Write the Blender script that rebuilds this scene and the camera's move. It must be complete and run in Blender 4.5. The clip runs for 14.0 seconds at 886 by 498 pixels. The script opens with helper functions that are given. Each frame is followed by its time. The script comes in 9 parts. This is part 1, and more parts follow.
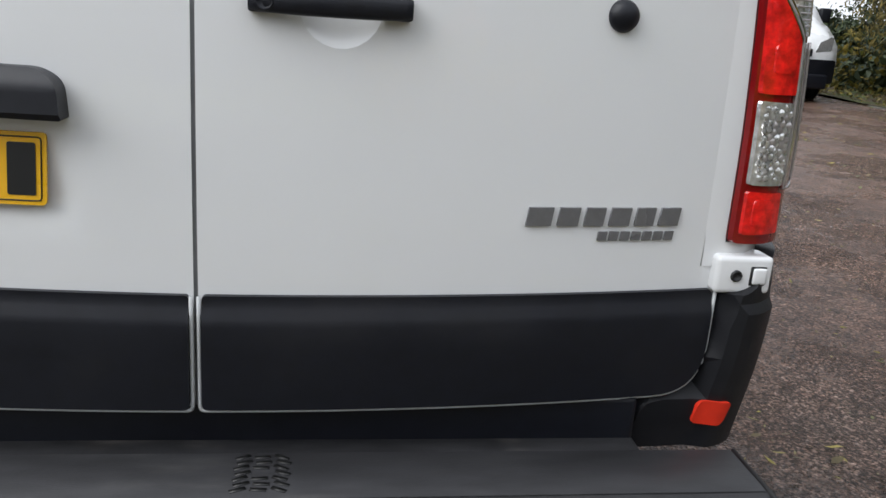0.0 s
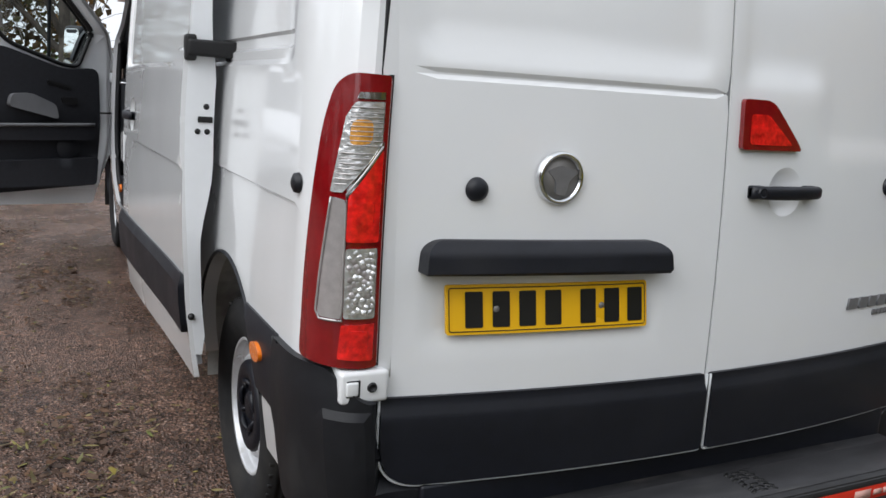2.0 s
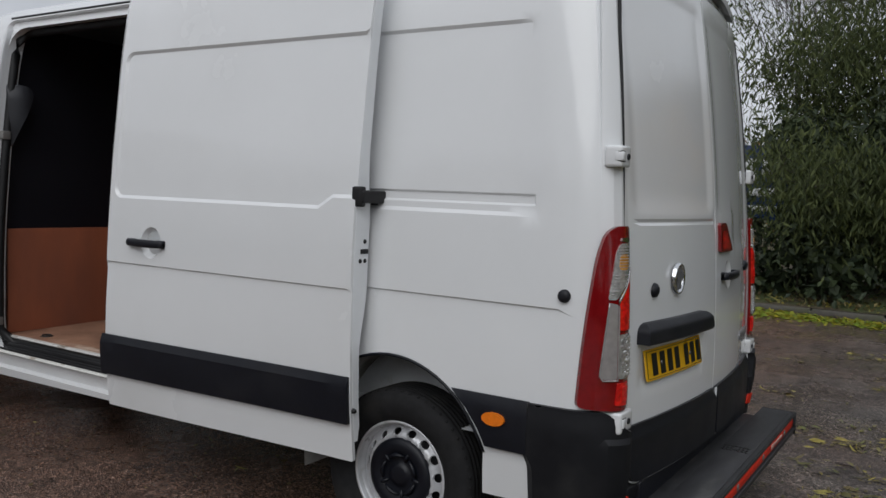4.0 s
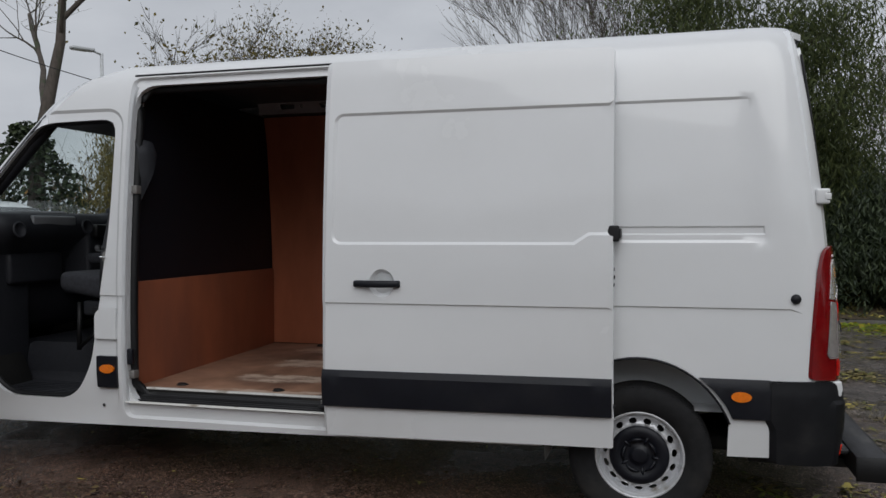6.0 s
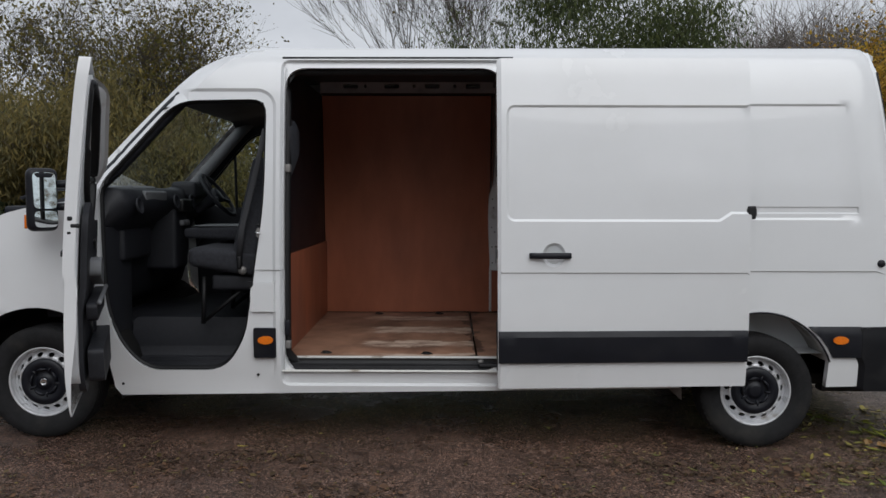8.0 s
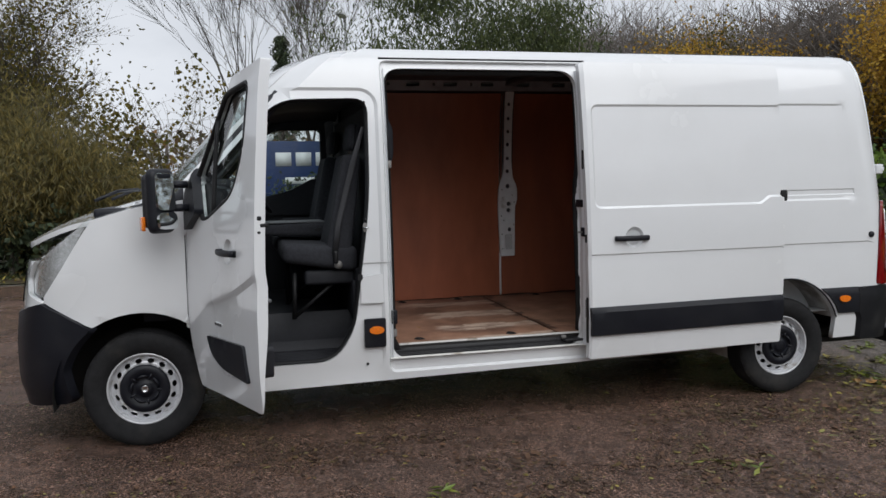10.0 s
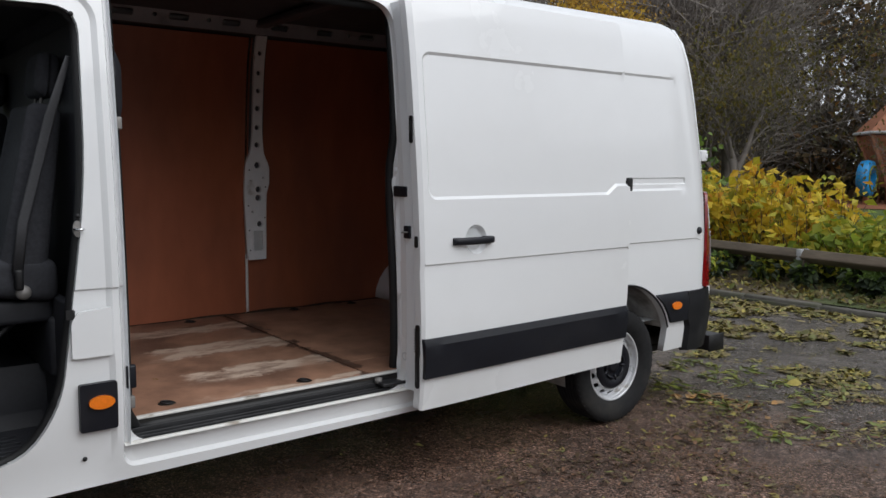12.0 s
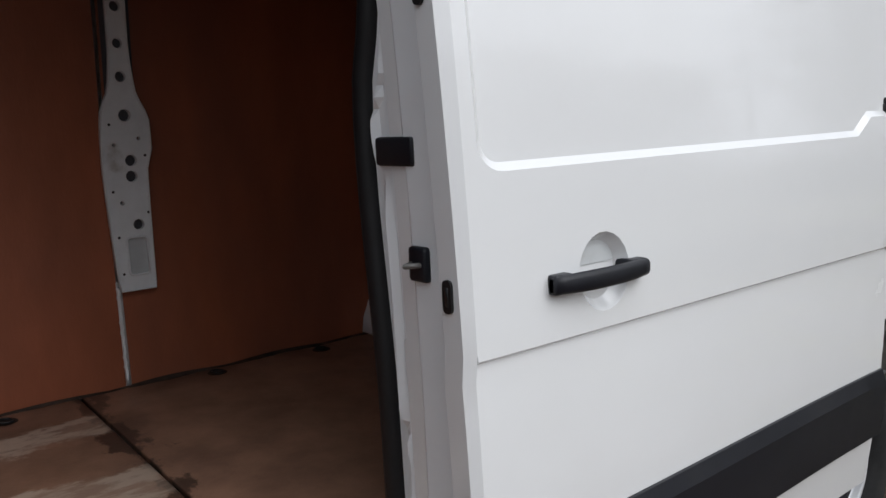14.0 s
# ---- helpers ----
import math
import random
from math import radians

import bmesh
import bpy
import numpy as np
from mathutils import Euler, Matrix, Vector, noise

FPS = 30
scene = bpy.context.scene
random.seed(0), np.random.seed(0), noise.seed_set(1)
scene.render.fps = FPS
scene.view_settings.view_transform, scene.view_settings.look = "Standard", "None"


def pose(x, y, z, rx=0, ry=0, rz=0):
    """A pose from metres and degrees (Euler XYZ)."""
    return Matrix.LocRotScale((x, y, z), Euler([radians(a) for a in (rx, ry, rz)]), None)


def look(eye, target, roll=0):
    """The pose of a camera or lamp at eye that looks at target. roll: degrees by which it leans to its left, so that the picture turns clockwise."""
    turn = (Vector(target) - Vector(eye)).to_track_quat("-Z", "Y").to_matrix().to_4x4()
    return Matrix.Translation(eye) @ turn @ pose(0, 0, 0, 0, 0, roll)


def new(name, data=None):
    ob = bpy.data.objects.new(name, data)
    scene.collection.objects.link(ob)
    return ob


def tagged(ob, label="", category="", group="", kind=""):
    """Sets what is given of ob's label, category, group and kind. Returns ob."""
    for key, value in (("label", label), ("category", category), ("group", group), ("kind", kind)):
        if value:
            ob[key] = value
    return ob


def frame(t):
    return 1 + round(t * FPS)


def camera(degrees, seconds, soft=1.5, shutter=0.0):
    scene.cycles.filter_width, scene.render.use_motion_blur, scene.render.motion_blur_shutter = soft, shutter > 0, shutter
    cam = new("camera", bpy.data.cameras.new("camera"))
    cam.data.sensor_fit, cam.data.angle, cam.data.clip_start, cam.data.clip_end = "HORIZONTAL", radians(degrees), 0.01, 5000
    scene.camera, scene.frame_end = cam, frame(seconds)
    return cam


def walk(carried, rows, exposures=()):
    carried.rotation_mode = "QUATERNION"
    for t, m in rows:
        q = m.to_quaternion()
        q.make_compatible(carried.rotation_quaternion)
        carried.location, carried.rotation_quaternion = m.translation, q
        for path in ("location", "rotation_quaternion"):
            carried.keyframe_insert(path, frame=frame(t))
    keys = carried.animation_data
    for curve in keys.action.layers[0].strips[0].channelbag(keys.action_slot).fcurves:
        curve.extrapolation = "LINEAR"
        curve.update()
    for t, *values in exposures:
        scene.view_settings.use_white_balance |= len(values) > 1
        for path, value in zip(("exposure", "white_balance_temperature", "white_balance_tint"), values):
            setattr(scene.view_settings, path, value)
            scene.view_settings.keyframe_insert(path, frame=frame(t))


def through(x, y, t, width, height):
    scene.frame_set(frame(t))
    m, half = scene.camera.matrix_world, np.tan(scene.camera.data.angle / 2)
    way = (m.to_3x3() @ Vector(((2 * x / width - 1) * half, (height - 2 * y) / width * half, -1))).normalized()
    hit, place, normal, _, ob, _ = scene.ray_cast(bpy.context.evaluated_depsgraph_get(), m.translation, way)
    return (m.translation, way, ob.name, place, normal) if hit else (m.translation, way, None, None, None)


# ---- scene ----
cam = camera(56.6, 14.0)
PATH = [
    (0, (0.22, -1.217, 1.131), (0.507, 0.677, 0.559), 4.1),
    (0.5, (-0.163, -1.553, 1.144), (0.08, 0.336, 0.535), 4.2),
    (1, (-0.604, -1.606, 1.122), (-0.207, 0.261, 0.526), 3.7),
    (1.5, (-1.037, -1.467, 1.196), (-0.32, 0.348, 0.759), 4.7),
    (2, (-1.522, -1.413, 1.3), (-0.626, 0.339, 0.941), 3.6),
    (2.5, (-2.011, -1.351, 1.363), (-0.856, 0.27, 1.164), 2.8),
    (3, (-2.576, -1.239, 1.386), (-1.26, 0.254, 1.191), 2.9),
    (3.2, (-2.783, -1.177, 1.413), (-1.347, 0.203, 1.229), 3.1),
    (4.25, (-3.735, -0.615, 1.427), (-2.009, 0.399, 1.31), 1.6),
    (5.3, (-4.525, 0.213, 1.436), (-2.642, 0.885, 1.394), 0.4),
    (5.5, (-4.675, 0.389, 1.439), (-2.763, 0.974, 1.398), 0.5),
    (6, (-5.025, 0.899, 1.421), (-3.095, 1.423, 1.375), -0.2),
    (6.5, (-5.336, 1.407, 1.435), (-3.394, 1.872, 1.326), -0.7),
    (7, (-5.538, 1.918, 1.463), (-3.551, 2.093, 1.323), 0.3),
    (7.5, (-5.661, 2.402, 1.492), (-3.669, 2.513, 1.352), -0.0),
    (8, (-5.862, 2.885, 1.496), (-3.866, 2.899, 1.367), 0.1),
    (8.2, (-5.927, 3.061, 1.479), (-3.931, 3.06, 1.36), -0.6),
    (9.25, (-6.12, 4.12, 1.51), (-4.145, 3.83, 1.372), -0.9),
    (10.3, (-5.869, 5.004, 1.533), (-3.979, 4.369, 1.378), -1.1),
    (10.5, (-5.729, 5.096, 1.519), (-3.881, 4.348, 1.358), -1.0),
    (11, (-5.244, 5.147, 1.503), (-3.444, 4.306, 1.276), -1.2),
    (11.5, (-4.707, 5.055, 1.525), (-3.031, 3.985, 1.31), -0.1),
    (12, (-4.118, 4.786, 1.511), (-2.543, 3.57, 1.306), 0.2),
    (12.5, (-3.583, 4.519, 1.492), (-2.038, 3.268, 1.274), -1.3),
    (13, (-3.077, 4.176, 1.472), (-1.548, 2.908, 1.243), -1.5),
    (13.5, (-2.59, 3.774, 1.439), (-1.079, 2.497, 1.149), -1.8),
    (14, (-2.089, 3.377, 1.43), (-0.523, 2.171, 1.124), -2.6),
]
EXPOSURES = [(0, 0.70), (0.5, 0.98), (1, 1.2), (1.5, 0.92), (2, 0.56), (2.5, 0.28), (3, 0.0), (5.5, -0.52), (6.5, -0.42), (7.2, -0.2), (8, -0.27), (10.5, 0.05), (11.5, 0.11), (12.5, 0.10), (13.2, 0.20), (14, 0.28)]
walk(cam, [(t, look(eye, target, roll)) for t, eye, target, roll in PATH], EXPOSURES)

# ---- overcast daylight: pale sky, a broad weak sun ----
world = bpy.data.worlds.new("overcast_sky")
scene.world = world
world.use_nodes = True
wt = world.node_tree
wt.nodes.clear()
w_out = wt.nodes.new("ShaderNodeOutputWorld")
w_bg = wt.nodes.new("ShaderNodeBackground")
w_sky = wt.nodes.new("ShaderNodeTexSky")
w_sky.sky_type = "NISHITA"
w_sky.sun_disc = False
w_sky.sun_elevation, w_sky.sun_rotation = radians(46), radians(-107)
w_sky.air_density, w_sky.dust_density, w_sky.ozone_density = 1.0, 4.0, 1.0
w_gray = wt.nodes.new("ShaderNodeHueSaturation")
w_gray.inputs["Saturation"].default_value = 0.12
w_mix = wt.nodes.new("ShaderNodeMix")
w_mix.data_type = "RGBA"
w_mix.inputs["Factor"].default_value = 0.72
w_noise = wt.nodes.new("ShaderNodeTexNoise")
w_noise.inputs["Scale"].default_value = 2.6
w_noise.inputs["Detail"].default_value = 7
w_noise.inputs["Roughness"].default_value = 0.55
w_ramp = wt.nodes.new("ShaderNodeValToRGB")
w_ramp.color_ramp.elements[0].position, w_ramp.color_ramp.elements[0].color = 0.34, (7.6, 8.1, 9.0, 1)
w_ramp.color_ramp.elements[1].position, w_ramp.color_ramp.elements[1].color = 0.68, (10.6, 11.1, 12.0, 1)
w_co = wt.nodes.new("ShaderNodeTexCoord")
w_map = wt.nodes.new("ShaderNodeMapping")
w_map.inputs["Scale"].default_value = (1, 1, 2.2)
wt.links.new(w_co.outputs["Generated"], w_map.inputs["Vector"])
wt.links.new(w_map.outputs["Vector"], w_noise.inputs["Vector"])
wt.links.new(w_noise.outputs["Fac"], w_ramp.inputs["Fac"])
wt.links.new(w_sky.outputs["Color"], w_gray.inputs["Color"])
wt.links.new(w_gray.outputs["Color"], w_mix.inputs["A"])
wt.links.new(w_ramp.outputs["Color"], w_mix.inputs["B"])
wt.links.new(w_mix.outputs["Result"], w_bg.inputs["Color"])
w_bg.inputs["Strength"].default_value = 0.095
wt.links.new(w_bg.outputs["Background"], w_out.inputs["Surface"])

sun = new("sun", bpy.data.lights.new("sun", "SUN"))
sun.data.energy, sun.data.angle, sun.data.color = 1.4, radians(60), (0.98, 0.99, 1.0)
sun.matrix_world = look((-20, -4.0, 22.0), (0, 2, 0))


# ---- materials ----
def shade(name, base, rough=0.5, metal=0.0, vary=0.08, scale=6.0, bump=0.0, bump_scale=80.0, coat=0.0,
          stain=None, stain_scale=1.5, stain_from=0.55, stain_to=0.75, spec=0.5, rough_vary=0.08, trans=0.0, ior=1.45, islands=None, objects=0.0, alpha=1.0, stretch=(1, 1, 1)):
    """A node material: base colour with fine and broad variation, optional stains, relief and per-piece tints."""
    m = bpy.data.materials.new(name)
    m.use_nodes = True
    nt = m.node_tree
    p = nt.nodes["Principled BSDF"]
    co = nt.nodes.new("ShaderNodeTexCoord")
    mp = nt.nodes.new("ShaderNodeMapping")
    mp.inputs["Scale"].default_value = stretch
    nt.links.new(co.outputs["Object"], mp.inputs["Vector"])
    n1 = nt.nodes.new("ShaderNodeTexNoise")
    n1.inputs["Scale"].default_value, n1.inputs["Detail"].default_value, n1.inputs["Roughness"].default_value = scale, 6, 0.6
    nt.links.new(mp.outputs["Vector"], n1.inputs["Vector"])
    ramp = nt.nodes.new("ShaderNodeValToRGB")
    lo = [max(0.0, c * (1 - vary)) for c in base]
    hi = [min(1.0, c * (1 + vary)) for c in base]
    ramp.color_ramp.elements[0].position, ramp.color_ramp.elements[0].color = 0.3, (*lo, 1)
    ramp.color_ramp.elements[1].position, ramp.color_ramp.elements[1].color = 0.7, (*hi, 1)
    nt.links.new(n1.outputs["Fac"], ramp.inputs["Fac"])
    col = ramp.outputs["Color"]
    if islands or objects:
        if islands:
            src = nt.nodes.new("ShaderNodeNewGeometry").outputs["Random Per Island"]
            r2 = nt.nodes.new("ShaderNodeValToRGB")
            els = r2.color_ramp.elements
            while len(els) < len(islands):
                els.new(0.5)
            for k, c in enumerate(islands):
                els[k].position, els[k].color = k / (len(islands) - 1), (*c, 1)
            nt.links.new(src, r2.inputs["Fac"])
            mx = nt.nodes.new("ShaderNodeMix")
            mx.data_type, mx.blend_type = "RGBA", "MULTIPLY"
            mx.inputs["Factor"].default_value = 1.0
            nt.links.new(col, mx.inputs["A"])
            nt.links.new(r2.outputs["Color"], mx.inputs["B"])
            col = mx.outputs["Result"]
        else:
            src = nt.nodes.new("ShaderNodeObjectInfo").outputs["Random"]
            hs = nt.nodes.new("ShaderNodeHueSaturation")
            mr = nt.nodes.new("ShaderNodeMapRange")
            mr.inputs["To Min"].default_value, mr.inputs["To Max"].default_value = 1 - objects, 1 + objects
            nt.links.new(src, mr.inputs["Value"])
            nt.links.new(mr.outputs["Result"], hs.inputs["Value"])
            nt.links.new(col, hs.inputs["Color"])
            col = hs.outputs["Color"]
    n2 = nt.nodes.new("ShaderNodeTexNoise")
    n2.inputs["Scale"].default_value, n2.inputs["Detail"].default_value = stain_scale, 8
    nt.links.new(mp.outputs["Vector"], n2.inputs["Vector"])
    if stain:
        mr = nt.nodes.new("ShaderNodeMapRange")
        mr.interpolation_type = "SMOOTHSTEP"
        mr.inputs["From Min"].default_value, mr.inputs["From Max"].default_value = stain_from, stain_to
        nt.links.new(n2.outputs["Fac"], mr.inputs["Value"])
        mx = nt.nodes.new("ShaderNodeMix")
        mx.data_type = "RGBA"
        mx.inputs["B"].default_value = (*stain, 1)
        nt.links.new(mr.outputs["Result"], mx.inputs["Factor"])
        nt.links.new(col, mx.inputs["A"])
        col = mx.outputs["Result"]
    nt.links.new(col, p.inputs["Base Color"])
    rr = nt.nodes.new("ShaderNodeMapRange")
    rr.inputs["To Min"].default_value, rr.inputs["To Max"].default_value = max(0.02, rough - rough_vary), min(1.0, rough + rough_vary)
    rr.inputs["From Min"].default_value, rr.inputs["From Max"].default_value = 0.3, 0.7
    nt.links.new(n2.outputs["Fac"], rr.inputs["Value"])
    nt.links.new(rr.outputs["Result"], p.inputs["Roughness"])
    p.inputs["Metallic"].default_value = metal
    p.inputs["Specular IOR Level"].default_value = spec
    p.inputs["Coat Weight"].default_value = coat
    p.inputs["Coat Roughness"].default_value = 0.05
    p.inputs["Transmission Weight"].default_value = trans
    p.inputs["IOR"].default_value = ior
    p.inputs["Alpha"].default_value = alpha
    if bump:
        nb = nt.nodes.new("ShaderNodeTexNoise")
        nb.inputs["Scale"].default_value, nb.inputs["Detail"].default_value = bump_scale, 5
        nt.links.new(mp.outputs["Vector"], nb.inputs["Vector"])
        b = nt.nodes.new("ShaderNodeBump")
        b.inputs["Strength"].default_value, b.inputs["Distance"].default_value = 1.0, bump
        nt.links.new(nb.outputs["Fac"], b.inputs["Height"])
        nt.links.new(b.outputs["Normal"], p.inputs["Normal"])
    return m


PAINT = shade("white_van_paint", (0.765, 0.775, 0.785), 0.24, vary=0.012, scale=3, coat=1.0, rough_vary=0.06, stain=(0.69, 0.695, 0.69), stain_scale=1.1, stain_from=0.5, stain_to=0.9)
INNER_PAINT = shade("white_inner_paint", (0.80, 0.82, 0.84), 0.35, vary=0.02, scale=12, stain=(0.55, 0.53, 0.49), stain_scale=7, stain_from=0.66, stain_to=0.8)
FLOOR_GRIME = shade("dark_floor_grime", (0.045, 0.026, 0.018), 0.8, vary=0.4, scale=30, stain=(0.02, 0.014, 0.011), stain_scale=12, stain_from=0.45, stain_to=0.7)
TRACK = shade("grimy_black_track", (0.014, 0.013, 0.012), 0.5, vary=0.3, scale=25, stain=(0.07, 0.05, 0.036), stain_scale=9, stain_from=0.52, stain_to=0.8, stretch=(1, 0.3, 1))
SILL_PAINT = shade("scuffed_white_sill", (0.70, 0.69, 0.66), 0.4, vary=0.05, scale=20, stain=(0.25, 0.2, 0.15), stain_scale=16, stain_from=0.58, stain_to=0.7, stretch=(1, 0.35, 1))
GREY_METAL = shade("grey_primed_steel", (0.55, 0.57, 0.58), 0.45, vary=0.05, scale=20, stain=(0.35, 0.33, 0.3), stain_scale=9, stain_from=0.6, stain_to=0.8)
POST_METAL = shade("pale_primed_post", (0.82, 0.84, 0.86), 0.45, vary=0.04, scale=20, stain=(0.5, 0.48, 0.45), stain_scale=9, stain_from=0.62, stain_to=0.8)
PLASTIC = shade("black_grained_plastic", (0.006, 0.007, 0.0115), 0.44, vary=0.2, scale=30, spec=0.45, bump=0.0004, bump_scale=900, stain=(0.014, 0.014, 0.017), stain_scale=4, stain_from=0.5, stain_to=0.85)
BUMPER = shade("faded_grey_black_plastic", (0.010, 0.0105, 0.013), 0.48, vary=0.15, scale=30, spec=0.35, bump=0.0004, bump_scale=800, stain=(0.03, 0.03, 0.03), stain_scale=6, stain_from=0.5, stain_to=0.9)
STEP = shade("scuffed_black_step", (0.023, 0.023, 0.025), 0.5, spec=0.45, vary=0.3, scale=25, bump=0.0006, bump_scale=300, stain=(0.11, 0.10, 0.095), stain_scale=14, stain_from=0.56, stain_to=0.85, stretch=(0.4, 1, 1))
STEP_TOP = shade("scuffed_grey_tread", (0.033, 0.033, 0.036), 0.55, vary=0.25, scale=25, bump=0.0005, bump_scale=300, stain=(0.10, 0.098, 0.095), stain_scale=9, stain_from=0.56, stain_to=0.8, stretch=(0.3, 1, 1))
BADGE = shade("dull_silver_badge", (0.20, 0.20, 0.21), 0.3, metal=0.4, vary=0.1, scale=40)
RED_TAPE = shade("red_reflective_strip", (0.66, 0.034, 0.014), 0.6, spec=0.25, vary=0.1, scale=20, stain=(0.45, 0.04, 0.02), stain_scale=8, stain_from=0.55, stain_to=0.8)
RUBBER = shade("black_rubber_seal", (0.007, 0.007, 0.008), 0.55, vary=0.2, scale=30)
TYRE = shade("tyre_rubber", (0.015, 0.015, 0.016), 0.82, spec=0.3, vary=0.25, scale=25, bump=0.0008, bump_scale=200, stain=(0.036, 0.034, 0.031), stain_scale=6, stain_from=0.5, stain_to=0.8)
RIM = shade("silver_painted_steel", (0.62, 0.63, 0.65), 0.34, metal=0.3, vary=0.05, scale=25, stain=(0.3, 0.27, 0.23), stain_scale=14, stain_from=0.55, stain_to=0.8)
SEAM_GREY = shade("grey_door_edge_rubber", (0.16, 0.165, 0.17), 0.6, vary=0.1, scale=20)
CHROME = shade("chrome", (0.75, 0.76, 0.77), 0.12, metal=1.0, vary=0.03, rough_vary=0.04)
STEEL = shade("dull_steel", (0.26, 0.25, 0.24), 0.6, metal=0.6, vary=0.1, scale=30)
DARK_METAL = shade("dark_steel", (0.03, 0.03, 0.032), 0.5, metal=0.4, vary=0.2)
ARCH = shade("dusty_grey_arch_liner", (0.44, 0.43, 0.41), 0.9, vary=0.3, scale=12, stain=(0.14, 0.13, 0.12), stain_scale=4, stain_from=0.45, stain_to=0.75)
UNDER = shade("dark_underbody", (0.012, 0.011, 0.010), 0.85, vary=0.3, scale=10)
LENS_RED = shade("red_lens", (0.19, 0.004, 0.006), 0.12, vary=0.15, scale=30, coat=1.0, rough_vary=0.04)
LENS_BRIGHT = shade("bright_red_lens", (0.66, 0.012, 0.010), 0.15, vary=0.5, scale=45, coat=1.0, bump=0.002, bump_scale=60)
LENS_CLEAR = shade("clear_faceted_lens", (0.78, 0.79, 0.78), 0.12, metal=0.7, vary=0.35, scale=60, coat=1.0, bump=0.0025, bump_scale=70)
LENS_GREY = shade("smoked_clear_lens", (0.42, 0.39, 0.385), 0.25, metal=0.4, vary=0.12, scale=40, coat=1.0)
AMBER = shade("amber_lens", (0.85, 0.20, 0.01), 0.2, vary=0.1, scale=60, coat=1.0, bump=0.001, bump_scale=250)
AMBER_PALE = shade("pale_amber_reflector", (0.72, 0.33, 0.06), 0.2, metal=0.3, vary=0.4, scale=60, coat=1.0, bump=0.0015, bump_scale=90)
YELLOW = shade("yellow_plate", (0.80, 0.44, 0.012), 0.3, vary=0.03, coat=0.6)
INK = shade("black_ink", (0.012, 0.012, 0.012), 0.35, vary=0.05)
PALE_INK = shade("pale_print", (0.62, 0.35, 0.30), 0.5, vary=0.05)
PLY = shade("brown_faced_plywood", (0.345, 0.106, 0.052), 0.40, spec=0.6, vary=0.16, scale=5, bump=0.0006, bump_scale=120, stain=(0.20, 0.075, 0.05), stain_scale=1.7, stain_from=0.48, stain_to=0.8, stretch=(1, 1, 0.35))


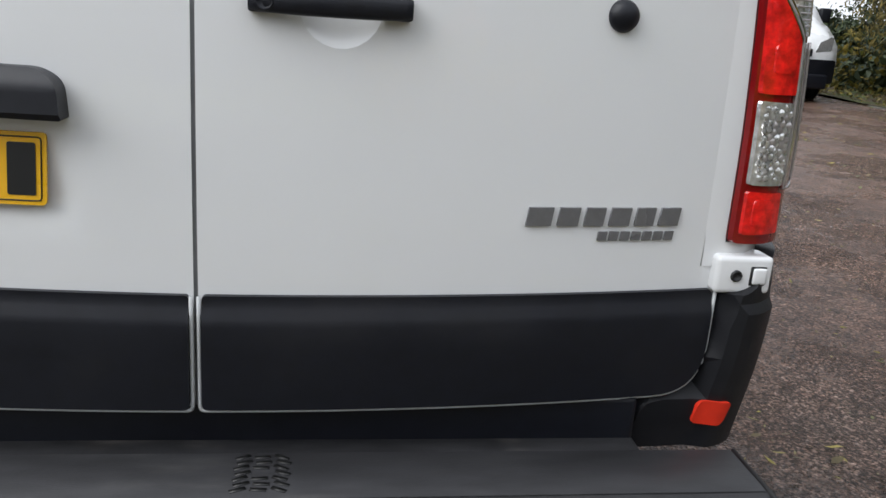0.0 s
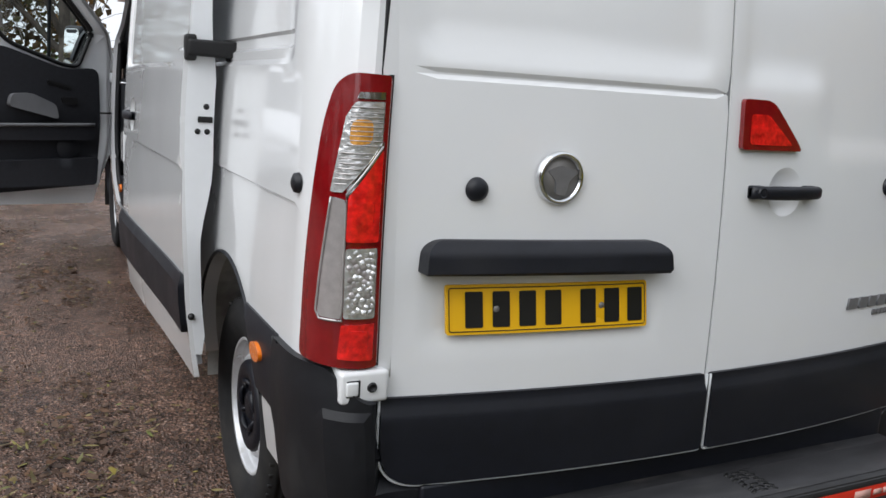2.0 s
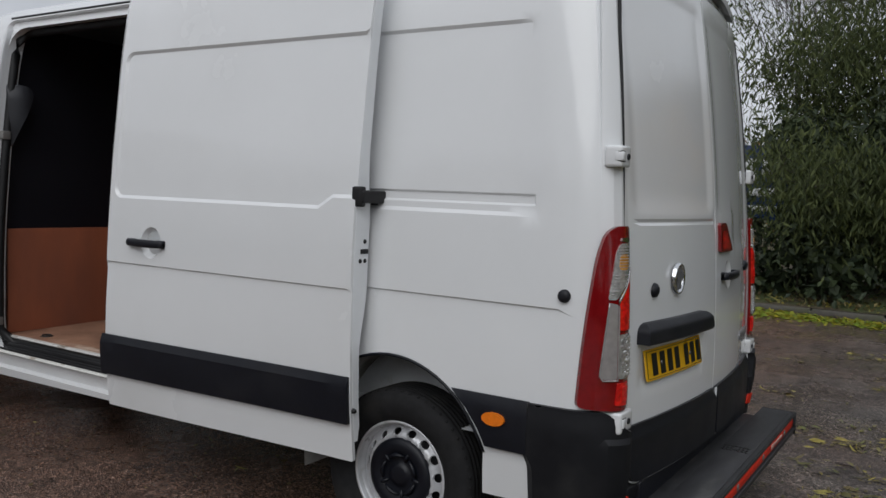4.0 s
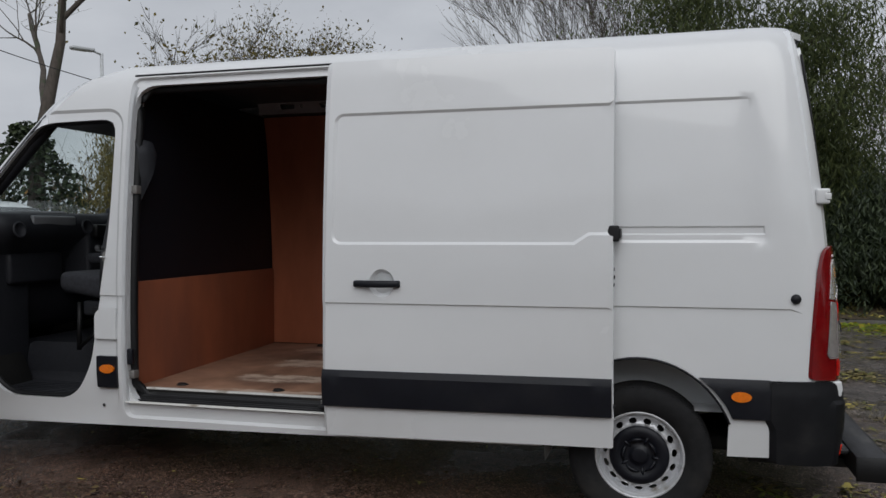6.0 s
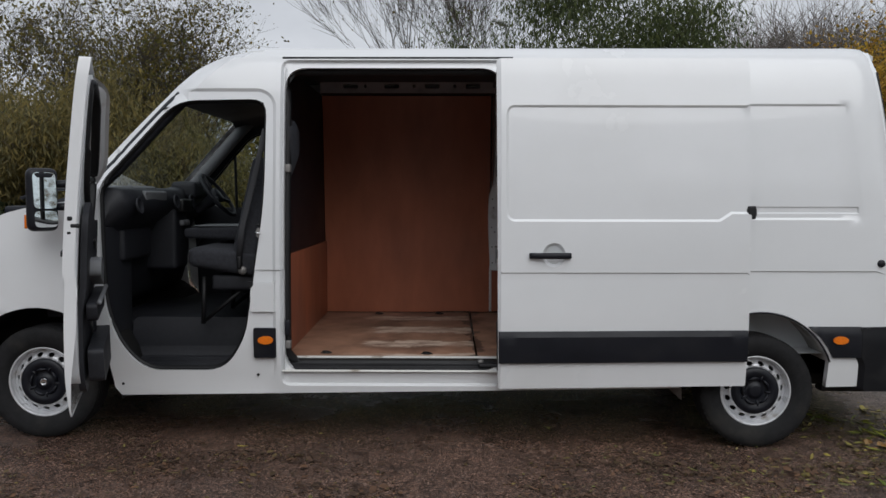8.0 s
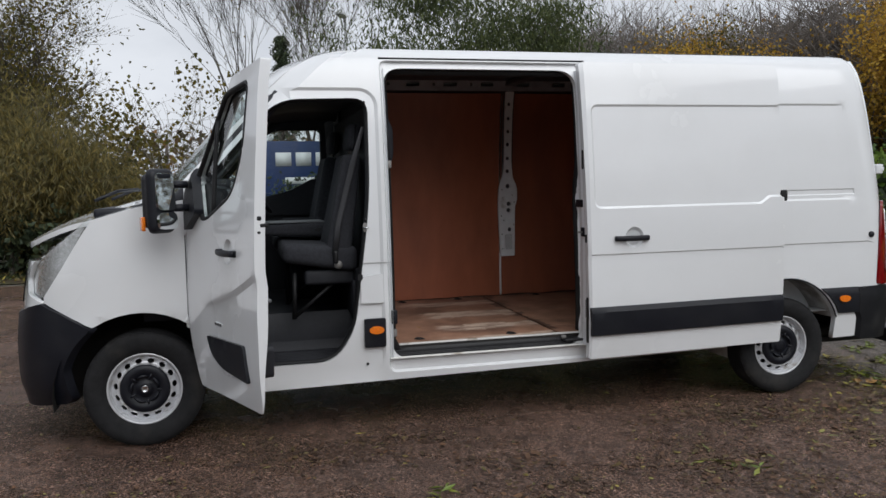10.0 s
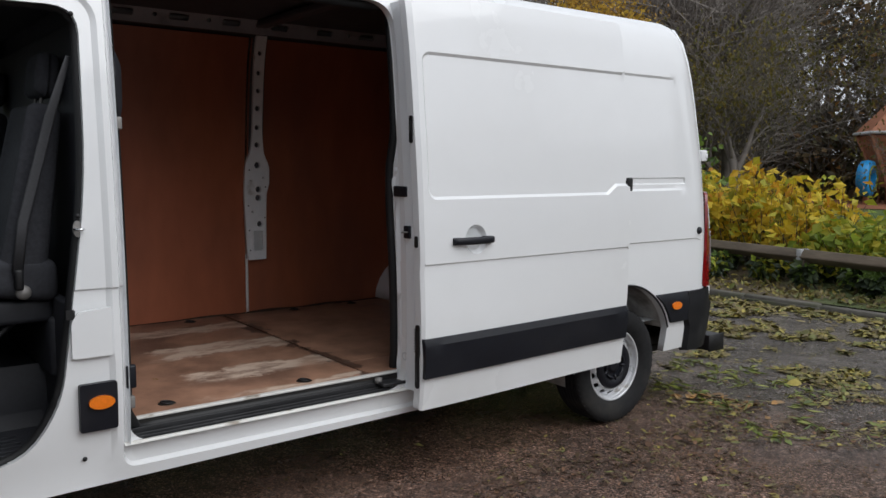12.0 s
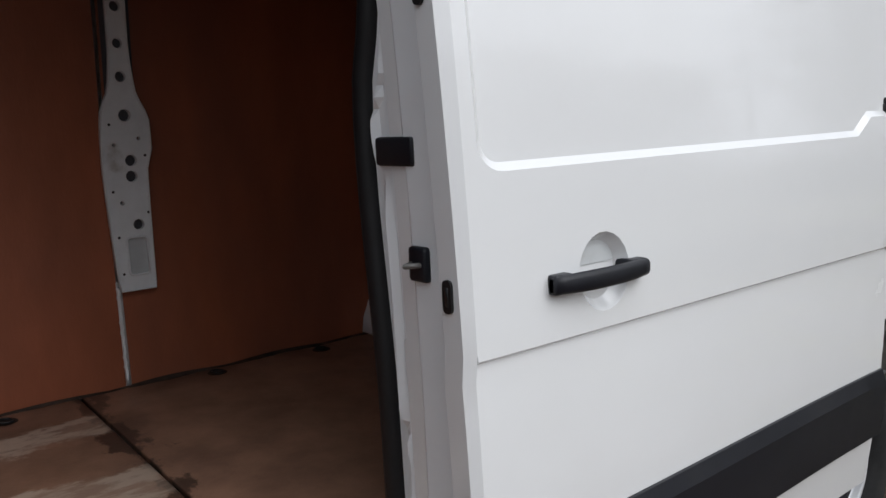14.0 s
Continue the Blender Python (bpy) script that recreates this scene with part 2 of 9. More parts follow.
def floor_material():
    """Brown plywood, rubbed pale in streaks along the van."""
    m = shade("worn_plywood_floor", (0.32, 0.178, 0.118), 0.42, vary=0.25, scale=7, bump=0.0008, bump_scale=90, stain=(0.15, 0.082, 0.056), stain_scale=2.6, stain_from=0.44, stain_to=0.72)
    nt = m.node_tree
    p = nt.nodes["Principled BSDF"]
    col = p.inputs["Base Color"].links[0].from_socket
    co = nt.nodes.new("ShaderNodeTexCoord")

    def calc(op, a, b=0.0, c=0.0):
        n = nt.nodes.new("ShaderNodeMath")
        n.operation = op
        for sock, v in zip(n.inputs, (a, b, c)):
            if isinstance(v, (int, float)):
                sock.default_value = v
            else:
                nt.links.new(v, sock)
        return n.outputs["Value"]

    def step_of(v, a, b):
        n = nt.nodes.new("ShaderNodeMapRange")
        n.interpolation_type = "SMOOTHSTEP"
        n.inputs["From Min"].default_value, n.inputs["From Max"].default_value = a, b
        nt.links.new(v, n.inputs["Value"])
        return n.outputs["Result"]

    def noise_of(scale, stretch):
        mp = nt.nodes.new("ShaderNodeMapping")
        mp.inputs["Scale"].default_value = stretch
        nt.links.new(co.outputs["Object"], mp.inputs["Vector"])
        n = nt.nodes.new("ShaderNodeTexNoise")
        n.inputs["Scale"].default_value, n.inputs["Detail"].default_value, n.inputs["Roughness"].default_value = scale, 9, 0.65
        nt.links.new(mp.outputs["Vector"], n.inputs["Vector"])
        return n.outputs["Fac"]
    sep = nt.nodes.new("ShaderNodeSeparateXYZ")
    nt.links.new(co.outputs["Object"], sep.inputs["Vector"])
    rough = calc("ADD", calc("MULTIPLY", noise_of(2.0, (1.2, 0.9, 1)), 0.6), calc("MULTIPLY", noise_of(9.0, (1.4, 0.9, 1)), 0.4))
    x = calc("ADD", sep.outputs["X"], calc("MULTIPLY_ADD", rough, 0.5, -0.25))
    band = None
    for c, half in ((0.56, 0.055), (0.04, 0.10), (-0.47, 0.065), (-0.80, 0.015)):
        near = calc("SUBTRACT", 1.0, step_of(calc("ABSOLUTE", calc("SUBTRACT", x, c)), half, half + 0.035))
        band = near if band is None else calc("MAXIMUM", band, near)
    y = calc("ADD", sep.outputs["Y"], calc("MULTIPLY_ADD", rough, 2.2, -1.1))
    ends = calc("MULTIPLY", step_of(sep.outputs["Y"], 2.70, 2.74), calc("SUBTRACT", 1.0, step_of(y, 3.3, 3.62)))
    holes = step_of(noise_of(7.0, (2.0, 0.7, 1)), 0.40, 0.55)
    fac = calc("MULTIPLY", calc("MULTIPLY", band, ends), calc("MULTIPLY_ADD", holes, 0.6, 0.28))
    m2 = calc("ADD", fac, 0.0).node
    mx = nt.nodes.new("ShaderNodeMix")
    mx.data_type = "RGBA"
    mx.inputs["B"].default_value = (0.62, 0.49, 0.39, 1)
    nt.links.new(m2.outputs["Value"], mx.inputs["Factor"])
    # dirt trodden into the seam between the sheets
    seam = calc("ABSOLUTE", calc("SUBTRACT", sep.outputs["Y"], 2.712))
    wide = calc("MULTIPLY", calc("SUBTRACT", noise_of(6.0, (1.0, 1.6, 1)), 0.42), 0.42)
    dirt = calc("MULTIPLY", step_of(calc("SUBTRACT", wide, seam), -0.012, 0.02), 0.8)
    md = nt.nodes.new("ShaderNodeMix")
    md.data_type = "RGBA"
    md.inputs["B"].default_value = (0.045, 0.025, 0.018, 1)
    nt.links.new(dirt, md.inputs["Factor"])
    nt.links.new(col, md.inputs["A"])
    col = md.outputs["Result"]
    nt.links.new(col, mx.inputs["A"])
    nt.links.new(mx.outputs["Result"], p.inputs["Base Color"])
    return m


FLOOR_PLY = floor_material()
BULKHEAD = shade("dark_blue_grey_steel", (0.007, 0.0075, 0.012), 0.5, vary=0.1)
COVER_GREY = shade("dark_grey_cover", (0.026, 0.027, 0.032), 0.45, vary=0.1, scale=12)
RAIL_GREY = shade("grey_primed_rail", (0.30, 0.30, 0.33), 0.5, vary=0.08, scale=12, stain=(0.16, 0.16, 0.17), stain_scale=6, stain_from=0.5, stain_to=0.8)
CEILING = shade("bare_lining_and_hole_backing", (0.06, 0.06, 0.068), 0.6, vary=0.15, scale=8)
FABRIC = shade("charcoal_seat_fabric", (0.027, 0.028, 0.034), 0.9, vary=0.3, scale=60, bump=0.0012, bump_scale=400)
DASH = shade("dark_grey_dashboard", (0.019, 0.020, 0.025), 0.6, vary=0.15, scale=40, bump=0.0004, bump_scale=600)
BELT = shade("grey_belt_webbing", (0.05, 0.051, 0.056), 0.7, vary=0.1, scale=90)
DASH_PALE = shade("mid_grey_trim", (0.17, 0.175, 0.185), 0.5, vary=0.1)
MIRROR = shade("mirror_glass", (0.85, 0.87, 0.88), 0.03, metal=1.0, vary=0.01, rough_vary=0.01)


def glass(name, tint=(0.9, 0.95, 0.94)):
    m = bpy.data.materials.new(name)
    m.use_nodes = True
    nt = m.node_tree
    nt.nodes.clear()
    out = nt.nodes.new("ShaderNodeOutputMaterial")
    tr = nt.nodes.new("ShaderNodeBsdfTransparent")
    tr.inputs["Color"].default_value = (*tint, 1)
    gl = nt.nodes.new("ShaderNodeBsdfGlossy")
    gl.inputs["Roughness"].default_value = 0.02
    fa = nt.nodes.new("ShaderNodeLayerWeight")
    fa.inputs["Blend"].default_value = 0.5
    po = nt.nodes.new("ShaderNodeMath")
    po.operation = "POWER"
    po.inputs[1].default_value = 4.0
    nt.links.new(fa.outputs["Facing"], po.inputs[0])
    fr = nt.nodes.new("ShaderNodeMath")
    fr.operation = "MULTIPLY_ADD"
    fr.inputs[1].default_value, fr.inputs[2].default_value = 0.75, 0.05
    nt.links.new(po.outputs["Value"], fr.inputs[0])
    mx = nt.nodes.new("ShaderNodeMixShader")
    nt.links.new(fr.outputs["Value"], mx.inputs["Fac"])
    nt.links.new(tr.outputs["BSDF"], mx.inputs[1])
    nt.links.new(gl.outputs["BSDF"], mx.inputs[2])
    nt.links.new(mx.outputs["Shader"], out.inputs["Surface"])
    return m


GLASS = glass("window_glass", (0.80, 0.88, 0.87))
LAMP_GLASS = glass("lamp_glass", (0.95, 0.96, 0.96))


# ---- mesh tools ----
from mathutils.geometry import delaunay_2d_cdt


def part(name, bm, material, parent=None, label="", smooth=True):
    """Links a bmesh as one mesh object under a thing or a part."""
    me = bpy.data.meshes.new(name)
    bm.to_mesh(me)
    bm.free()
    if smooth:
        me.polygons.foreach_set("use_smooth", [True] * len(me.polygons))
    me.materials.append(material)
    ob = new(name, me)
    if parent:
        ob.parent = parent
    if label:
        ob["label"] = label
    return ob


def raw_part(name, verts, faces, material, parent=None, label="", smooth=True):
    me = bpy.data.meshes.new(name)
    me.from_pydata(verts, [], faces)
    if smooth:
        me.polygons.foreach_set("use_smooth", [True] * len(me.polygons))
    me.materials.append(material)
    ob = new(name, me)
    if parent:
        ob.parent = parent
    if label:
        ob["label"] = label
    return ob


def thing(name, label, category, group="", kind="", at=(0, 0, 0), turn=0.0):
    ob = new(name)
    ob.matrix_world = pose(*at, 0, 0, turn)
    return tagged(ob, label, category, group, kind)


def curve(knots):
    """A smooth function through (t, value) knots."""
    t = np.array([k[0] for k in knots], float)
    v = np.array([k[1] for k in knots], float)
    h = np.diff(t)
    s = np.diff(v) / h
    m = np.zeros(len(t))
    m[0], m[-1] = s[0], s[-1]
    for i in range(1, len(t) - 1):
        m[i] = 0 if s[i - 1] * s[i] <= 0 else 2 * s[i - 1] * s[i] / (s[i - 1] + s[i])

    def f(x):
        i = int(min(max(np.searchsorted(t, x) - 1, 0), len(h) - 1))
        a = (x - t[i]) / h[i]
        if a < 0:
            return v[0] + m[0] * (x - t[0])
        if a > 1:
            return v[-1] + m[-1] * (x - t[-1])
        return ((2 * a**3 - 3 * a**2 + 1) * v[i] + (a**3 - 2 * a**2 + a) * h[i] * m[i]
                + (-2 * a**3 + 3 * a**2) * v[i + 1] + (a**3 - a**2) * h[i] * m[i + 1])
    return f


def ease(x, a, b):
    k = min(1.0, max(0.0, (x - a) / (b - a)))
    return k * k * (3 - 2 * k)


def rounded(pts, r, n=5):
    """A polygon with its corners rounded; r: one radius, or one for each corner."""
    out = []
    k = len(pts)
    for i in range(k):
        p0, p1, p2 = (Vector(pts[(i + j) % k]) for j in (-1, 0, 1))
        ri = r[i] if isinstance(r, (list, tuple)) else r
        a, b = (p0 - p1), (p2 - p1)
        ri = min(ri, a.length * 0.49, b.length * 0.49)
        if ri < 1e-4:
            out.append(tuple(p1))
            continue
        a, b = p1 + a.normalized() * ri, p1 + b.normalized() * ri
        for j in range(n + 1):
            t = j / n
            out.append(tuple(a * (1 - t) ** 2 + p1 * 2 * t * (1 - t) + b * t * t))
    return out


def box2(u0, v0, u1, v1, r=0.0, n=5):
    return rounded([(u0, v0), (u1, v0), (u1, v1), (u0, v1)], r, n)


def disc2(u, v, ru, rv=None, n=24, a0=0.0):
    rv = rv or ru
    return [(u + ru * math.cos(a0 + 2 * math.pi * k / n), v + rv * math.sin(a0 + 2 * math.pi * k / n)) for k in range(n)]


def resample(pts, step, closed=True):
    out = []
    k = len(pts)
    for i in range(k if closed else k - 1):
        a, b = np.array(pts[i], float), np.array(pts[(i + 1) % k], float)
        n = max(1, int(math.ceil(np.linalg.norm(b - a) / step)))
        out += [tuple(a + (b - a) * j / n) for j in range(n)]
    if not closed:
        out.append(tuple(pts[-1]))
    return out


def inside(px, py, poly):
    px, py = np.asarray(px), np.asarray(py)
    hit = np.zeros(px.shape, bool)
    n = len(poly)
    for i in range(n):
        (x0, y0), (x1, y1) = poly[i], poly[(i + 1) % n]
        if y0 == y1:
            continue
        cond = (y0 > py) != (y1 > py)
        hit ^= cond & (px < (x1 - x0) * (py - y0) / (y1 - y0) + x0)
    return hit


def sheet(outline, lift, holes=(), lines=(), step=0.06, out=(0, 0, 1), rim=None, rim2=None, sharp=20):
    """A curved panel: the 2D outline with holes, meshed and lifted into space by lift(u, v). out: the way that it faces.
    rim: an offset, or a function of the place, by which its border is folded back."""
    pts, edges = [], []

    def add(loop, closed):
        base = len(pts)
        loop = resample(loop, step, closed)
        pts.extend(loop)
        n = len(loop)
        edges.extend((base + i, base + (i + 1) % n) for i in range(n if closed else n - 1))
    add(outline, True)
    for h in holes:
        add(h, True)
    for l in lines:
        add(l, False)
    fixed = np.array(pts)
    lo, hi = fixed.min(0), fixed.max(0)
    gx, gy = np.meshgrid(np.arange(lo[0] + step / 2, hi[0], step), np.arange(lo[1] + step / 2, hi[1], step))
    gx, gy = gx.ravel(), gy.ravel()
    ok = inside(gx, gy, outline)
    for h in holes:
        ok &= ~inside(gx, gy, h)
    gx, gy = gx[ok], gy[ok]
    if len(gx):
        near = np.zeros(len(gx), bool)
        for i, j in edges:
            a, d = fixed[i], fixed[j] - fixed[i]
            k = np.clip(((gx - a[0]) * d[0] + (gy - a[1]) * d[1]) / max(1e-12, d @ d), 0, 1)
            near |= (gx - a[0] - k * d[0]) ** 2 + (gy - a[1] - k * d[1]) ** 2 < (0.4 * step) ** 2
        gx, gy = gx[~near], gy[~near]
    pts += list(zip(gx, gy))
    vs, _, fs, *_ = delaunay_2d_cdt([Vector(p) for p in pts], edges, [], 0, 1e-6)
    cx = np.array([sum(vs[i].x for i in f) / len(f) for f in fs])
    cy = np.array([sum(vs[i].y for i in f) / len(f) for f in fs])
    keep = inside(cx, cy, outline)
    for h in holes:
        keep &= ~inside(cx, cy, h)
    bm = bmesh.new()
    bv = [bm.verts.new(lift(v.x, v.y)) for v in vs]
    for f, k in zip(fs, keep):
        if k:
            try:
                bm.faces.new([bv[i] for i in f])
            except ValueError:
                pass
    bmesh.ops.delete(bm, geom=[v for v in bm.verts if not v.link_faces], context="VERTS")
    bm.normal_update()
    total = Vector()
    for f in bm.faces:
        total += f.normal * f.calc_area()
    if total.dot(Vector(out)) < 0:
        bmesh.ops.reverse_faces(bm, faces=bm.faces[:])
    bm.normal_update()
    for e in bm.edges:
        if len(e.link_faces) == 2 and e.calc_face_angle() > radians(sharp):
            e.smooth = False
    for offset in (rim, rim2):
        if offset is None:
            continue
        border = [e for e in bm.edges if e.is_boundary]
        for e in border:
            e.smooth = False
        made = bmesh.ops.extrude_edge_only(bm, edges=border)["geom"]
        for g in made:
            if isinstance(g, bmesh.types.BMVert):
                g.co += Vector(offset(g.co) if callable(offset) else offset)
            elif isinstance(g, bmesh.types.BMEdge) and g.is_boundary:
                g.smooth = False
    return bm


def tube(path, radius, n=8, closed=False, bm=None, flat=1.0):
    """A round bar along a path of points; radius: one, or one for each point."""
    bm = bm or bmesh.new()
    path = [Vector(p) for p in path]
    k = len(path)
    rings = []
    for i, p in enumerate(path):
        a = path[(i - 1) % k] if closed or i else p
        b = path[(i + 1) % k] if closed or i < k - 1 else p
        t = (b - a).normalized()
        up = Vector((0, 0, 1)) if abs(t.z) < 0.95 else Vector((1, 0, 0))
        s = t.cross(up).normalized()
        w = s.cross(t).normalized()
        r = radius[i] if isinstance(radius, (list, tuple)) else radius
        rings.append([bm.verts.new(p + s * r * math.cos(2 * math.pi * j / n) + w * r * flat * math.sin(2 * math.pi * j / n)) for j in range(n)])
    for i in range(k if closed else k - 1):
        a, b = rings[i], rings[(i + 1) % k]
        for j in range(n):
            bm.faces.new((a[j], b[j], b[(j + 1) % n], a[(j + 1) % n]))
    if not closed:
        bm.faces.new(rings[0])
        bm.faces.new(rings[-1][::-1])
    bmesh.ops.recalc_face_normals(bm, faces=bm.faces[:])
    return bm


def lathe(profile, n=48, m=None, bm=None):
    """A turned shape: profile of (radius, height) about the z axis, then moved by m."""
    bm = bm or bmesh.new()
    old = set(bm.verts)
    rings = []
    for r, h in profile:
        if r < 1e-5:
            v = bm.verts.new((0, 0, h))
            rings.append([v] * n)
        else:
            rings.append([bm.verts.new((r * math.cos(2 * math.pi * j / n), r * math.sin(2 * math.pi * j / n), h)) for j in range(n)])
    for a, b in zip(rings, rings[1:]):
        for j in range(n):
            q = [a[j], a[(j + 1) % n], b[(j + 1) % n], b[j]]
            q = list(dict.fromkeys(q))
            if len(q) > 2:
                bm.faces.new(q)
    bmesh.ops.recalc_face_normals(bm, faces=bm.faces[:])
    if m is not None:
        bmesh.ops.transform(bm, matrix=m, verts=[v for v in bm.verts if v not in old])
    return bm


def block(x0, y0, z0, x1, y1, z1, r=0.0, seg=2, bm=None, m=None):
    """A box with bevelled edges."""
    b2 = bmesh.new()
    bmesh.ops.create_cube(b2, size=1.0)
    for v in b2.verts:
        v.co = Vector(((x0 + x1) / 2 + v.co.x * (x1 - x0), (y0 + y1) / 2 + v.co.y * (y1 - y0), (z0 + z1) / 2 + v.co.z * (z1 - z0)))
    if r:
        bmesh.ops.bevel(b2, geom=b2.edges[:], offset=r, segments=seg, affect="EDGES", profile=0.6)
    if m is not None:
        bmesh.ops.transform(b2, matrix=m, verts=b2.verts[:])
    if bm is None:
        return b2
    me = bpy.data.meshes.new("tmp")
    b2.to_mesh(me)
    b2.free()
    bm.from_mesh(me)
    bpy.data.meshes.remove(me)
    return bm


def slab(outline, lift, depth, out, step=0.05, r=0.0):
    """A plate of an outline on a surface, proud by depth. lift(u, v, off)."""
    back = -Vector(out).normalized() * (depth + 0.008)
    return sheet(outline, lambda u, v: lift(u, v, depth), step=step, out=out, rim=back)


def ring2(u0, v0, u1, v1, r=0.05, n=6):
    """A rounded rectangle as a closed line."""
    p = box2(u0, v0, u1, v1, r, n)
    return p + [p[0]]


def rect_d(u, v, u0, v0, u1, v1, r=0.05):
    """Distance inside a rounded rectangle (negative outside)."""
    qx, qz = abs(u - (u0 + u1) / 2) - (u1 - u0) / 2 + r, abs(v - (v0 + v1) / 2) - (v1 - v0) / 2 + r
    return r - math.hypot(max(qx, 0), max(qz, 0)) - min(max(qx, qz), 0)


def ramp(x, a, b):
    return min(1.0, max(0.0, (x - a) / (b - a)))


# ---- ground ----
def ground_material():
    m = bpy.data.materials.new("wet_worn_tarmac")
    m.use_nodes = True
    nt = m.node_tree
    p = nt.nodes["Principled BSDF"]
    co = nt.nodes.new("ShaderNodeTexCoord")

    def noise_of(scale, detail=6, rough=0.6):
        n = nt.nodes.new("ShaderNodeTexNoise")
        n.inputs["Scale"].default_value, n.inputs["Detail"].default_value, n.inputs["Roughness"].default_value = scale, detail, rough
        nt.links.new(co.outputs["Object"], n.inputs["Vector"])
        return n.outputs["Fac"]

    def ramp_of(src, stops):
        r = nt.nodes.new("ShaderNodeValToRGB")
        while len(r.color_ramp.elements) < len(stops):
            r.color_ramp.elements.new(0.5)
        for e, (k, c) in zip(r.color_ramp.elements, stops):
            e.position, e.color = k, (*c, 1)
        nt.links.new(src, r.inputs["Fac"])
        return r.outputs["Color"]

    def mix(a, b, fac, mode="MIX"):
        x = nt.nodes.new("ShaderNodeMix")
        x.data_type, x.blend_type = "RGBA", mode
        for sock, v in (("A", a), ("B", b), ("Factor", fac)):
            if isinstance(v, (int, float)):
                x.inputs[sock].default_value = v
            else:
                nt.links.new(v, x.inputs[sock])
        return x.outputs["Result"]
    vor = nt.nodes.new("ShaderNodeTexVoronoi")
    vor.inputs["Scale"].default_value = 110
    nt.links.new(co.outputs["Object"], vor.inputs["Vector"])
    stones = ramp_of(vor.outputs["Color"], [(0.1, (0.034, 0.031, 0.030)), (0.5, (0.108, 0.097, 0.090)), (0.84, (0.21, 0.19, 0.177)), (1.0, (0.38, 0.35, 0.33))])
    brown = ramp_of(vor.outputs["Color"], [(0.1, (0.036, 0.021, 0.016)), (0.5, (0.132, 0.077, 0.056)), (0.84, (0.235, 0.152, 0.116)), (1.0, (0.38, 0.28, 0.235))])
    sep = nt.nodes.new("ShaderNodeSeparateXYZ")
    nt.links.new(co.outputs["Object"], sep.inputs["Vector"])
    mr = nt.nodes.new("ShaderNodeMapRange")
    mr.interpolation_type = "SMOOTHSTEP"
    mr.inputs["From Min"].default_value, mr.inputs["From Max"].default_value = -1.0, 1.6
    add = nt.nodes.new("ShaderNodeMath")
    add.operation = "ADD"
    wob = nt.nodes.new("ShaderNodeMath")
    wob.operation = "MULTIPLY_ADD"
    wob.inputs[1].default_value, wob.inputs[2].default_value = 3.0, -1.5
    nt.links.new(noise_of(0.8), wob.inputs[0])
    nt.links.new(sep.outputs["Y"], add.inputs[0])
    nt.links.new(wob.outputs["Value"], add.inputs[1])
    nt.links.new(add.outputs["Value"], mr.inputs["Value"])
    col = mix(stones, brown, mr.outputs["Result"])
    col = mix(col, ramp_of(noise_of(1.3, 8), [(0.35, (0.62, 0.6, 0.6)), (0.65, (1.15, 1.12, 1.1))]), 0.85, "MULTIPLY")
    col = mix(col, ramp_of(noise_of(24, 8, 0.75), [(0.3, (0.35, 0.35, 0.35)), (0.7, (1.65, 1.65, 1.65))]), 0.85, "MULTIPLY")
    col = mix(col, ramp_of(noise_of(75, 3, 0.6), [(0.38, (0.42, 0.42, 0.42)), (0.5, (1.0, 1.0, 1.0)), (0.64, (1.9, 1.85, 1.8))]), 0.9, "MULTIPLY")
    col = mix(col, ramp_of(noise_of(5.5, 9, 0.7), [(0.36, (0.40, 0.38, 0.37)), (0.48, (1.0, 1.0, 1.0)), (0.7, (1.2, 1.2, 1.2))]), 0.8, "MULTIPLY")
    nt.links.new(col, p.inputs["Base Color"])
    rr = nt.nodes.new("ShaderNodeMapRange")
    rr.inputs["From Min"].default_value, rr.inputs["From Max"].default_value = 0.45, 0.65
    rr.inputs["To Min"].default_value, rr.inputs["To Max"].default_value = 0.12, 0.55
    nt.links.new(noise_of(0.9, 9), rr.inputs["Value"])
    nt.links.new(rr.outputs["Result"], p.inputs["Roughness"])
    bp = nt.nodes.new("ShaderNodeBump")
    bp.inputs["Strength"].default_value, bp.inputs["Distance"].default_value = 1.0, 0.009
    nt.links.new(vor.outputs["Distance"], bp.inputs["Height"])
    b2 = nt.nodes.new("ShaderNodeBump")
    b2.inputs["Strength"].default_value, b2.inputs["Distance"].default_value = 0.6, 0.014
    nt.links.new(noise_of(9, 8), b2.inputs["Height"])
    nt.links.new(bp.outputs["Normal"], b2.inputs["Normal"])
    nt.links.new(b2.outputs["Normal"], p.inputs["Normal"])
    return m


TARMAC = ground_material()


def leafy(m, through=0.4):
    """Lets part of the light through a leaf material."""
    nt = m.node_tree
    p, out = nt.nodes["Principled BSDF"], nt.nodes["Material Output"]
    tr = nt.nodes.new("ShaderNodeBsdfTranslucent")
    nt.links.new(p.inputs["Base Color"].links[0].from_socket, tr.inputs["Color"])
    mx = nt.nodes.new("ShaderNodeMixShader")
    mx.inputs["Fac"].default_value = through
    nt.links.new(p.outputs["BSDF"], mx.inputs[1])
    nt.links.new(tr.outputs["BSDF"], mx.inputs[2])
    nt.links.new(mx.outputs["Shader"], out.inputs["Surface"])
    return m


def ground_z(x, y):
    """Nearly level tarmac: shallow hollows, rising a little towards the van's nose."""
    n = 0.012 * noise.noise(Vector((x * 0.5, y * 0.5, 0))) if abs(x) < 30 and abs(y) < 30 else 0.0
    return n - 0.028 + 0.055 * ease(y, 0.2, 7.0)


